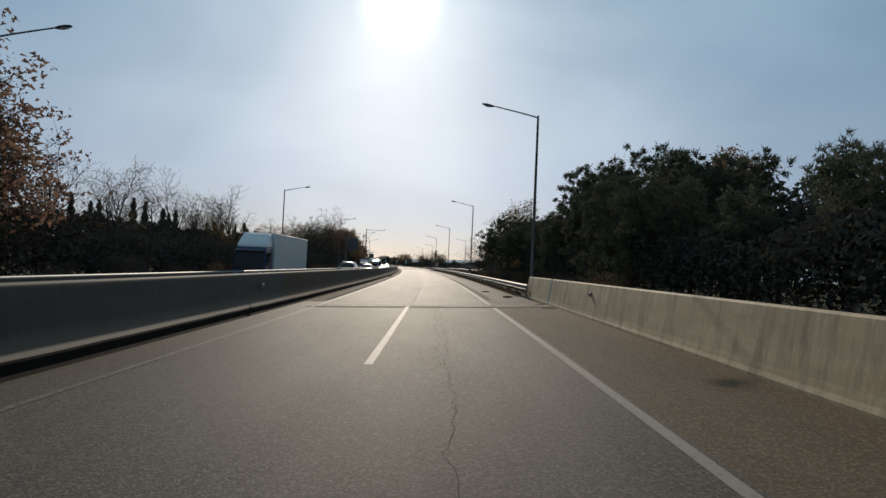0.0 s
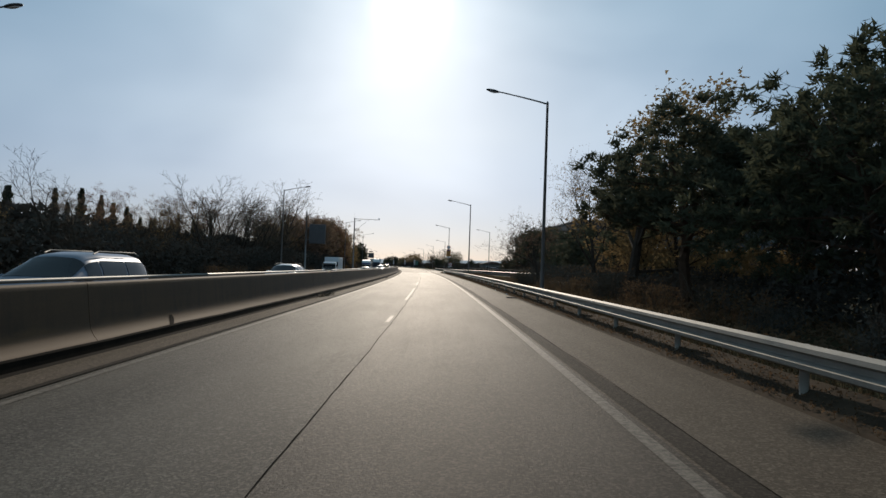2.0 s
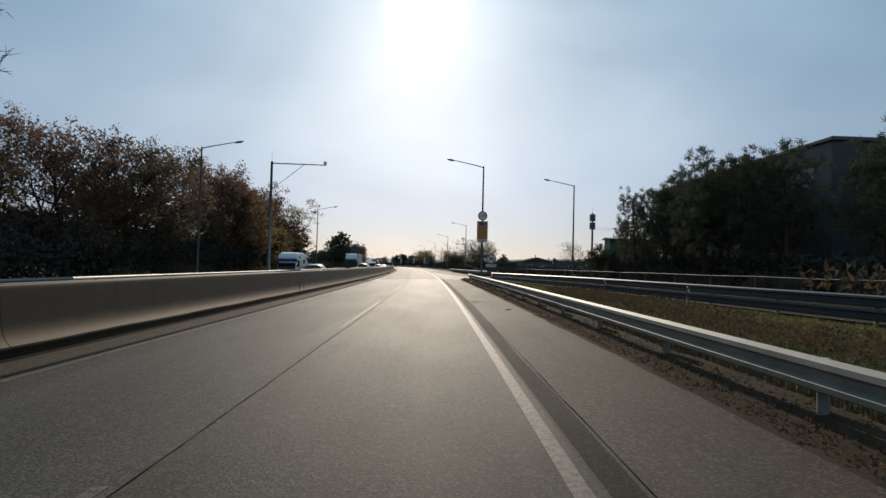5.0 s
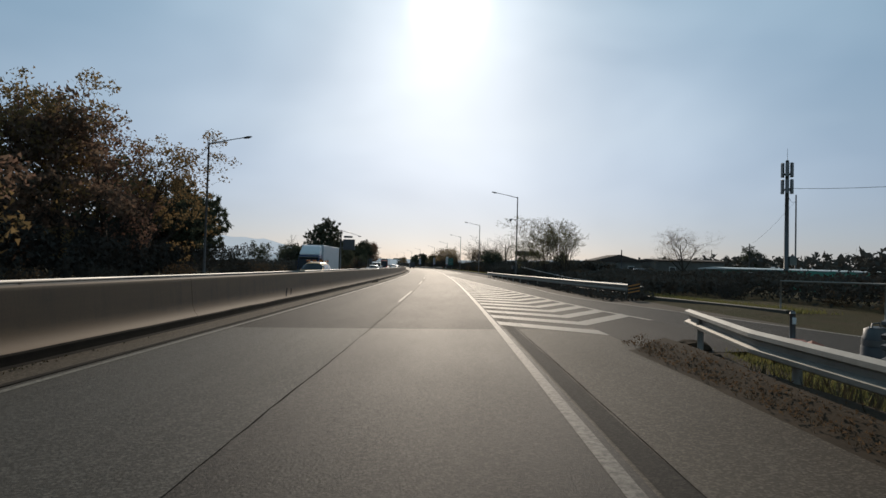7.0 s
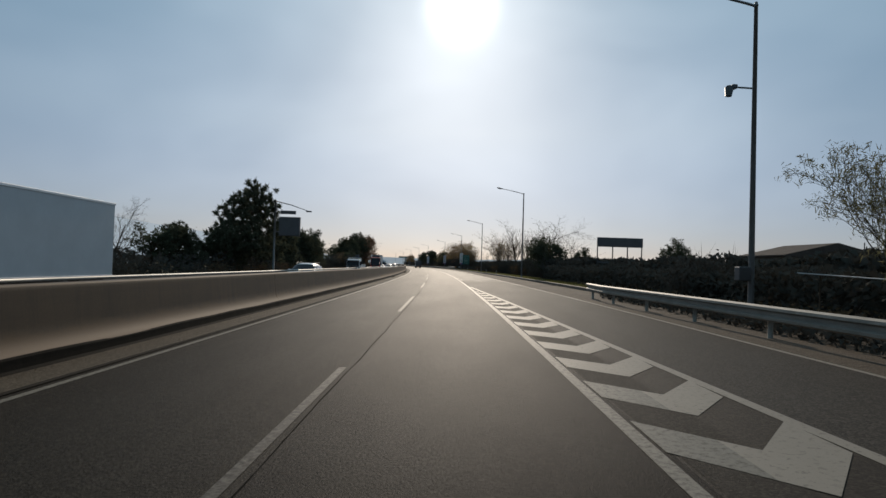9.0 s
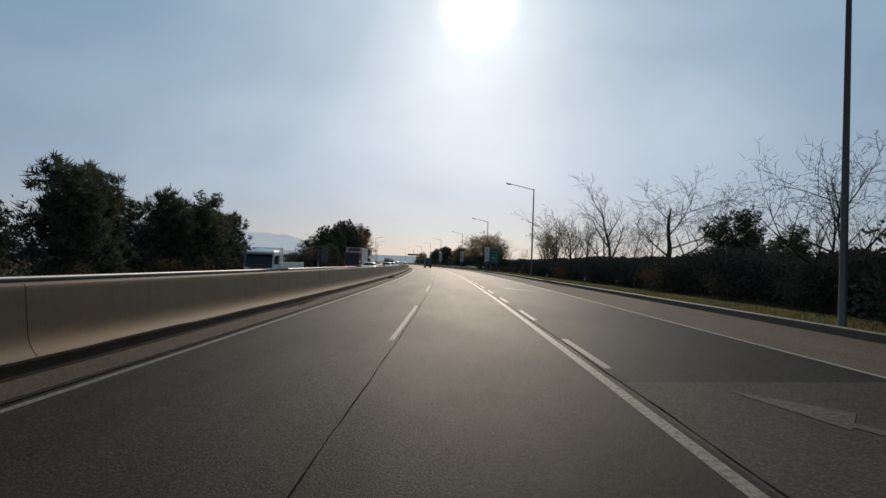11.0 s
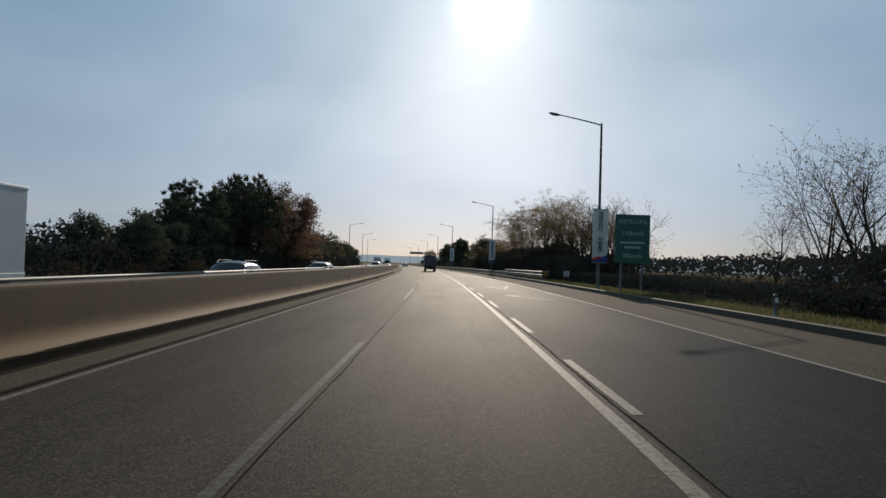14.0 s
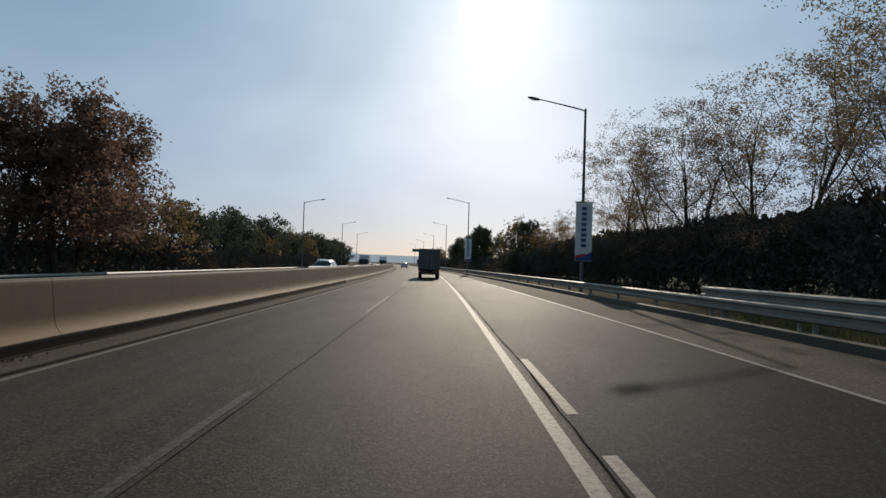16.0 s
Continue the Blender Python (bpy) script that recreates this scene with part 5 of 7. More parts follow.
# bare billboard behind the rail
def billboard():
    th = thing("billboard", at(300.0, 18.4, ground_z(18, 300)), "long dark billboard on thin posts", "billboard")
    part("board", boxed(-2.3, -0.08, 3.55, 2.3, 0.08, 4.5, 0.02), M_DARKSTEEL, th)
    for x in (-2.25, -0.7, 0.8, 2.25):
        part("post", tube([(x, 0.12, -0.2), (x, 0.12, 4.4)], [0.06, 0.06], 8), M_DARKSTEEL, th)
    part("lower_rail", boxed(-2.3, -0.04, 1.9, 2.3, 0.04, 2.05), M_DARKSTEEL, th)


billboard()

# ---- hills and horizon, far backdrop, haze painted into their colour ----


def hills(name, dist, base_ang, span, hmax, seed, col, label):
    verts, faces = [], []
    n = 160
    for k in range(n + 1):
        a = radians(base_ang + span * k / n)
        p = Vector((-math.sin(a), math.cos(a), 0)) * dist
        h = hmax * (0.25 + 0.5 * (noise.noise(Vector((k * 0.035, seed, 0))) + 0.6)) + hmax * 0.06 * noise.noise(Vector((k * 0.3, seed, 3)))
        h *= min(1.0, k / 14, (n - k) / 14)
        verts += [(p.x, p.y, -6), (p.x * 1.0, p.y * 1.0, max(h, 0.5))]
    for k in range(n):
        faces.append((2 * k, 2 * k + 2, 2 * k + 3, 2 * k + 1))
    # distance haze is put into the pale colour, and emission makes it glow
    m = Mat(name + "_painted_haze", 1.0)
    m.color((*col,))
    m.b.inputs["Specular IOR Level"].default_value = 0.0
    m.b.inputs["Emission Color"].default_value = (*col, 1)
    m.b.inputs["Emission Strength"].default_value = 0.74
    return tagged(raw(name, verts, faces, m.m), label, "hills", kind="structure")


hills("backdrop_hills", 2600, 14, 75, 190, 2.0, (0.44, 0.48, 0.515), "mountain ridge on the horizon with pale haze painted in")
hills("backdrop_hills_low", 2100, -70, 130, 45, 9.0, (0.3, 0.34, 0.37), "low wooded horizon with haze painted in")


# pipe rail along the far side of the slip road
def pipe_fence():
    th = thing("pipe_fence", at(180, 16.5, ground_z(16.5, 180)), "single galvanised pipe rail on thin posts", "fence")
    inv = th.matrix_basis.inverted()
    f = lambda s: kerb_f(s) + 0.6
    ss = stations(146, 207, 4.0)
    part("top_rail", tube([inv @ road(s, f(s), 1.52 + 0.02 * math.sin(s)) for s in ss], [0.03] * len(ss), 6), M_STEEL, th)
    for s in ss:
        part("post", tube([inv @ road(s, f(s), 0.2), inv @ road(s, f(s), 1.5)], [0.03, 0.03], 6), M_STEEL, th)


pipe_fence()


# pale hose draped along the hedge behind the second rail
def hose():
    th = thing("hose", at(232, 10.6, 1.0), "pale plastic hose draped along the hedge", "hose")
    inv = th.matrix_basis.inverted()
    z = lerp((216, 0.95), (220, 1.03), (225, 0.95), (233, 1.07), (243, 1.35), (258, 1.8))
    part("tube", tube([inv @ road(216 + 2.0 * k, 10.7, z(216 + 2.0 * k)) for k in range(22)], [0.018] * 22, 6), M_CLOTH, th)
    for s in (218, 226, 234, 242, 250, 257):
        part("stake", tube([inv @ road(s, 10.72, 0.3), inv @ road(s, 10.72, z(s) - 0.02)], [0.02, 0.02], 5), M_TWIG, th)


hose()


# toppled barrels and a drum behind the nose of the rail
def barrel(s, o, m, mat, label, band):
    th = thing("traffic_barrel", at(s, o, ground_z(o, s)) @ m, label, "traffic barrel", "traffic barrels")
    prof = [(0.0, 0.30), (0.06, 0.33), (0.22, 0.31), (0.25, 0.29), (0.42, 0.28), (0.45, 0.26), (0.62, 0.25), (0.65, 0.23), (0.8, 0.21), (0.84, 0.12)]
    part("body", tube([(0, 0, z) for z, _ in prof], [q for _, q in prof], 16), mat, th)
    part("band", tube([(0, 0, 0.47), (0, 0, 0.6)], [0.268, 0.258], 16, False), band, th)
    part("handle", tube([(-0.09, 0, 0.82), (-0.07, 0, 0.92), (0.07, 0, 0.92), (0.09, 0, 0.82)], [0.018] * 4, 6), mat, th)


barrel(197.9, 6.9, pose(0, 0, 0.2, 96, 0, 50) @ Matrix.Diagonal((0.8, 0.7, 0.9, 1)), M_BARREL, "toppled faded red-orange traffic barrel", M_CLOTH)
barrel(197.3, 8.35, pose(0, 0, 0.0, 4, -6, 0) @ Matrix.Diagonal((0.85, 0.85, 0.8, 1)), M_DARKSTEEL, "dark standing drum with a grey band", M_POLE)


# small rubbish on the shoulder
def rag(s, o, w, l, h, mat, label, seed, name="rag", cat="litter"):
    r = random.Random(seed)
    bm = bmesh.new()
    bmesh.ops.create_icosphere(bm, subdivisions=2, radius=1.0)
    for v in bm.verts:
        k = 1.0 + 0.45 * noise.noise(v.co * 1.7 + Vector((seed, 0, 0)))
        v.co = Vector((v.co.x * w * k, v.co.y * l * k, max(-0.1, v.co.z * h * k) + 0.1 * h))
    me = bpy.data.meshes.new(name)
    bm.to_mesh(me)
    bm.free()
    me.materials.append(mat)
    ob = new(name, me)
    ob.matrix_basis = at(s, o, bank(o) + 0.02, r.uniform(0, 180))
    tagged(ob, label, cat, "roadside litter")


rag(197.4, 7.3, 0.42, 0.3, 0.3, M_BARREL, "crushed heap of faded red plastic barrels", 11, "crushed_plastic")
rag(198.3, 7.6, 0.3, 0.26, 0.22, M_BARREL, "torn piece of faded red plastic", 12, "crushed_plastic")
rag(199.0, 5.95, 0.22, 0.4, 0.14, M_DIRT, "heap of soil and leaves at the rail end", 13, "soil_heap", "soil")
rag(197.6, 5.6, 0.2, 0.45, 0.12, M_DIRT, "low heap of soil and leaves under the rail", 14, "soil_heap", "soil")
rag(32.8, 4.09, 0.3, 0.14, 0.07, M_BROWNRAG, "matted dark brown cloth on the shoulder", 1, "rag")
rag(39.4, 3.48, 0.26, 0.12, 0.05, M_RUBBER, "curled black tyre scrap on the shoulder", 2, "tyre_scrap")
rag(84.6, 4.5, 0.22, 0.4, 0.04, M_RUBBER, "flat dark strip of rubber on the shoulder", 3, "tyre_scrap")
rag(186.8, 5.05, 0.22, 0.28, 0.17, M_CLOTH, "crumpled white plastic bag by the rail", 4, "plastic_bag")
rag(88.4, 4.75, 0.06, 0.09, 0.06, M_CLOTH, "small white paper cup by the rail", 5, "paper_scrap")
rag(95.0, 4.8, 0.05, 0.12, 0.04, M_CLOTH, "small white paper scrap in fallen leaves", 6, "paper_scrap")
rag(168.0, 4.95, 0.07, 0.1, 0.05, M_CLOTH, "white paper scrap under the guard rail", 7, "paper_scrap")
rag(372.0, 9.75, 0.05, 0.05, 0.06, M_CLOTH, "small pale scrap in the verge grass", 8, "paper_scrap")
for k, (s_, o_, a_, l_) in enumerate(((155.0, 4.08, 60, 0.5), (152.1, 4.7, 110, 0.7), (176.6, 4.6, 75, 0.4), (121.0, 4.5, 95, 0.55))):
    bm = tube([(-l_ / 2, 0, 0.03), (-0.05, 0.05, 0.045), (l_ / 2, -0.02, 0.03)], [0.014, 0.018, 0.009], 6)
    add_tube(bm, [(0, 0.03, 0.04), (l_ * 0.25, 0.16, 0.05)], [0.01, 0.005], 5)
    ob = part("stick", bm, M_BARK)
    ob.matrix_basis = at(s_, o_, bank(o_), a_)
    tagged(ob, "broken dry stick lying on the shoulder", "stick", "roadside litter")


def verge_plate():
    """A small white notice on two stakes in the verge grass."""
    z = ground_z(10.6, 424)
    th = thing("notice_board", at(423.9, 10.6, z), "small white notice plate with dark bars in the grass", "sign")
    brd = part("board", boxed(-0.22, -0.02, 0.56, 0.22, 0.01, 0.98, 0.008), M_GREYBOX, th)
    for k in range(3):
        part("writing_bar", boxed(-0.18, -0.027, 0.62 + 0.12 * k, 0.16, -0.022, 0.68 + 0.12 * k), M_POLE, brd)
    for x in (-0.17, 0.17):
        part("stake", boxed(x - 0.02, 0.012, -0.1, x + 0.02, 0.035, 0.85), M_POLE, th)


verge_plate()

# ---- trees and shrubs ----


def grow(r, p, d, length, rad, level, spec, out, tips):
    """One branch and, from it, its children. out: (points, radii, level); tips: end points of the finest branches."""
    n = (6, 4, 2, 1)[min(level, 3)]
    pts, rads = [p.copy()], [rad]
    q, v = p.copy(), d.normalized()
    wob, lift = spec["wobble"], spec["lift"][min(level, len(spec["lift"]) - 1)]
    for k in range(n):
        v = (v + Vector((r.uniform(-wob, wob), r.uniform(-wob, wob), r.uniform(-wob, wob) + lift))).normalized()
        q = q + v * (length / n)
        pts.append(q.copy())
        rads.append(max(0.009, rad * (1 - 0.8 * (k + 1) / n)))
    out.append((pts, rads, level))
    kids = spec["kids"]
    if level >= len(kids):
        tips.append((pts[-1], v))
        tips.append((pts[len(pts) // 2], v))
        return
    for c in range(kids[level]):
        lo, hi = spec["from"][min(level, len(spec["from"]) - 1)]
        f = lo + (hi - lo) * (c + r.random()) / kids[level]
        x = f * n
        i = min(int(x), n - 1)
        at_ = pts[i].lerp(pts[i + 1], x - i)
        ang = r.uniform(*spec["angle"])
        axis = v.orthogonal().normalized()
        axis.rotate(Matrix.Rotation(c * 2.4 + r.uniform(-0.6, 0.6), 3, v))
        nd = (v * math.cos(ang) + axis * math.sin(ang)).normalized()
        ln = length * spec["shrink"][min(level, len(spec["shrink"]) - 1)] * r.uniform(0.75, 1.2) * (1.0 - spec["taper"] * f if level == 0 else 1.0)
        grow(r, at_, nd, ln, max(0.011, rads[i] * spec.get("thin", 0.55)), level + 1, spec, out, tips)


def tubes_mesh(branches, sides=(7, 4, 3, 3, 3)):
    """Tapered tubes; the finest branches run out to a point."""
    verts, faces = [], []
    for pts, rads, level in branches:
        sd = sides[min(level, len(sides) - 1)]
        base, last = len(verts), len(pts) - 1
        for k, p in enumerate(pts):
            if level >= 2 and k == last:
                verts.append(p)
                continue
            d = (pts[min(k + 1, last)] - pts[max(k - 1, 0)]).normalized()
            a = d.orthogonal().normalized()
            b = d.cross(a)
            for j in range(sd):
                t = 2 * math.pi * j / sd
                verts.append(p + (a * math.cos(t) + b * math.sin(t)) * rads[k])
        for k in range(last):
            for j in range(sd):
                i0, i1 = base + k * sd + j, base + k * sd + (j + 1) % sd
                if level >= 2 and k == last - 1:
                    faces.append((i0, i1, base + last * sd))
                else:
                    faces.append((i0, i1, i1 + sd, i0 + sd))
    return verts, faces


def leaf_mesh(centres, size, nr, long=1.4, flat_up=0.0):
    """Small pointed leaves at random turns."""
    c = np.asarray(centres, dtype=np.float64)
    n = len(c)
    a = nr.normal(size=(n, 3))
    a[:, 2] *= 1 - flat_up
    a /= np.linalg.norm(a, axis=1)[:, None]
    b = np.cross(a, nr.normal(size=(n, 3)))
    b /= np.linalg.norm(b, axis=1)[:, None]
    sz = size * nr.uniform(0.6, 1.35, size=(n, 1))
    v = np.stack([c - a * sz * long * 0.4 - b * sz / 2, c - a * sz * long * 0.4 + b * sz / 2, c + a * sz * long * 0.6], axis=1).reshape(-1, 3)
    f = np.arange(3 * n).reshape(-1, 3)
    return v.tolist(), f.tolist()


def needle_mesh(tips, per, length, width, nr):
    """Tufts of long narrow needles bursting from each twig end."""
    t = np.repeat(np.array([list(p) for p, _ in tips]), per, axis=0)
    d0 = np.repeat(np.array([list(v) for _, v in tips]), per, axis=0)
    n = len(t)
    d = nr.normal(size=(n, 3)) + d0 * 0.9 + np.array([0, 0, 0.5])
    d /= np.linalg.norm(d, axis=1)[:, None]
    b = np.cross(d, nr.normal(size=(n, 3)))
    b /= np.linalg.norm(b, axis=1)[:, None]
    ln = length * nr.uniform(0.6, 1.3, size=(n, 1))
    base = t + nr.normal(size=(n, 3)) * 0.1
    v = np.stack([base - b * width, base + b * width, base + d * ln], axis=1).reshape(-1, 3)
    return v.tolist(), np.arange(3 * n).reshape(-1, 3).tolist()


def scatter(tips, per, radius, nr, squash=0.8):
    t = np.array([list(p) for p, _ in tips])
    t = np.repeat(t, per, axis=0)
    d = nr.normal(size=t.shape) * radius * 0.55
    d[:, 2] *= squash
    return t + d


SPECS = {
    "far": dict(kids=(9, 5, 2), lift=(0.05, 0.06, 0.03), wobble=0.16, angle=(0.6, 1.15), shrink=(0.5, 0.5, 0.5), taper=0.45, **{"from": ((0.2, 0.98), (0.3, 1.0), (0.3, 1.0))}),
    "oak": dict(kids=(11, 6, 4), lift=(0.05, 0.06, 0.03), wobble=0.16, angle=(0.6, 1.15), shrink=(0.5, 0.48, 0.5), taper=0.45, **{"from": ((0.22, 0.98), (0.3, 1.0), (0.3, 1.0))}),
    "bare": dict(kids=(9, 6, 4, 3), lift=(0.04, 0.08, 0.06, 0.04), wobble=0.15, angle=(0.4, 0.85), shrink=(0.52, 0.5, 0.5, 0.5), taper=0.35, **{"from": ((0.22, 0.98), (0.25, 1.0), (0.25, 1.0))}),
    "multi": dict(kids=(7, 6, 5, 3), lift=(0.05, 0.08, 0.05, 0.02), wobble=0.15, angle=(0.3, 0.7), shrink=(0.85, 0.5, 0.45, 0.5), taper=0.1, **{"from": ((0.05, 0.5), (0.3, 1.0), (0.25, 1.0))}),
    "pine": dict(kids=(21, 6, 3), lift=(0.0, 0.05, 0.06), wobble=0.12, angle=(1.05, 1.5), shrink=(0.36, 0.45, 0.5), taper=0.45, **{"from": ((0.16, 0.99), (0.3, 1.0), (0.3, 1.0))}),
    "tallpine": dict(kids=(17, 5, 3), lift=(0.0, 0.03, 0.05), wobble=0.12, angle=(1.15, 1.5), shrink=(0.25, 0.45, 0.5), taper=0.3, **{"from": ((0.36, 0.99), (0.35, 1.0), (0.3, 1.0))}),
    "umbrellapine": dict(kids=(15, 7, 4), lift=(0.0, 0.05, 0.1), wobble=0.17, angle=(0.95, 1.4), shrink=(0.56, 0.45, 0.42), taper=0.42, **{"from": ((0.36, 0.99), (0.35, 1.0), (0.3, 1.0))}),
    "spread": dict(kids=(9, 7, 5, 3), lift=(0.03, 0.05, 0.04, 0.03), wobble=0.17, angle=(0.6, 1.05), shrink=(0.75, 0.5, 0.48, 0.5), taper=0.4, **{"from": ((0.2, 0.95), (0.25, 1.0), (0.25, 1.0))}),
    "open": dict(kids=(9, 5, 4), lift=(0.03, 0.1, 0.06), wobble=0.16, angle=(0.5, 0.95), shrink=(0.5, 0.5, 0.5), taper=0.3, **{"from": ((0.25, 0.98), (0.3, 1.0), (0.3, 1.0))}),
}


def tree(kind, seed, leaves, bark, label, per=22, radius=0.75, leaf=0.17, trunk=6.5, rad=0.2, category="tree", long=1.4, squash=0.8):
    """A tree about ten metres high at the origin: trunk with limbs, crown of leaves."""
    r, nr = random.Random(seed), np.random.default_rng(seed)
    out, tips = [], []
    grow(r, Vector((0, 0, -0.4)), Vector((r.uniform(-0.05, 0.05), r.uniform(-0.05, 0.05), 1)), trunk, rad, 0, SPECS[kind], out, tips)
    th = thing("tree", Matrix(), label, category, "roadside trees")
    wood = [b for b in out if b[2] < 3]
    twig = [b for b in out if b[2] >= 3]
    v, f = tubes_mesh(wood)
    raw("trunk", v, f, bark, th)
    if twig:
        v, f = tubes_mesh(twig)
        tagged(raw("branchwork", v, f, M_TWIG, th), kind="stuff")
    if per:
        keep = [t for t in tips if t[0].z > 0.6]
        if "pine" in kind:
            v, f = needle_mesh(keep, per, radius, leaf, nr)
        else:
            v, f = leaf_mesh(scatter(keep, per, radius, nr, squash), leaf, nr, long)
        raw("crown", v, f, leaves, th)
    return th


def cone_tree(seed):
    nr = np.random.default_rng(seed)
    th = thing("tree", Matrix(), "narrow pointed dark conifer", "tree", "roadside trees")
    part("trunk", tube([(0, 0, -0.4), (0, 0, 9.6)], [0.16, 0.02], 7), M_BARKRED, th)
    n = 2600
    z = 0.7 + 9.2 * nr.random(n) ** 1.25
    rr = 1.45 * (1 - (z - 0.7) / 9.3) ** 0.85 * nr.random(n) ** 0.4 * (0.8 + 0.35 * np.sin(z * 5.0))
    a = nr.random(n) * 2 * np.pi
    c = np.stack([rr * np.cos(a), rr * np.sin(a), z], axis=1)
    v, f = leaf_mesh(c, 0.2, nr, 2.2)
    raw("crown", v, f, M_PINE, th)
    return th


def bush(seed, mat, label, n=1700, leaf=0.15, w=1.5, h=2.2, twigs=17):
    """A rounded, uneven thicket about two metres high with bare twigs poking out."""
    r, nr = random.Random(seed), np.random.default_rng(seed)
    th = thing("bush", Matrix(), label, "bush", "roadside bushes")
    out, tips = [], []
    for k in range(twigs):
        a, l = r.uniform(0, 6.28), r.uniform(0.5, 1.0)
        d = Vector((math.cos(a) * 0.55, math.sin(a) * 0.55, 1.0))
        grow(r, Vector((math.cos(a) * 0.5 * w * l, math.sin(a) * 0.5 * w * l, -0.25)), d, h * r.uniform(0.7, 1.25), 0.02, 1, dict(kids=(0, 3), lift=(0.05,), wobble=0.2, angle=(0.3, 0.8), shrink=(0.5,), taper=0, **{"from": ((0.3, 1.0),)}), out, tips)
    v, f = tubes_mesh(out, (4, 3, 3))
    tagged(raw("branchwork", v, f, M_TWIG, th), kind="stuff")
    cl = [(r.uniform(-w, w) * 0.75, r.uniform(-w, w) * 0.75, r.uniform(0.2, 0.75) * h, r.uniform(0.45, 0.85)) for _ in range(16)]
    c = []
    for x, y, z, s in cl:
        q = nr.normal(size=(n // 16, 3)) * s * 0.5
        q += (x, y, z)
        c.append(q)
    c = np.concatenate(c)
    c = c[c[:, 2] > 0.0]
    v, f = leaf_mesh(c, leaf, nr, 1.6)
    raw("foliage", v, f, mat, th)
    return th


def plant(kinds, spots, r, group=None):
    """spots: (station, offset, height in metres, kind). The first of each kind stands on its own spot, the rest are copies."""
    for s, o, h, k, *wide in spots:
        w = wide[0] if wide else 1.0
        src = kinds[k][r.randrange(len(kinds[k]))]
        sc = h / src["tall"]
        m = at(s, o, ground_z(o, s) - 0.05, r.uniform(0, 360)) @ Matrix.Diagonal((sc * w * r.uniform(0.9, 1.15), sc * w * r.uniform(0.9, 1.15), sc, 1))
        if not src["used"]:
            src["ob"].matrix_basis = m
            src["used"] = True
        else:
            dup = copy_thing(src["ob"], m)
            dup.matrix_basis = m


def entry(ob):
    tall = max((Vector(c).z for ch in ob.children for c in ch.bound_box), default=10.0)
    return dict(ob=ob, tall=max(tall, 0.5), used=False)


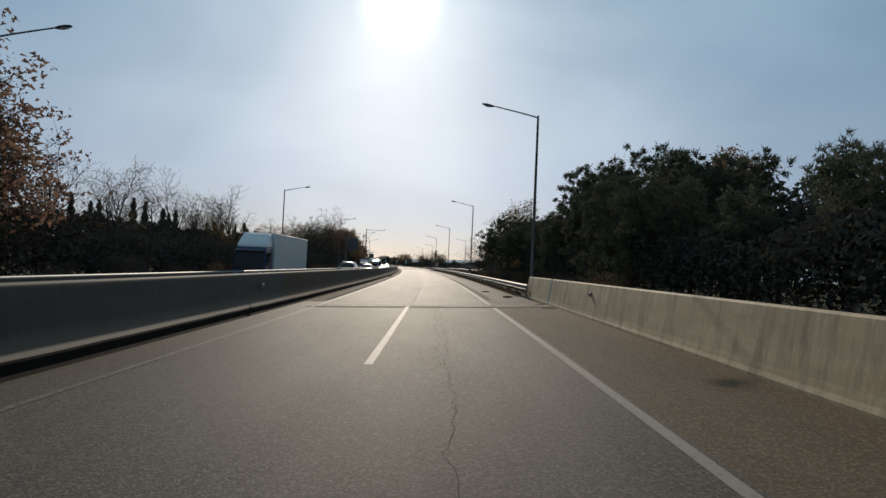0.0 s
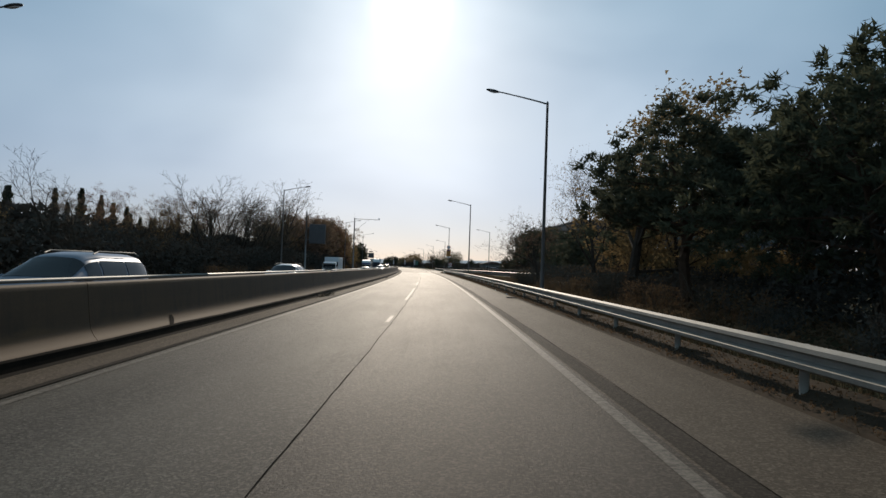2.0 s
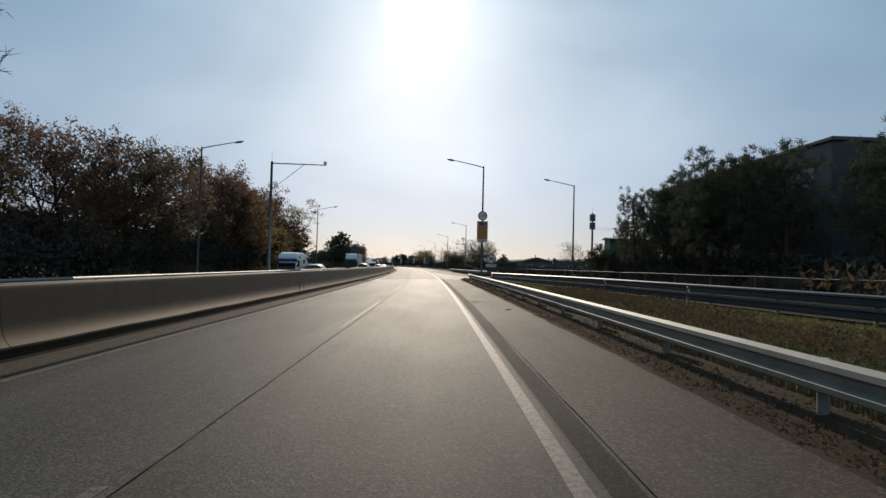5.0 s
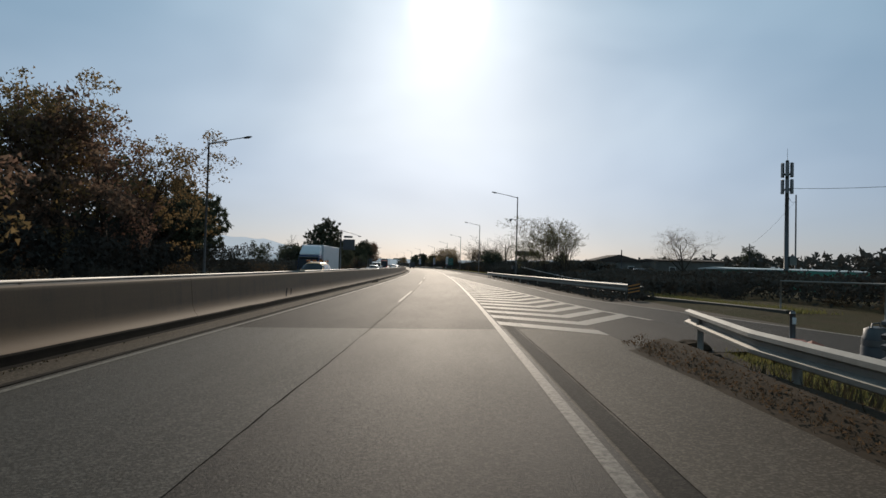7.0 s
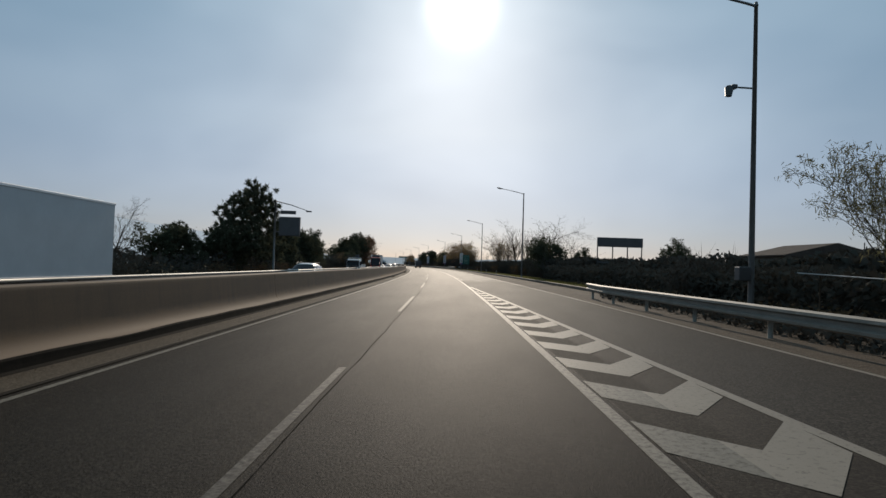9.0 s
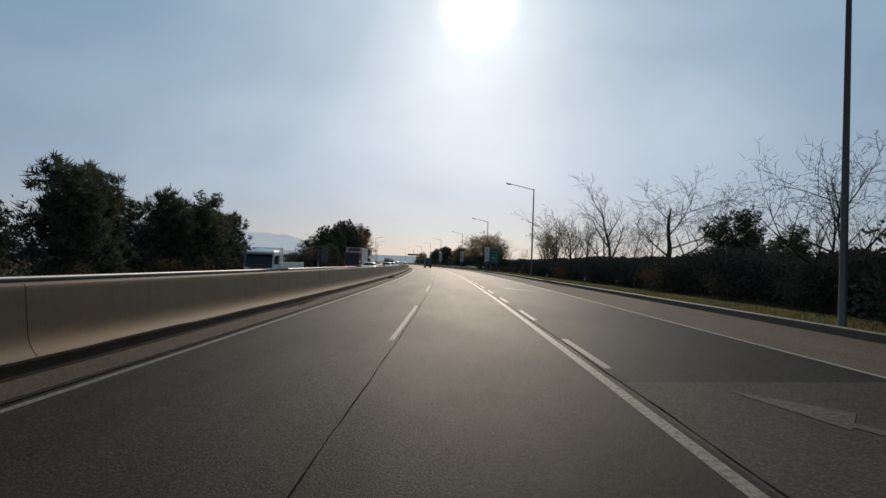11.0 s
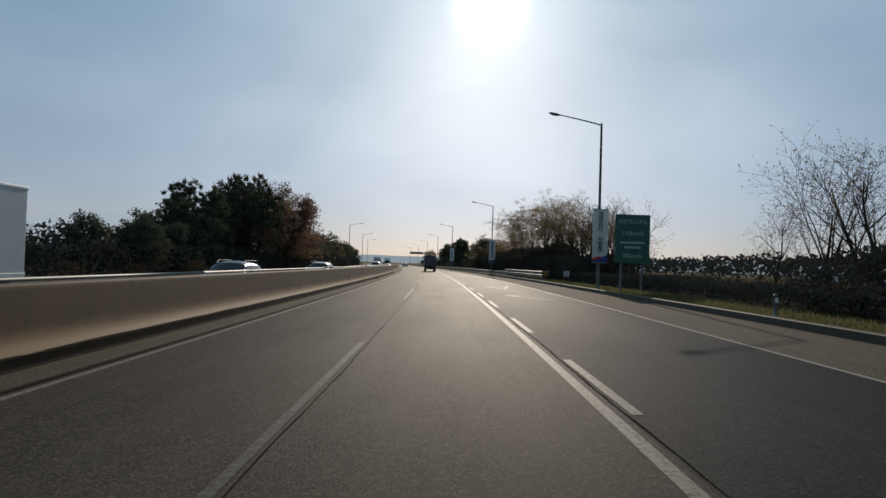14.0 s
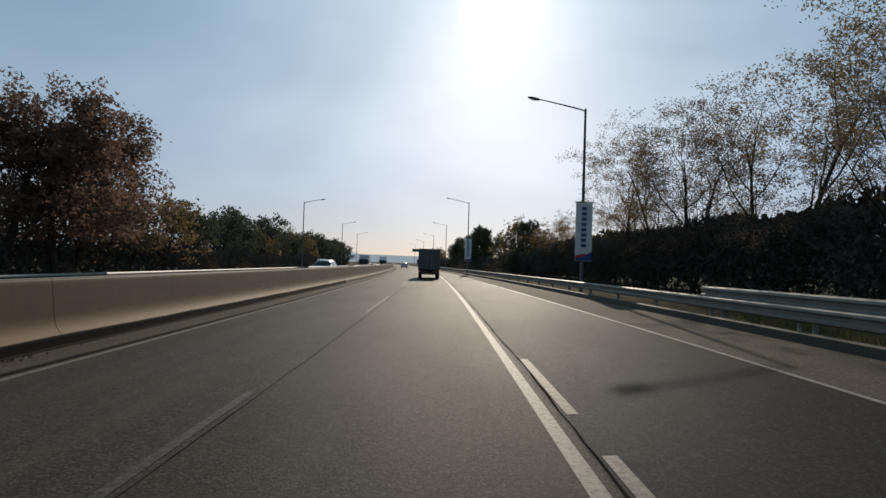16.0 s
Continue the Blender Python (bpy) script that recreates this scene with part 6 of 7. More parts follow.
KINDS = {
    "rust": [entry(tree("oak", 11, M_RUST, M_BARK, "broad tree with rust-brown autumn leaves", per=17, radius=0.38, leaf=0.118)), entry(tree("oak", 12, M_RUST, M_BARK, "tall tree with thinning russet leaves", per=13, radius=0.36, leaf=0.11, trunk=7.5))],
    "ochre": [entry(tree("oak", 21, M_OCHRE, M_BARK, "tree with ochre and olive autumn leaves", per=15, radius=0.38, leaf=0.118)), entry(tree("open", 22, M_OCHRE, M_BARK, "open-crowned tree with few ochre leaves", per=12, radius=0.32, leaf=0.105, trunk=7.0))],
    "thinochre": [entry(tree("oak", 26, M_OCHRE, M_BARK, "tall tree with thinning yellow-ochre leaves", per=15, radius=0.42, leaf=0.09, trunk=6.8))],
    "open": [entry(tree("open", 23, M_OCHRE, M_BARK, "slender tree with sparse brown leaves", per=27, radius=0.34, leaf=0.06, trunk=8.0, rad=0.14)), entry(tree("open", 24, M_RUST, M_BARK, "slender tree with thin russet foliage", per=27, radius=0.34, leaf=0.06, trunk=8.0, rad=0.14))],
    "pine": [entry(tree("pine", 31, M_PINE, M_BARKRED, "dark red-barked pine with clumped needles", per=15, radius=0.32, leaf=0.028, trunk=8.6, rad=0.19)), entry(tree("pine", 32, M_PINE, M_BARKRED, "dense dark pine with spreading limbs", per=15, radius=0.32, leaf=0.028, trunk=8.2, rad=0.2)), entry(tree("pine", 33, M_PINE, M_BARKRED, "uneven dark pine with drooping lower limbs", per=15, radius=0.32, leaf=0.028, trunk=7.8, rad=0.2))],
    "dome": [entry(tree("oak", 41, M_PINE, M_BARKRED, "broad dark evergreen with a rounded crown", per=12, radius=0.42, leaf=0.145, trunk=6.5, long=2.0)), entry(tree("oak", 43, M_PINE, M_BARKRED, "spreading dark evergreen with an uneven crown", per=12, radius=0.42, leaf=0.145, trunk=6.2, long=2.0))],
    "bare": [entry(tree("bare", 51, M_OCHRE, M_BARK, "bare leafless tree with fine upswept twigs", per=0, rad=0.15)), entry(tree("bare", 52, M_OCHRE, M_BARK, "bare tree with a few last brown leaves", per=1, radius=0.15, leaf=0.07, trunk=7.2, rad=0.15)), entry(tree("bare", 53, M_OCHRE, M_BARK, "bare forked tree with crooked limbs", per=0, trunk=6.0, rad=0.16))],
    "multi": [entry(tree("multi", 61, M_OCHRE, M_BARK, "many-stemmed bare tree with scattered dry leaves", per=1, radius=0.15, leaf=0.075, trunk=4.6, rad=0.13)), entry(tree("multi", 62, M_OCHRE, M_BARK, "clump of thin bare stems with last leaves", per=1, radius=0.15, leaf=0.075, trunk=4.3, rad=0.12))],
    "leafmulti": [entry(tree("multi", 63, M_LASTLEAF, M_BARK, "many-stemmed tree with drooping olive leaves at its twig ends", per=3, radius=0.16, leaf=0.034, trunk=4.4, rad=0.1, long=6.5)), entry(tree("multi", 64, M_LASTLEAF, M_BARK, "thin-stemmed clump with narrow last leaves", per=3, radius=0.16, leaf=0.034, trunk=4.6, rad=0.09, long=6.5))],
    "darkpine": [entry(tree("umbrellapine", 44, M_PINE, M_BARKRED, "dense dark pine with a rounded layered crown", per=17, radius=0.4, leaf=0.068, trunk=8.0, rad=0.22)), entry(tree("umbrellapine", 45, M_PINE, M_BARKRED, "thick dark pine with a broad uneven crown", per=17, radius=0.4, leaf=0.068, trunk=7.6, rad=0.22))],
    "umbrella": [entry(tree("umbrellapine", 38, M_PINE, M_BARKRED, "broad dark pine with layered clumps of needles", per=18, radius=0.3, leaf=0.048, trunk=8.2, rad=0.21)), entry(tree("umbrellapine", 39, M_PINE, M_BARKRED, "wide-limbed dark pine with a forked trunk", per=18, radius=0.3, leaf=0.048, trunk=7.6, rad=0.22))],
    "fan": [entry(tree("spread", 56, M_OCHRE, M_BARK, "large-limbed tree with thinning ochre leaves", per=2, radius=0.3, leaf=0.055, trunk=6.4, rad=0.21))],
    "spread": [entry(tree("spread", 54, M_OCHRE, M_BARK, "wide-crowned bare tree with upswept limbs", per=0, trunk=5.6, rad=0.19)), entry(tree("spread", 55, M_RUST, M_BARK, "spreading bare tree with a few last leaves", per=1, radius=0.14, leaf=0.07, trunk=5.2, rad=0.18))],
    "farpine": [entry(tree("pine", 36, M_PINE, M_BARKRED, "distant dark pine with an irregular crown", per=9, radius=0.55, leaf=0.05, trunk=8.4, rad=0.2)), entry(tree("pine", 37, M_PINE, M_BARKRED, "rounded dark pine in the roadside belt", per=9, radius=0.55, leaf=0.05, trunk=7.6, rad=0.2))],
    "tallpine": [entry(tree("tallpine", 34, M_PINE, M_BARKRED, "tall slender pine with clumped needles and a bare trunk", per=17, radius=0.28, leaf=0.027, trunk=9.4, rad=0.17)), entry(tree("tallpine", 35, M_PINE, M_BARKRED, "tall leaning pine with open tufted limbs", per=17, radius=0.28, leaf=0.027, trunk=9.4, rad=0.16))],
    "fardark": [entry(tree("far", 91, M_PINE, M_BARKRED, "dark evergreen in the distant roadside belt", per=9, radius=0.6, leaf=0.26)), entry(tree("far", 92, M_PINE, M_BARKRED, "distant dark tree with an uneven top", per=9, radius=0.6, leaf=0.26, trunk=7.4))],
    "farbrown": [entry(tree("far", 93, M_OCHRE, M_BARK, "distant brown autumn tree", per=7, radius=0.55, leaf=0.24))],
    "cone": [entry(cone_tree(71))],
    "bush": [entry(bush(81, M_SHRUB, "dense dark roadside bush", n=1900, leaf=0.085)), entry(bush(82, M_SHRUB, "tangled olive-brown roadside thicket", n=1900, leaf=0.085)), entry(bush(83, M_SHRUB, "straggling dark bush with bare shoots", n=1500, leaf=0.08, h=2.6, w=1.2))],
    "brush": [entry(bush(84, M_REED, "dry brown brushwood and tall weeds", n=1100, leaf=0.075, h=2.0, twigs=22))],
}
tr_rng = random.Random(3)
SPOTS = []


def row(kinds, s0, s1, gap, off, spread, h0, h1):
    s = s0
    while s < s1:
        SPOTS.append((s + tr_rng.uniform(-0.3, 0.3) * gap, off + tr_rng.uniform(-spread, spread), tr_rng.uniform(h0, h1), kinds[tr_rng.randrange(len(kinds))]))
        s += gap * tr_rng.uniform(0.75, 1.25)


# far side of the opposite carriageway
SPOTS += [(30, -24, 15.6, "rust"), (34, -27, 13.0, "rust"), (23, -27, 13, "rust")]
row(("bare",), 38, 76, 3.2, -25, 1.5, 8.8, 11.2)
row(("bare", "bare", "open"), 66, 182, 4.6, -28, 1.5, 7.6, 9.2)
row(("bare",), 74, 150, 4.2, -24, 1.0, 7.6, 10.4)
row(("cone",), 60, 150, 2.6, -36, 2.0, 7.6, 9.4)
SPOTS += [(151, -24, 11.5, "bare"), (160, -25.5, 12.6, "bare"), (168, -31, 10.0, "farpine")]
row(("rust",), 176, 200, 5.0, -24, 1.4, 12.0, 14.0)
row(("rust", "rust", "rust", "ochre"), 203, 238, 4.8, -24, 1.4, 13.6, 15.6)
SPOTS += [(241.0, -24, 10.6, "darkpine"), (246.4, -24, 11.4, "darkpine", 0.85)]
row(("fardark", "farbrown"), 172, 248, 12, -31, 2.0, 11.0, 13.0)
row(("bush", "brush"), 24, 258, 8.0, -20.8, 0.8, 2.0, 3.2)
SPOTS += [(286, -25, 7.2, "bare"), (299, -25, 6.2, "darkpine", 1.2), (304.5, -24.6, 7.2, "darkpine", 1.25), (312, -24.2, 12.2, "darkpine"), (322, -25, 6.4, "darkpine", 1.2)]
row(("bush", "brush"), 258, 368, 6.0, -21.8, 1.0, 2.0, 3.2)
row(("fardark",), 290, 366, 9.0, -29, 2.5, 4.8, 6.6)
row(("farpine", "farpine", "dome"), 331, 365, 3.2, -24, 1.2, 7.0, 8.8)
row(("brush",), 366, 408, 6.5, -21.5, 1.0, 0.9, 1.7)
SPOTS += [(411, -25, 5.6, "bare"), (415, -26, 5.2, "bare")]
row(("dome", "dome", "farpine"), 420, 440, 3.4, -24, 1.2, 5.2, 7.4)
SPOTS += [(440, -25.5, 8.6, "darkpine"), (444, -24.6, 11.2, "darkpine"), (448, -24.8, 13.8, "darkpine", 0.9), (452.5, -25.6, 12.4, "rust")]
row(("rust",), 458, 486, 5.6, -22.5, 1.0, 11.4, 13.2)
row(("fardark",), 446, 500, 12.0, -31, 2.0, 8.0, 10.5)
row(("bush", "brush"), 412, 560, 9.0, -21.2, 0.8, 2.0, 3.2)
row(("fardark", "fardark", "farbrown"), 486, 640, 8.0, -26, 2.0, 7.0, 10.0)
row(("fardark",), 640, 760, 10.0, -30, 4.0, 8.0, 12.0)
# beyond the hard shoulder
SPOTS += [(12, 15, 6.5, "pine"), (31, 16.5, 8.6, "umbrella"), (37, 15.5, 9.8, "umbrella"), (43, 14.5, 11.4, "umbrella"), (38, 19.0, 10.8, "rust"), (24, 17, 8.2, "pine")]
row(("pine", "pine", "dome"), 15, 32, 4.0, 12.8, 1.0, 5.0, 6.4)
row(("pine", "pine", "dome"), 32, 46, 3.6, 12.0, 1.0, 6.8, 8.2)
SPOTS += [(47.5, 12.2, 10.4, "umbrella"), (50.5, 13.6, 10.8, "umbrella"), (53.0, 12.0, 6.6, "pine"), (57.0, 11.8, 5.6, "umbrella"), (60.0, 12.4, 7.7, "pine"), (64.0, 12.6, 5.8, "umbrella"), (67.0, 11.6, 7.8, "umbrella", 1.2), (71.0, 12.8, 8.0, "pine"), (75.0, 14.6, 8.4, "umbrella"), (78.0, 17.5, 8.6, "umbrella"), (72.0, 15.0, 8.2, "umbrella"), (75.4, 10.0, 8.6, "umbrella", 1.4)]
row(("fardark",), 18, 90, 14.0, 19.0, 1.5, 6.5, 8.5)
SPOTS += [(84.3, 11.0, 12.0, "thinochre", 1.4), (88.5, 15.0, 10.0, "thinochre"), (94, 15.0, 7.0, "ochre"), (96.4, 12.4, 11.4, "fan", 0.72), (103, 16, 9.0, "bare"), (99, 15.5, 7.0, "ochre"), (116.5, 12.0, 8.4, "spread", 1.25), (136, 21, 6.6, "farpine"), (141, 24, 7.2, "farpine"), (134, 26.5, 6.4, "darkpine"), (140, 30.5, 7.4, "farpine"), (147, 34.5, 7.8, "darkpine"), (146, 22, 6.6, "tallpine"), (152, 20.5, 6.4, "tallpine"), (206, 22.5, 4.6, "dome"), (208, 25.2, 4.3, "farpine"), (204, 27.5, 5.0, "dome"), (209, 30.5, 5.2, "dome")]
row(("bush", "brush"), 30, 106, 3.6, 8.9, 0.7, 1.3, 2.4)
row(("bush", "brush", "brush"), 106, 150, 4.0, 14.0, 2.4, 1.2, 2.2)
row(("fardark", "bush"), 118, 160, 5.0, 27, 2.5, 4.5, 8.0)
SPOTS += [(140, 17, 4.4, "bush"), (143, 18, 4.0, "bush")]
# pine stand beside the slip road
SPOTS += [(203, 24.5, 8.6, "tallpine", 0.7), (200.6, 25.6, 10.2, "tallpine", 0.75)]
row(("tallpine",), 162, 197, 4.0, 25.5, 1.6, 9.8, 11.3)
row(("tallpine",), 170, 200, 10.0, 30.5, 2.0, 11.0, 13.0)
SPOTS += [(180, 23.5, 11.4, "tallpine"), (184, 26, 11.8, "tallpine"), (188.5, 24, 11.0, "tallpine"), (192.5, 25, 11.0, "tallpine"), (196, 23.5, 10.6, "tallpine", 0.8)]
row(("bush",), 160, 222, 4.5, 21.8, 1.2, 1.6, 2.6)
# low hedge and trees after the slip road
row(("bush", "bush", "brush"), 205, 245, 6.0, 15.8, 1.6, 0.9, 1.4)
row(("bush", "bush", "brush"), 245, 300, 6.0, 15.8, 1.6, 1.3, 2.2)
row(("bush", "bush", "brush"), 300, 398, 8.0, 13.2, 0.6, 1.8, 2.7)
row(("brush", "brush", "bush"), 396, 432, 3.6, 14.0, 1.2, 0.7, 1.3)
row(("bush", "bush"), 430, 520, 8.0, 12.8, 0.6, 2.4, 3.4)
row(("bush", "brush"), 520, 620, 9.0, 10.5, 1.0, 1.8, 3.0)
SPOTS += [(249.3, 12.2, 6.9, "leafmulti", 0.85), (247.2, 13.6, 6.6, "leafmulti", 0.85), (251.5, 13.8, 6.4, "leafmulti", 0.85), (253.4, 11.0, 4.6, "leafmulti", 0.8), (256.0, 12.4, 4.6, "leafmulti", 0.8), (280.5, 40.4, 9.4, "fan", 1.2), (313.5, 70.5, 8.0, "dome", 1.2), (266.7, 11.4, 2.7, "bush"), (267.6, 12.6, 2.8, "bush"), (307.6, 12.2, 5.0, "dome", 1.5), (304.6, 13.4, 3.8, "bush"), (310.5, 13.0, 3.6, "bush"), (314, 12.6, 6.4, "spread"), (320, 16, 6.0, "bare"), (327, 15.5, 5.0, "dome"), (331, 16.5, 6.6, "bare"), (353, 22.3, 11.6, "spread", 1.3), (347.8, 15.1, 10.2, "bare"), (344.0, 17.0, 6.5, "bare")]
SPOTS += [(336, 24, 5.0, "dome"), (305, 26, 5.2, "dome"), (371, 15.5, 9.6, "multi"), (368, 16.5, 7.6, "multi"), (374.7, 22.2, 8.9, "spread"), (373.5, 25.4, 8.0, "bare"), (384, 17.0, 7.0, "bare"), (392, 17.5, 7.0, "bare"), (400, 23.5, 11.8, "bare"), (401, 27.2, 12.0, "bare"), (405, 21.0, 8.6, "bare"), (409, 21.0, 9.2, "multi"), (411, 24.5, 9.4, "bare"), (406, 16.5, 5.0, "bare")]
row(("multi", "multi", "bare"), 422, 448, 2.3, 15.0, 0.9, 6.4, 8.2)
row(("open",), 445, 468, 2.9, 13.8, 1.2, 8.4, 10.4)
row(("bare", "open"), 468, 500, 5.5, 14.5, 1.5, 5.5, 7.5)
SPOTS += [(505, 12, 7.5, "farpine"), (536, 10.5, 8.5, "farpine"), (541, 11, 9.0, "farpine"), (585, 13, 10.0, "farpine"), (592, 12, 9.0, "dome")]
row(("fardark", "farbrown", "fardark"), 520, 760, 14.0, 18, 4.0, 6.0, 9.0)

# heights that change along a belt
for i, (s, o, h, k, *wide) in enumerate(SPOTS):
    if o < -22 and k in ("bare", "open") and 108 < s < 184:
        h *= 1.0 + 0.45 * min(1.0, (s - 108) / 25)
    elif o < -22 and k == "bare" and 78 < s <= 108:
        h *= 0.82
    elif o < -21 and k == "rust" and s > 474:
        k, h = ("rust", 11.5) if s < 479 else ("farbrown", 8.0)
    elif o < -23 and s > 514 and k in ("fardark", "farbrown"):
        h *= 1.05
    elif 24 < o < 31 and 116 < s < 146 and k == "fardark":
        h *= 0.55
    SPOTS[i] = (s, o, h, k, *wide)
row(("fardark", "fardark", "farbrown"), 520, 640, 9.0, -31, 2.0, 8.5, 11.0)
row(("fardark",), 640, 820, 11.0, -36, 4.0, 11.0, 14.0)
plant(KINDS, SPOTS, random.Random(5))


# ---- tangled undergrowth behind the front bushes: one mass a stretch, nobody could count it ----
def thicket(s0, s1, o0, o1, h0, h1, seed, per_m=26, leaf=0.26, mat=M_SHRUB):
    nr = np.random.default_rng(seed)
    n = int((s1 - s0) * per_m * 0.75)
    s = nr.uniform(s0, s1, n)
    o = nr.uniform(o0, o1, n)
    top = np.array([h0 + (h1 - h0) * (0.5 + 0.5 * noise.noise(Vector((a * 0.22, b * 0.35, seed)))) for a, b in zip(s, o)])
    z = top * np.sqrt(nr.random(n))
    c = []
    for a, b, h in zip(s, o, z):
        p = road(a, b, ground_z(b, a) + h)
        c.append((p.x, p.y, p.z))
    v, f = leaf_mesh(c, leaf * 1.14, nr, 1.7)
    tagged(raw("undergrowth", v, f, mat), "dark tangled undergrowth below the roadside trees", "undergrowth", kind="stuff")


thicket(14, 258, -25, -21.3, 2.6, 5.0, 1, 240, 0.15)
thicket(14, 258, -32, -26, 4.0, 6.4, 2, 300, 0.3)
thicket(258, 368, -30, -22, 1.4, 3.4, 3, 120, 0.2)
thicket(412, 640, -24, -21.4, 1.8, 4.0, 4, 90, 0.2)
thicket(412, 520, -32, -25, 2.2, 4.2, 14, 220, 0.2)
thicket(520, 680, -34, -25, 3.0, 5.6, 23, 80, 0.3)
thicket(6, 68, 10.2, 13.5, 2.0, 4.4, 5, 520, 0.105)
thicket(68, 99, 10.2, 13.5, 0.7, 1.9, 33, 420, 0.1)
thicket(6, 68, 14, 19, 3.6, 5.4, 6, 760, 0.15)
thicket(68, 97, 14.5, 19, 1.6, 3.4, 32, 420, 0.13, M_OCHRE)
thicket(97, 122, 11.5, 20, 0.9, 2.2, 29, 420, 0.11)
thicket(97, 112, 12.5, 18, 0.8, 2.6, 30, 160, 0.11, M_REED)
thicket(40, 104, 6.4, 11.0, 0.08, 0.45, 36, 340, 0.07, M_REED)
thicket(104, 134, 6.4, 11.5, 0.08, 0.45, 37, 380, 0.07, M_REED)
thicket(205, 250, 15.5, 20, 0.8, 1.6, 7, 500, 0.11)
thicket(250, 345, 16, 20, 1.4, 2.6, 24, 300, 0.24)
thicket(216, 250, 10.7, 15.8, 0.5, 1.2, 25, 520, 0.12)
thicket(250, 302, 10.9, 15.8, 0.7, 1.9, 27, 560, 0.13)
thicket(214, 271, 8.4, 10.6, 0.1, 0.55, 26, 260, 0.09)
thicket(300, 396, 12.4, 14.6, 1.2, 2.8, 8, 800, 0.09)
thicket(300, 396, 14.8, 17.5, 1.6, 2.7, 15, 280, 0.24)
thicket(240, 335, -70, -52, 3.0, 6.0, 28, 110, 0.34)
thicket(392, 434, 11.8, 14.4, 0.5, 1.1, 17, 620, 0.075)
thicket(331, 366, -28, -22.5, 2.6, 5.0, 18, 220, 0.16)
thicket(415, 436, -29, -22.5, 3.0, 6.0, 19, 220, 0.16)
thicket(230, 700, 62, 90, 3.0, 6.5, 20, 36, 0.66)
thicket(230, 420, -110, -85, 2.5, 6.0, 21, 40, 0.7)
thicket(420, 800, -170, -125, 1.2, 3.0, 31, 45, 0.6)
thicket(396, 432, 14, 19, 0.5, 1.1, 9, 120, 0.13, M_REED)
thicket(430, 448, 12.2, 14.4, 1.7, 2.7, 10, 800, 0.095)
thicket(448, 490, 12.2, 14.4, 2.4, 4.1, 38, 800, 0.095)
thicket(490, 522, 11.5, 14.4, 2.0, 3.6, 22, 400, 0.14)
thicket(430, 448, 15.0, 18, 1.8, 2.8, 16, 320, 0.26)
thicket(448, 522, 15.0, 18, 3.0, 4.7, 39, 320, 0.26)
thicket(522, 700, 10, 16, 1.6, 3.2, 11, 60, 0.3)
thicket(112, 160, 17, 28, 1.0, 2.4, 12, 80, 0.2, M_REED)
thicket(136, 170, 8.2, 10.4, 0.15, 0.5, 34, 300, 0.06, M_REED)
thicket(150, 222, 24, 32, 1.8, 3.4, 13, 200, 0.25)


# ---- verge grass, weeds and fallen leaves: uncounted stuff ----
def tufts(name, spots_fn, n, mat, label, hgt, wid, seed):
    nr, r = np.random.default_rng(seed), random.Random(seed)
    verts, faces = [], []
    for _ in range(n):
        s, o = spots_fn(r)
        p = road(s, o, ground_z(o, s) - 0.02)
        for _ in range(4):
            a, h, w = r.uniform(0, 6.28), hgt * r.uniform(0.4, 1.3), wid * r.uniform(0.6, 1.4)
            b = p + Vector((r.uniform(-0.12, 0.12), r.uniform(-0.12, 0.12), 0))
            lean = Vector((math.cos(a), math.sin(a), 0))
            sd = Vector((-math.sin(a), math.cos(a), 0)) * w
            k = len(verts)
            verts += [b - sd, b + sd, b + lean * h * 0.45 + Vector((0, 0, h))]
            faces.append((k, k + 1, k + 2))
    return tagged(raw(name, verts, faces, mat), label, "grass", kind="stuff")


tufts("verge_grass", lambda r: (lambda s: (s, kerb_f(s) + 0.16 + r.random() ** 1.3 * 1.8))(r.uniform(206, 450)), 20000, M_GRASS, "short yellow-green grass along the kerb", 0.15, 0.014, 5)
tufts("island_grass", lambda r: (lambda s: (s, r.uniform(rail1_f(min(s, 199)) + 0.5, gore_r(s) - 0.15)))(r.uniform(132, 199)), 15000, M_GRASS, "yellowing grass on the island by the slip road", 0.13, 0.013, 6)
tufts("straw", lambda r: (lambda a: (a, 4.86 + abs(r.gauss(0, 0.28)) * (0.55 + 0.6 * noise.noise(Vector((a * 0.45, 0, 21))))))(r.uniform(34, 199)), 4200, M_REED, "dead straw and stalks along the foot of the guard rail", 0.17, 0.012, 17)
tufts("rail_weeds", lambda r: (lambda s: (s, 5.35 + abs(r.gauss(0, 0.9))))(r.uniform(32, 196)), 6000, M_WEED, "dry weeds behind the guard rail", 0.35, 0.02, 7)


def litter(name, fn, n, size, seed, mat=M_LITTER, label="brown fallen leaves and dirt", up=0.02, heap=None):
    nr, r = np.random.default_rng(seed), random.Random(seed)
    c = []
    for _ in range(n):
        s, o = fn(r)
        p = road(s, o, bank(o) + up + r.uniform(0, 0.03) + (heap(o) if heap else 0.0))
        c.append((p.x, p.y, p.z))
    v, f = leaf_mesh(c, size, nr, 1.4, 0.0)
    tagged(raw(name, v, f, mat), label, "leaf litter", kind="stuff")


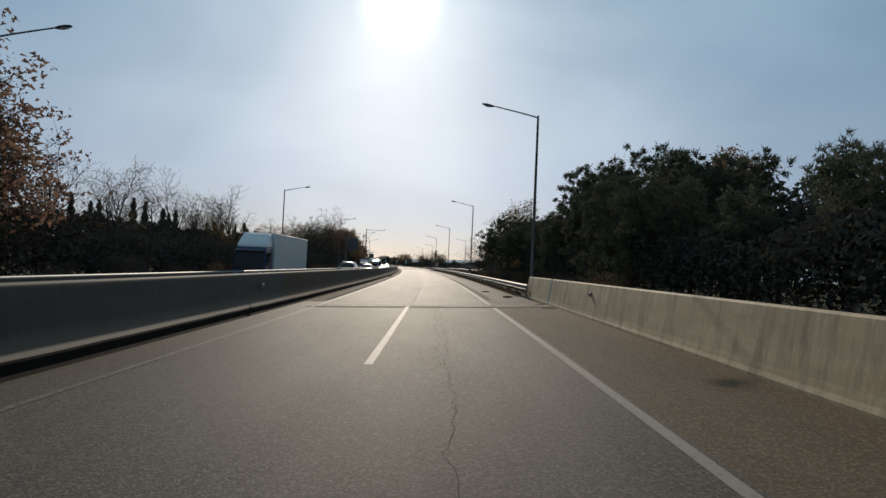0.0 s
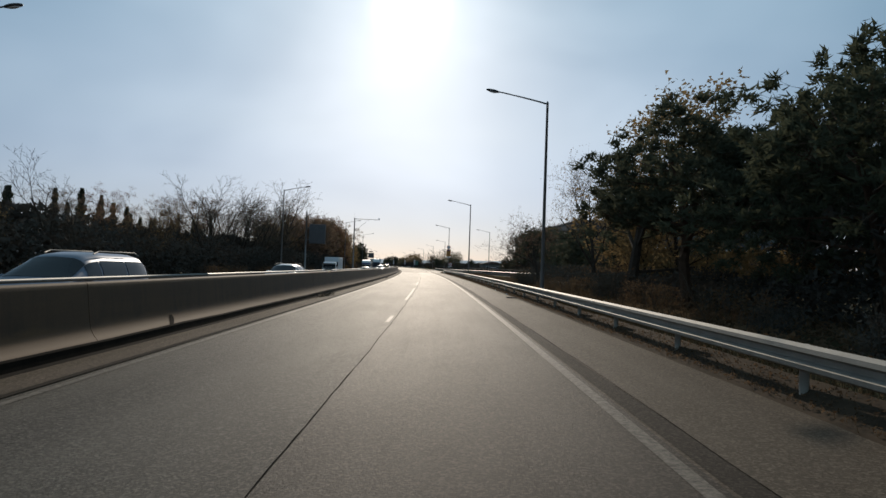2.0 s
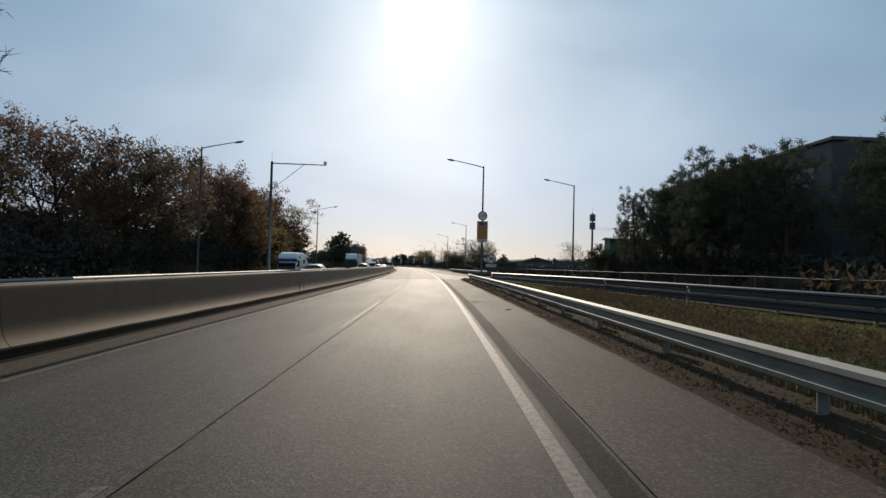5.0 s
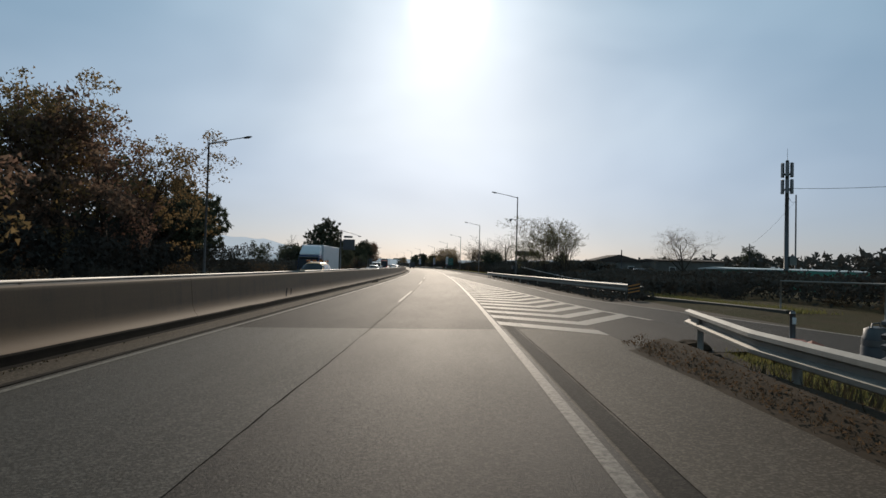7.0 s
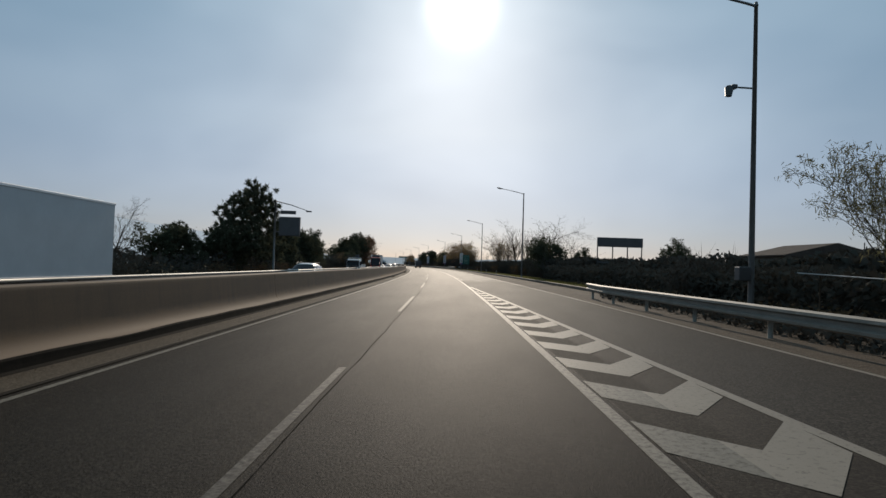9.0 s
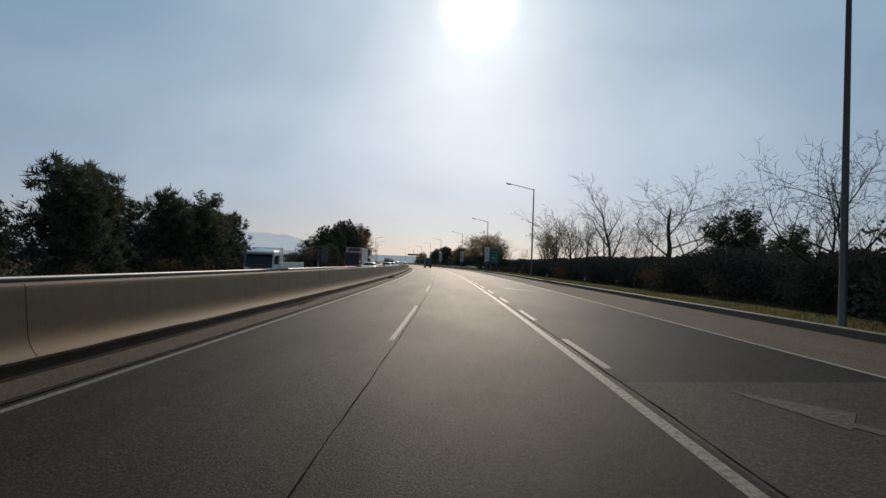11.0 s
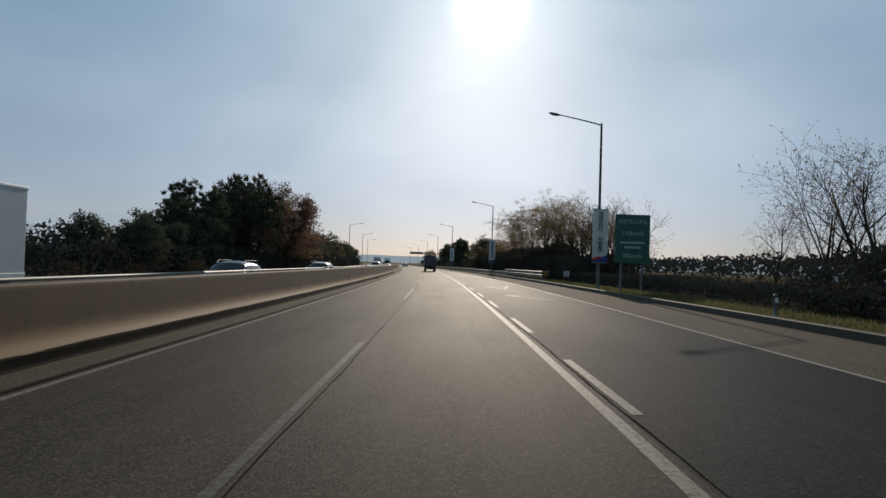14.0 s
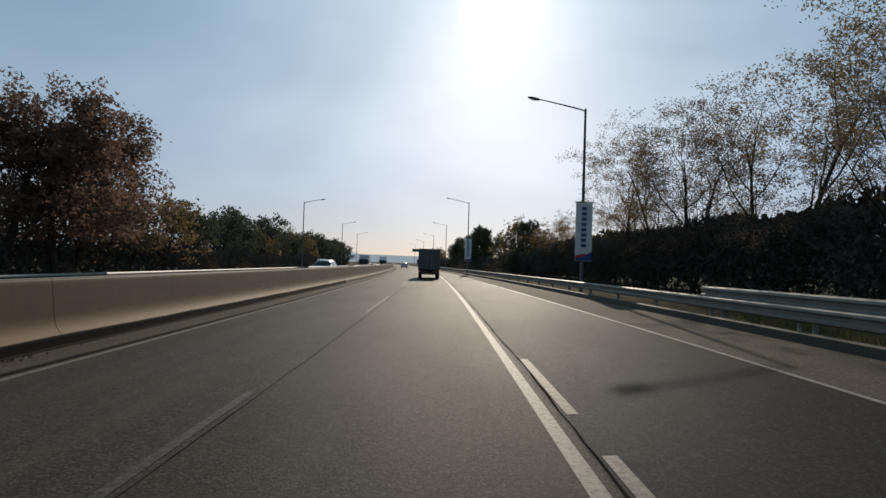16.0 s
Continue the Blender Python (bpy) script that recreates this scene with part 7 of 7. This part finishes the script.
litter("leaf_litter", lambda r: (lambda a: (a, 4.72 + abs(r.gauss(0.25, 0.2 + 0.22 * noise.noise(Vector((a * 0.5, 0, 7)))))))(r.uniform(34, 200)), 26000, 0.03, 8, heap=lambda o: float(np.interp(o, [4.4, 4.92, 5.1, 5.35, 5.65], [0.0, 0.04, 0.15, 0.2, 0.1])))
litter("gutter_litter", lambda r: (r.choice((84.6, 134, 195, 245.4, 318, 358.8, 440)) + r.gauss(0, 1.6), -5.7 + abs(r.gauss(0, 0.1))), 1500, 0.036, 9, M_WEED, label="dark leaves and grit in the gutter")


def twig_heap(s, o, seed):
    """Broken twigs and dry stalks swept against the barrier foot."""
    r = random.Random(seed)
    th = thing("twig_heap", at(s, o, bank(o) + 0.01), "heap of broken twigs and dry stalks in the gutter", "debris", "gutter debris")
    bm = bmesh.new()
    for _ in range(46):
        a, l = r.gauss(1.57, 0.7), r.uniform(0.25, 0.8)
        x, y, z = r.gauss(0, 0.09), r.gauss(0, 0.45), r.uniform(0.0, 0.05)
        rise = r.uniform(-0.02, 0.22)
        mid = (x + math.cos(a) * l / 2 + r.uniform(-0.05, 0.05), y + math.sin(a) * l / 2, z + max(0.0, rise) * 0.7 + 0.02)
        add_tube(bm, [(x, y, z), mid, (x + math.cos(a) * l, y + math.sin(a) * l, max(0.0, z + rise))], [0.012, 0.009, 0.004], 4)
    tagged(part("branchwork", bm, M_TWIG, th), kind="stuff")


for k, (s_h, o_h) in enumerate(((84.6, -5.6), (245.4, -5.62), (358.8, -5.6))):
    twig_heap(s_h, o_h, 40 + k)
tagged(ribbon("verge_soil", lambda s: 4.95, lambda s: rail1_f(s) + 0.6, 24.3, 199, M_DIRT, dz=-0.01, cols=2, step=3.0), "dry soil strip under the guard rail", "soil", kind="structure")

# ---- vehicles ----


def wheel(parent, x, y, r, w):
    bm = bmesh.new()
    bmesh.ops.create_cone(bm, cap_ends=True, segments=24, radius1=r, radius2=r, depth=w, matrix=Matrix.Translation((x, y, r)) @ Matrix.Rotation(radians(90), 4, "Y"))
    es = [e for e in bm.edges if abs(e.verts[0].co.x - e.verts[1].co.x) < 1e-4 and len(e.link_faces) == 2 and any(len(f.verts) > 4 for f in e.link_faces)]
    bmesh.ops.bevel(bm, geom=es, offset=r * 0.12, segments=2, affect="EDGES")
    t = part("wheel", bm, M_RUBBER, parent)
    sx = 1 if x > 0 else -1
    bm = bmesh.new()
    bmesh.ops.create_cone(bm, cap_ends=True, segments=16, radius1=r * 0.62, radius2=r * 0.5, depth=0.03, matrix=Matrix.Translation((x + sx * w / 2, y, r)) @ Matrix.Rotation(radians(90 * sx), 4, "Y"))
    part("rim", bm, M_RIM, t)
    return t


# side outlines: (y, height of roof line), belt height, sill, half width; the front looks along +y
CARS = {
    "sedan": dict(hw=0.9, belt=0.93, top=[(-2.38, 0.72), (-2.3, 0.98), (-1.75, 1.03), (-0.95, 1.38), (-0.2, 1.45), (0.35, 1.4), (1.2, 1.0), (1.9, 0.9), (2.3, 0.76), (2.4, 0.55)], side=(-1.2, 0.62), screen=(0.42, 1.14), rear=(-1.68, -1.05), pillars=(-0.28,), wy=(-1.38, 1.42), r=0.32),
    "suv": dict(hw=0.94, belt=1.1, top=[(-2.34, 0.8), (-2.28, 1.2), (-2.0, 1.55), (-1.6, 1.66), (-0.4, 1.72), (0.35, 1.66), (1.1, 1.2), (1.9, 1.08), (2.25, 0.92), (2.36, 0.62)], side=(-1.85, 0.6), screen=(0.42, 1.06), rear=(-2.24, -1.95), pillars=(-0.95, -0.12), wy=(-1.38, 1.42), r=0.36),
    "van": dict(hw=0.97, belt=1.16, top=[(-2.56, 0.8), (-2.5, 1.4), (-2.38, 1.84), (-1.9, 1.92), (0.1, 1.95), (0.8, 1.86), (1.72, 1.24), (2.2, 1.06), (2.48, 0.88), (2.56, 0.6)], side=(-2.2, 1.02), screen=(0.9, 1.66), rear=(-2.5, -2.36), pillars=(-1.0, 0.3), wy=(-1.5, 1.6), r=0.35),
}


def car(kind, paint, s, off, label, turn=180.0, beacons=False):
    """A car body lofted along its length, with glass set just proud of the shell."""
    d = CARS[kind]
    th = thing(kind if kind != "suv" else "sport_utility_car", at(s, off, None, turn), label, "car", "vehicles on the road")
    ys, zs = [p[0] for p in d["top"]], [p[1] for p in d["top"]]
    y0, y1, hw, belt = ys[0], ys[-1], d["hw"], d["belt"]
    roof = max(zs)

    def top(y):
        return sum(float(np.interp(y + q, ys, zs)) for q in (-0.12, -0.04, 0.04, 0.12)) / 4

    def half(y):
        e = abs((y - (y0 + y1) / 2) / ((y1 - y0) / 2))
        return hw * (1 - 0.2 * e ** 7)

    def shell(y, a, out=0.0):
        """a runs over the body from one belt line (0) across the roof to the other (pi)."""
        zt = top(y)
        zb = min(belt, zt - 0.03)
        rise = (zt - zb) / (roof - belt)
        ca, sa = math.cos(a), math.sin(a)
        x = half(y) * (1 - 0.2 * min(1.0, rise) * abs(sa) ** 0.6) * math.copysign(abs(ca) ** 0.5, ca)
        z = zb + (zt - zb) * abs(sa) ** 0.62
        return Vector((x, y, z))

    def patch(name, ya, yb, a0, a1, mat, ny=6, na=6, out=0.012, parent=th, lab=""):
        bm = bmesh.new()
        grid = []
        for i in range(ny + 1):
            line = []
            for j in range(na + 1):
                y, a = ya + (yb - ya) * i / ny, a0 + (a1 - a0) * j / na
                p = shell(y, a)
                n = (shell(y + 0.02, a) - shell(y - 0.02, a)).cross(shell(y, a + 0.02) - shell(y, a - 0.02))
                n = n.normalized() if n.length > 1e-9 else Vector((0, 0, 1))
                if n.dot(p - Vector((0, p.y, 0.7))) < 0:
                    n = -n
                line.append(bm.verts.new(p + n * out))
            grid.append(line)
        for i in range(ny):
            for j in range(na):
                bm.faces.new((grid[i][j], grid[i][j + 1], grid[i + 1][j + 1], grid[i + 1][j]))
        return part(name, bm, mat, parent, lab, smooth=True)

    bm = bmesh.new()
    rings = []
    n, m = 44, 20
    for i in range(n + 1):
        y = y0 + (y1 - y0) * i / n
        h = half(y)
        low = 0.3 if 2 < i < n - 2 else 0.38
        ring = [Vector((h * 0.9, y, low)), Vector((h * 0.99, y, low + 0.12)), Vector((h * 1.02, y, min(belt, top(y)) * 0.75))]
        ring += [shell(y, math.pi * j / m) for j in range(m + 1)]
        ring += [Vector((-v.x, v.y, v.z)) for v in reversed(ring[:3])]
        rings.append([bm.verts.new(v) for v in ring])
    for r0, r1 in zip(rings, rings[1:]):
        for j in range(len(r0)):
            bm.faces.new((r0[j], r0[(j + 1) % len(r0)], r1[(j + 1) % len(r0)], r1[j]))
    bm.faces.new(rings[0])
    bm.faces.new(list(reversed(rings[-1])))
    bmesh.ops.recalc_face_normals(bm, faces=bm.faces)
    part("body", bm, paint, th, smooth=True)
    patch("windscreen", d["screen"][0], d["screen"][1], 0.62, math.pi - 0.62, M_GLASS)
    patch("rear_window", d["rear"][0], d["rear"][1], 0.7, math.pi - 0.7, M_GLASS)
    cuts = [d["side"][0]] + list(d["pillars"]) + [d["side"][1]]
    for q0, q1 in zip(cuts, cuts[1:]):
        patch("side_window", q0 + 0.04, q1 - 0.04, 0.06, 0.6, M_GLASS, 6, 4)
        patch("side_window", q0 + 0.04, q1 - 0.04, math.pi - 0.06, math.pi - 0.6, M_GLASS, 6, 4)
    for sx in (-1, 1):
        part("headlamp", boxed(sx * hw * 0.52, y1 - 0.3, 0.62, sx * hw * 0.84, y1 - 0.06, 0.78, 0.05), M_LAMPGLASS, th)
        part("tail_lamp", boxed(sx * hw * 0.6, y0 - 0.01, 0.78, sx * hw * 0.86, y0 + 0.14, 0.98, 0.03), M_TAIL, th)
        bm = bmesh.new()
        bmesh.ops.create_uvsphere(bm, u_segments=10, v_segments=6, radius=1.0, matrix=Matrix.Translation((sx * (hw + 0.13), d["screen"][1] - 0.4, belt + 0.07)) @ Matrix.Diagonal((0.12, 0.07, 0.08, 1)))
        mir = part("mirror", bm, M_BLACK if beacons else paint, th, smooth=True)
        part("mirror_arm", tube([(sx * (hw - 0.08), d["screen"][1] - 0.4, belt - 0.01), (sx * (hw + 0.08), d["screen"][1] - 0.4, belt + 0.03)], [0.025, 0.025], 6), M_BLACK, mir)
        for y in d["wy"]:
            wheel(th, sx * (hw - 0.1), y, d["r"], 0.22)
    part("grille", boxed(-hw * 0.5, y1 - 0.12, 0.46, hw * 0.5, y1 + 0.01, 0.62, 0.02), M_BLACK, th)
    part("plate", boxed(-0.26, y0 - 0.03, 0.6, 0.26, y0 + 0.01, 0.72), M_SIGNWHITE, th)
    if kind != "sedan":
        for sx in (-1, 1):
            part("roof_rail", tube([(sx * hw * 0.68, y0 + 0.5, top(y0 + 0.5) - 0.01), (sx * hw * 0.68, y0 + 0.75, roof + 0.02), (sx * hw * 0.68, 0.1, roof + 0.02), (sx * hw * 0.68, 0.35, top(0.35) - 0.02)], [0.02] * 4, 6), M_STEEL, th)
    if beacons:
        for y in (0.45, -2.0):
            for x in (-0.62, -0.45, 0.45, 0.62):
                bm = bmesh.new()
                bmesh.ops.create_uvsphere(bm, u_segments=10, v_segments=8, radius=0.075, matrix=Matrix.Translation((x, y, top(y) + 0.13)))
                bc = part("beacon", bm, M_BEACON, th, "orange warning beacon", smooth=True)
                part("beacon_foot", tube([(x, y, top(y) - 0.12), (x, y, top(y) + 0.08)], [0.03, 0.04], 8), M_BLACK, bc)
    return th


def truck(s, off, cab_paint, box_mat, label, box_len=7.0, box_h=2.5, w=2.4, cab_h=2.6, turn=180.0, floor=1.05, kind="box", deflector=None, cooler=False):
    """A cab-over lorry; its front looks along +y."""
    th = thing("lorry", at(s, off, None, turn), label, "truck", "vehicles on the road")
    hw = w / 2
    L = box_len
    y_cab = L / 2 + 0.15
    yf = y_cab + 2.1
    bm = prism(bmesh.new(), [(y_cab, 0.55), (y_cab + 1.95, 0.5), (yf, 0.8), (yf + 0.02, 1.4), (yf - 0.2, cab_h - 0.22), (yf - 0.45, cab_h), (y_cab, cab_h + 0.05)], -hw * 0.97, hw * 0.97, 0.06)
    bmesh.ops.bevel(bm, geom=list(bm.edges), offset=0.11, segments=3, affect="EDGES", profile=0.5)
    cab = part("cab", bm, cab_paint, th)
    ws = prism(bmesh.new(), [(yf - 0.02, 1.38), (yf + 0.035, 1.4), (yf - 0.16, cab_h - 0.26), (yf - 0.24, cab_h - 0.26)], -hw * 0.9, hw * 0.9, 0.03)
    bmesh.ops.bevel(ws, geom=list(ws.edges), offset=0.015, segments=1, affect="EDGES")
    part("windscreen", ws, M_GLASS, cab)
    part("sun_visor", prism(bmesh.new(), [(yf - 0.22, cab_h - 0.24), (yf + 0.08, cab_h - 0.3), (yf + 0.08, cab_h - 0.26), (yf - 0.24, cab_h - 0.14)], -hw * 0.88, hw * 0.88), M_BLACK, cab)
    part("wiper_panel", boxed(-hw * 0.88, yf - 0.04, 1.2, hw * 0.88, yf + 0.045, 1.38, 0.02), M_BLACK, cab)
    for sx in (-1, 1):
        part("side_window", boxed(sx * hw * 0.935, y_cab + 0.78, 1.45, sx * (hw * 0.982), yf - 0.34, cab_h - 0.35, 0.02), M_GLASS, cab)
        part("door_seam", boxed(sx * hw * 0.95, y_cab + 0.62, 0.75, sx * (hw * 0.976), y_cab + 0.65, cab_h - 0.25), M_BLACK, cab)
        part("headlamp", boxed(sx * hw * 0.55, yf - 0.1, 0.72, sx * hw * 0.9, yf + 0.03, 0.95, 0.04), M_LAMPGLASS, cab)
        part("mirror", boxed(sx * (hw + 0.06), yf - 0.3, 1.5, sx * (hw + 0.24), yf - 0.18, 2.1, 0.04), M_BLACK, cab)
        for zz in (1.55, 2.0):
            part("mirror_arm", tube([(sx * hw * 0.92, yf - 0.25, zz), (sx * (hw + 0.12), yf - 0.24, zz)], [0.015, 0.015], 6), M_BLACK, cab)
        part("tail_lamp", boxed(sx * hw * 0.6, -L / 2 - 0.06, 0.72, sx * hw * 0.92, -L / 2 + 0.02, 0.88, 0.02), M_TAIL, th)
        part("mudguard", boxed(sx * (hw - 0.42), -L / 2 + 0.6, 0.95, sx * hw, -L / 2 + 2.0, 1.02), M_BLACK, th)
        for y in ((-L / 2 + 1.3,) if L < 6 else (-L / 2 + 0.9, -L / 2 + 2.0)):
            wheel(th, sx * (hw - 0.22), y, 0.46, 0.36)
        wheel(th, sx * (hw - 0.2), y_cab + 1.1, 0.46, 0.28)
    part("grille", boxed(-hw * 0.6, yf - 0.08, 0.85, hw * 0.6, yf + 0.035, 1.17, 0.02), M_BLACK, cab)
    part("bumper", boxed(-hw * 0.96, yf - 0.35, 0.4, hw * 0.96, yf + 0.06, 0.7, 0.05), M_BLACK, cab)
    bm = boxed(-0.45, -L / 2, 0.65, -0.3, y_cab + 1.8, 0.9)
    box(bm, 0.3, -L / 2, 0.65, 0.45, y_cab + 1.8, 0.9)
    part("chassis", bm, M_BLACK, th)
    part("rear_bumper", boxed(-hw * 0.95, -L / 2 - 0.08, 0.48, hw * 0.95, -L / 2 + 0.05, 0.66, 0.02), M_BLACK, th)
    part("plate", boxed(-0.26, -L / 2 - 0.1, 0.5, 0.26, -L / 2 - 0.085, 0.62), M_SIGNYEL, th)
    if kind == "box":
        bx = part("cargo_box", boxed(-hw, -L / 2, floor, hw, L / 2, floor + box_h, 0.03), box_mat, th)
        for sx in (-1, 1):
            part("rear_door", boxed(sx * 0.02, -L / 2 - 0.03, floor + 0.08, sx * (hw - 0.06), -L / 2 - 0.004, floor + box_h - 0.08, 0.008), box_mat, bx)
            part("lock_bar", tube([(sx * 0.25, -L / 2 - 0.05, floor + 0.1), (sx * 0.25, -L / 2 - 0.05, floor + box_h - 0.1)], [0.02, 0.02], 6), M_STEEL, bx)
            part("top_rail", boxed(sx * (hw - 0.02), -L / 2, floor + box_h - 0.08, sx * (hw + 0.025), L / 2, floor + box_h + 0.01, 0.01), M_RAILSILVER, bx)
            part("lower_rail", boxed(sx * (hw - 0.02), -L / 2, floor, sx * (hw + 0.025), L / 2, floor + 0.14, 0.01), M_RAILSILVER, bx)
            part("corner_post", boxed(sx * (hw - 0.02), L / 2 - 0.1, floor + 0.14, sx * (hw + 0.02), L / 2, floor + box_h - 0.08, 0.01), M_RAILSILVER, bx)
            part("side_guard", boxed(sx * (hw - 0.06), -L / 2 + 2.9, 0.5, sx * (hw - 0.02), L / 2 - 0.4, 0.85, 0.01), M_STEEL, th)
        if cooler:
            part("cooling_unit", boxed(-hw * 0.75, L / 2, floor + box_h - 0.95, hw * 0.75, L / 2 + 0.5, floor + box_h - 0.05, 0.06), M_DARKSTEEL, bx)
            for x in (-0.75, -0.55, 0.55, 0.75):
                part("marker_lamp", tube([(x, yf - 0.6, cab_h), (x, yf - 0.6, cab_h + 0.14)], [0.05, 0.06], 8), M_BLACK, cab)
        if deflector is not None:
            dfl = prism(bmesh.new(), [(y_cab + 0.05, cab_h + 0.02), (yf - 0.4, cab_h), (yf - 0.6, cab_h + 0.3), (y_cab + 0.5, floor + box_h - 0.12), (y_cab + 0.05, floor + box_h - 0.05)], -hw * 0.92, hw * 0.92, 0.12)
            bmesh.ops.bevel(dfl, geom=list(dfl.edges), offset=0.08, segments=3, affect="EDGES")
            part("air_deflector", dfl, deflector, cab)
    elif kind == "flat":
        part("flatbed", boxed(-hw, -L / 2, floor - 0.1, hw, L / 2, floor + 0.1, 0.02), M_DARKSTEEL, th)
        for sx in (-1, 1):
            for k in range(3):
                ya = -L / 2 + k * L / 3
                part("side_board", boxed(sx * (hw - 0.05), ya + 0.02, floor + 0.1, sx * hw, ya + L / 3 - 0.02, floor + 0.55, 0.01), M_GREYBOX, th)
            part("rack_post", boxed(sx * (hw - 0.1), L / 2 - 0.1, floor, sx * hw, L / 2, cab_h + 0.25, 0.015), M_RAILSILVER, th)
        part("rack_bar", boxed(-hw, L / 2 - 0.1, cab_h + 0.18, hw, L / 2, cab_h + 0.27, 0.015), M_RAILSILVER, th)
        for k in range(9):
            x = -hw + 0.2 + (w - 0.4) * k / 8
            part("rack_rod", tube([(x, L / 2 - 0.05, floor + 0.1), (x, L / 2 - 0.05, cab_h + 0.2)], [0.025, 0.025], 6), M_RAILSILVER, th)
    elif kind == "camper":
        bm = prism(bmesh.new(), [(-L / 2, floor - 0.3), (L / 2, floor - 0.3), (L / 2 + 0.05, 1.95), (L / 2 + 1.75, 2.0), (L / 2 + 2.0, 2.15), (L / 2 + 1.9, 2.45), (L / 2 + 1.35, 2.8), (L / 2 + 0.5, 2.95), (0.1, 2.95), (0.0, 2.82), (-L / 2, 2.78)], -hw, hw, 0.05)
        bmesh.ops.bevel(bm, geom=list(bm.edges), offset=0.07, segments=3, affect="EDGES")
        bx = part("camper_body", bm, M_WHITE, th)
        part("front_stripe", prism(bmesh.new(), [(L / 2 + 1.76, 2.0), (L / 2 + 2.03, 2.15), (L / 2 + 1.99, 2.27), (L / 2 + 1.7, 2.1)], -hw * 1.004, hw * 1.004), M_SIGNBLUE, bx)
        for sx in (-1, 1):
            for ya, yb, za, zb in ((L / 2 + 0.5, L / 2 + 0.95, 2.3, 2.62), (-0.1, 0.8, 1.75, 2.25), (-L / 2 + 0.35, -L / 2 + 0.75, 2.15, 2.5)):
                fr = part("camper_window", boxed(sx * (hw - 0.01), ya, za, sx * (hw + 0.015), yb, zb, 0.01), M_GREYBOX, bx)
                part("pane", boxed(sx * (hw + 0.016), ya + 0.05, za + 0.05, sx * (hw + 0.024), yb - 0.05, zb - 0.05), M_GLASS, fr)
            part("side_stripe", boxed(sx * (hw + 0.001), -L / 2 + 0.2, 1.35, sx * (hw + 0.008), L / 2 - 0.1, 1.47), M_SIGNBLUE, bx)
    return th


def pallet_stack(s, off, z, n):
    """Empty orange-brown pallets piled behind a lorry's rack."""
    for k in range(n):
        th = thing("pallet", at(s, off, z + 0.155 * k, 1.5 * k), "orange-brown wooden pallet stacked on the lorry bed", "pallet", "stacked pallets")
        for q in range(6):
            x = -0.58 + 0.2 * q
            part("deck_board", boxed(x, -0.55, 0.115, x + 0.14, 0.55, 0.14), M_PALLET, th)
        for q in (-0.5, -0.05, 0.4):
            part("bearer", boxed(-0.58, q, 0.015, 0.56, q + 0.1, 0.113), M_PALLET, th)


LANE_A, LANE_B = -9.7, -13.4
truck(51.0, LANE_B, M_CABBLUE, M_GREYBOX, "dark blue cab-over lorry with a long pale box", box_len=12.0, box_h=2.85, cab_h=2.75, deflector=M_WHITE)
car("van", M_BLUEGREY, 69.2, LANE_A, "dark blue-grey passenger van with dark windows")
car("suv", M_WHITE, 92.7, LANE_A, "white sport utility car with roof rails")
truck(137.5, LANE_B, M_WHITE, M_GREYBOX, "white light lorry with a grey box", box_len=4.6, box_h=1.8, w=1.9, cab_h=2.05, floor=0.95, deflector=None)
car("sedan", M_WHITE, 146.5, LANE_A, "white saloon car in the opposite lane")
truck(198.0, LANE_B, M_WHITE, M_WHITE, "white camper van with an over-cab bunk", box_len=3.6, w=2.0, cab_h=2.0, kind="camper")
car("suv", M_SILVER, 189.0, LANE_A, "silver estate car in the opposite lane")
car("van", M_ORANGE, 236.5, LANE_A, "yellow-orange escort van with roof beacons", beacons=True)
truck(258.0, LANE_B, M_CABBLUE, M_GREYBOX, "blue-cabbed lorry with a large plain pale box", box_len=10.5, box_h=2.85, cab_h=2.75, deflector=M_WHITE)
car("sedan", M_SILVER, 266.6, 27.6, "silver saloon car parked behind the hedge", turn=70.0)
car("suv", M_BLUEGREY, 270.5, 29.0, "dark sport utility car parked behind the hedge", turn=80.0)
car("suv", M_WHITE, 284.5, LANE_A, "white sport utility car in the opposite lane")
truck(343.0, LANE_B, M_WHITE, M_WHITE, "white dropside lorry with a slatted headboard", box_len=7.0, cab_h=2.4, kind="flat", w=2.2)
pallet_stack(341.0, LANE_B + 0.25, bank(LANE_B) + 1.152, 5)
car("suv", M_WHITE, 375.0, LANE_A, "white sport utility car in the opposite lane")
truck(391.5, LANE_B, M_RED, M_GREYBOX, "red cab-over lorry with a grey cooled box", box_len=9.0, box_h=2.75, cab_h=3.3, cooler=True, floor=1.15)
car("suv", M_BLUEGREY, 406.5, LANE_A + 0.2, "dark blue-grey sport utility car")
car("sedan", M_WHITE, 419.5, LANE_B, "white saloon car in the opposite lane")
car("suv", M_WHITE, 429.5, LANE_A, "white sport utility car in the opposite lane")
car("van", M_WHITE, 492.0, LANE_A, "white passenger van with dark windows")
truck(586.0, LANE_B, M_BLUEGREY, M_GREYBOX, "dark lorry far off in the opposite lane", box_len=7.0)
car("sedan", M_SILVER, 560.0, LANE_A, "silver saloon car far off in the opposite lane")
truck(634.0, LANE_A, M_WHITE, M_WHITE, "white lorry far off in the opposite lane", box_len=6.0)
car("sedan", M_WHITE, 606.0, LANE_B, "white saloon car far off in the opposite lane")
truck(497.5, 0.85, M_SILVER, M_DARKSTEEL, "dark box lorry driving ahead in the same lane", box_len=6.2, box_h=2.2, w=2.3, cab_h=2.4, turn=0.0, floor=1.0)
car("suv", M_SILVER, 612.0, -2.9, "silver sport utility car far ahead", turn=0.0)
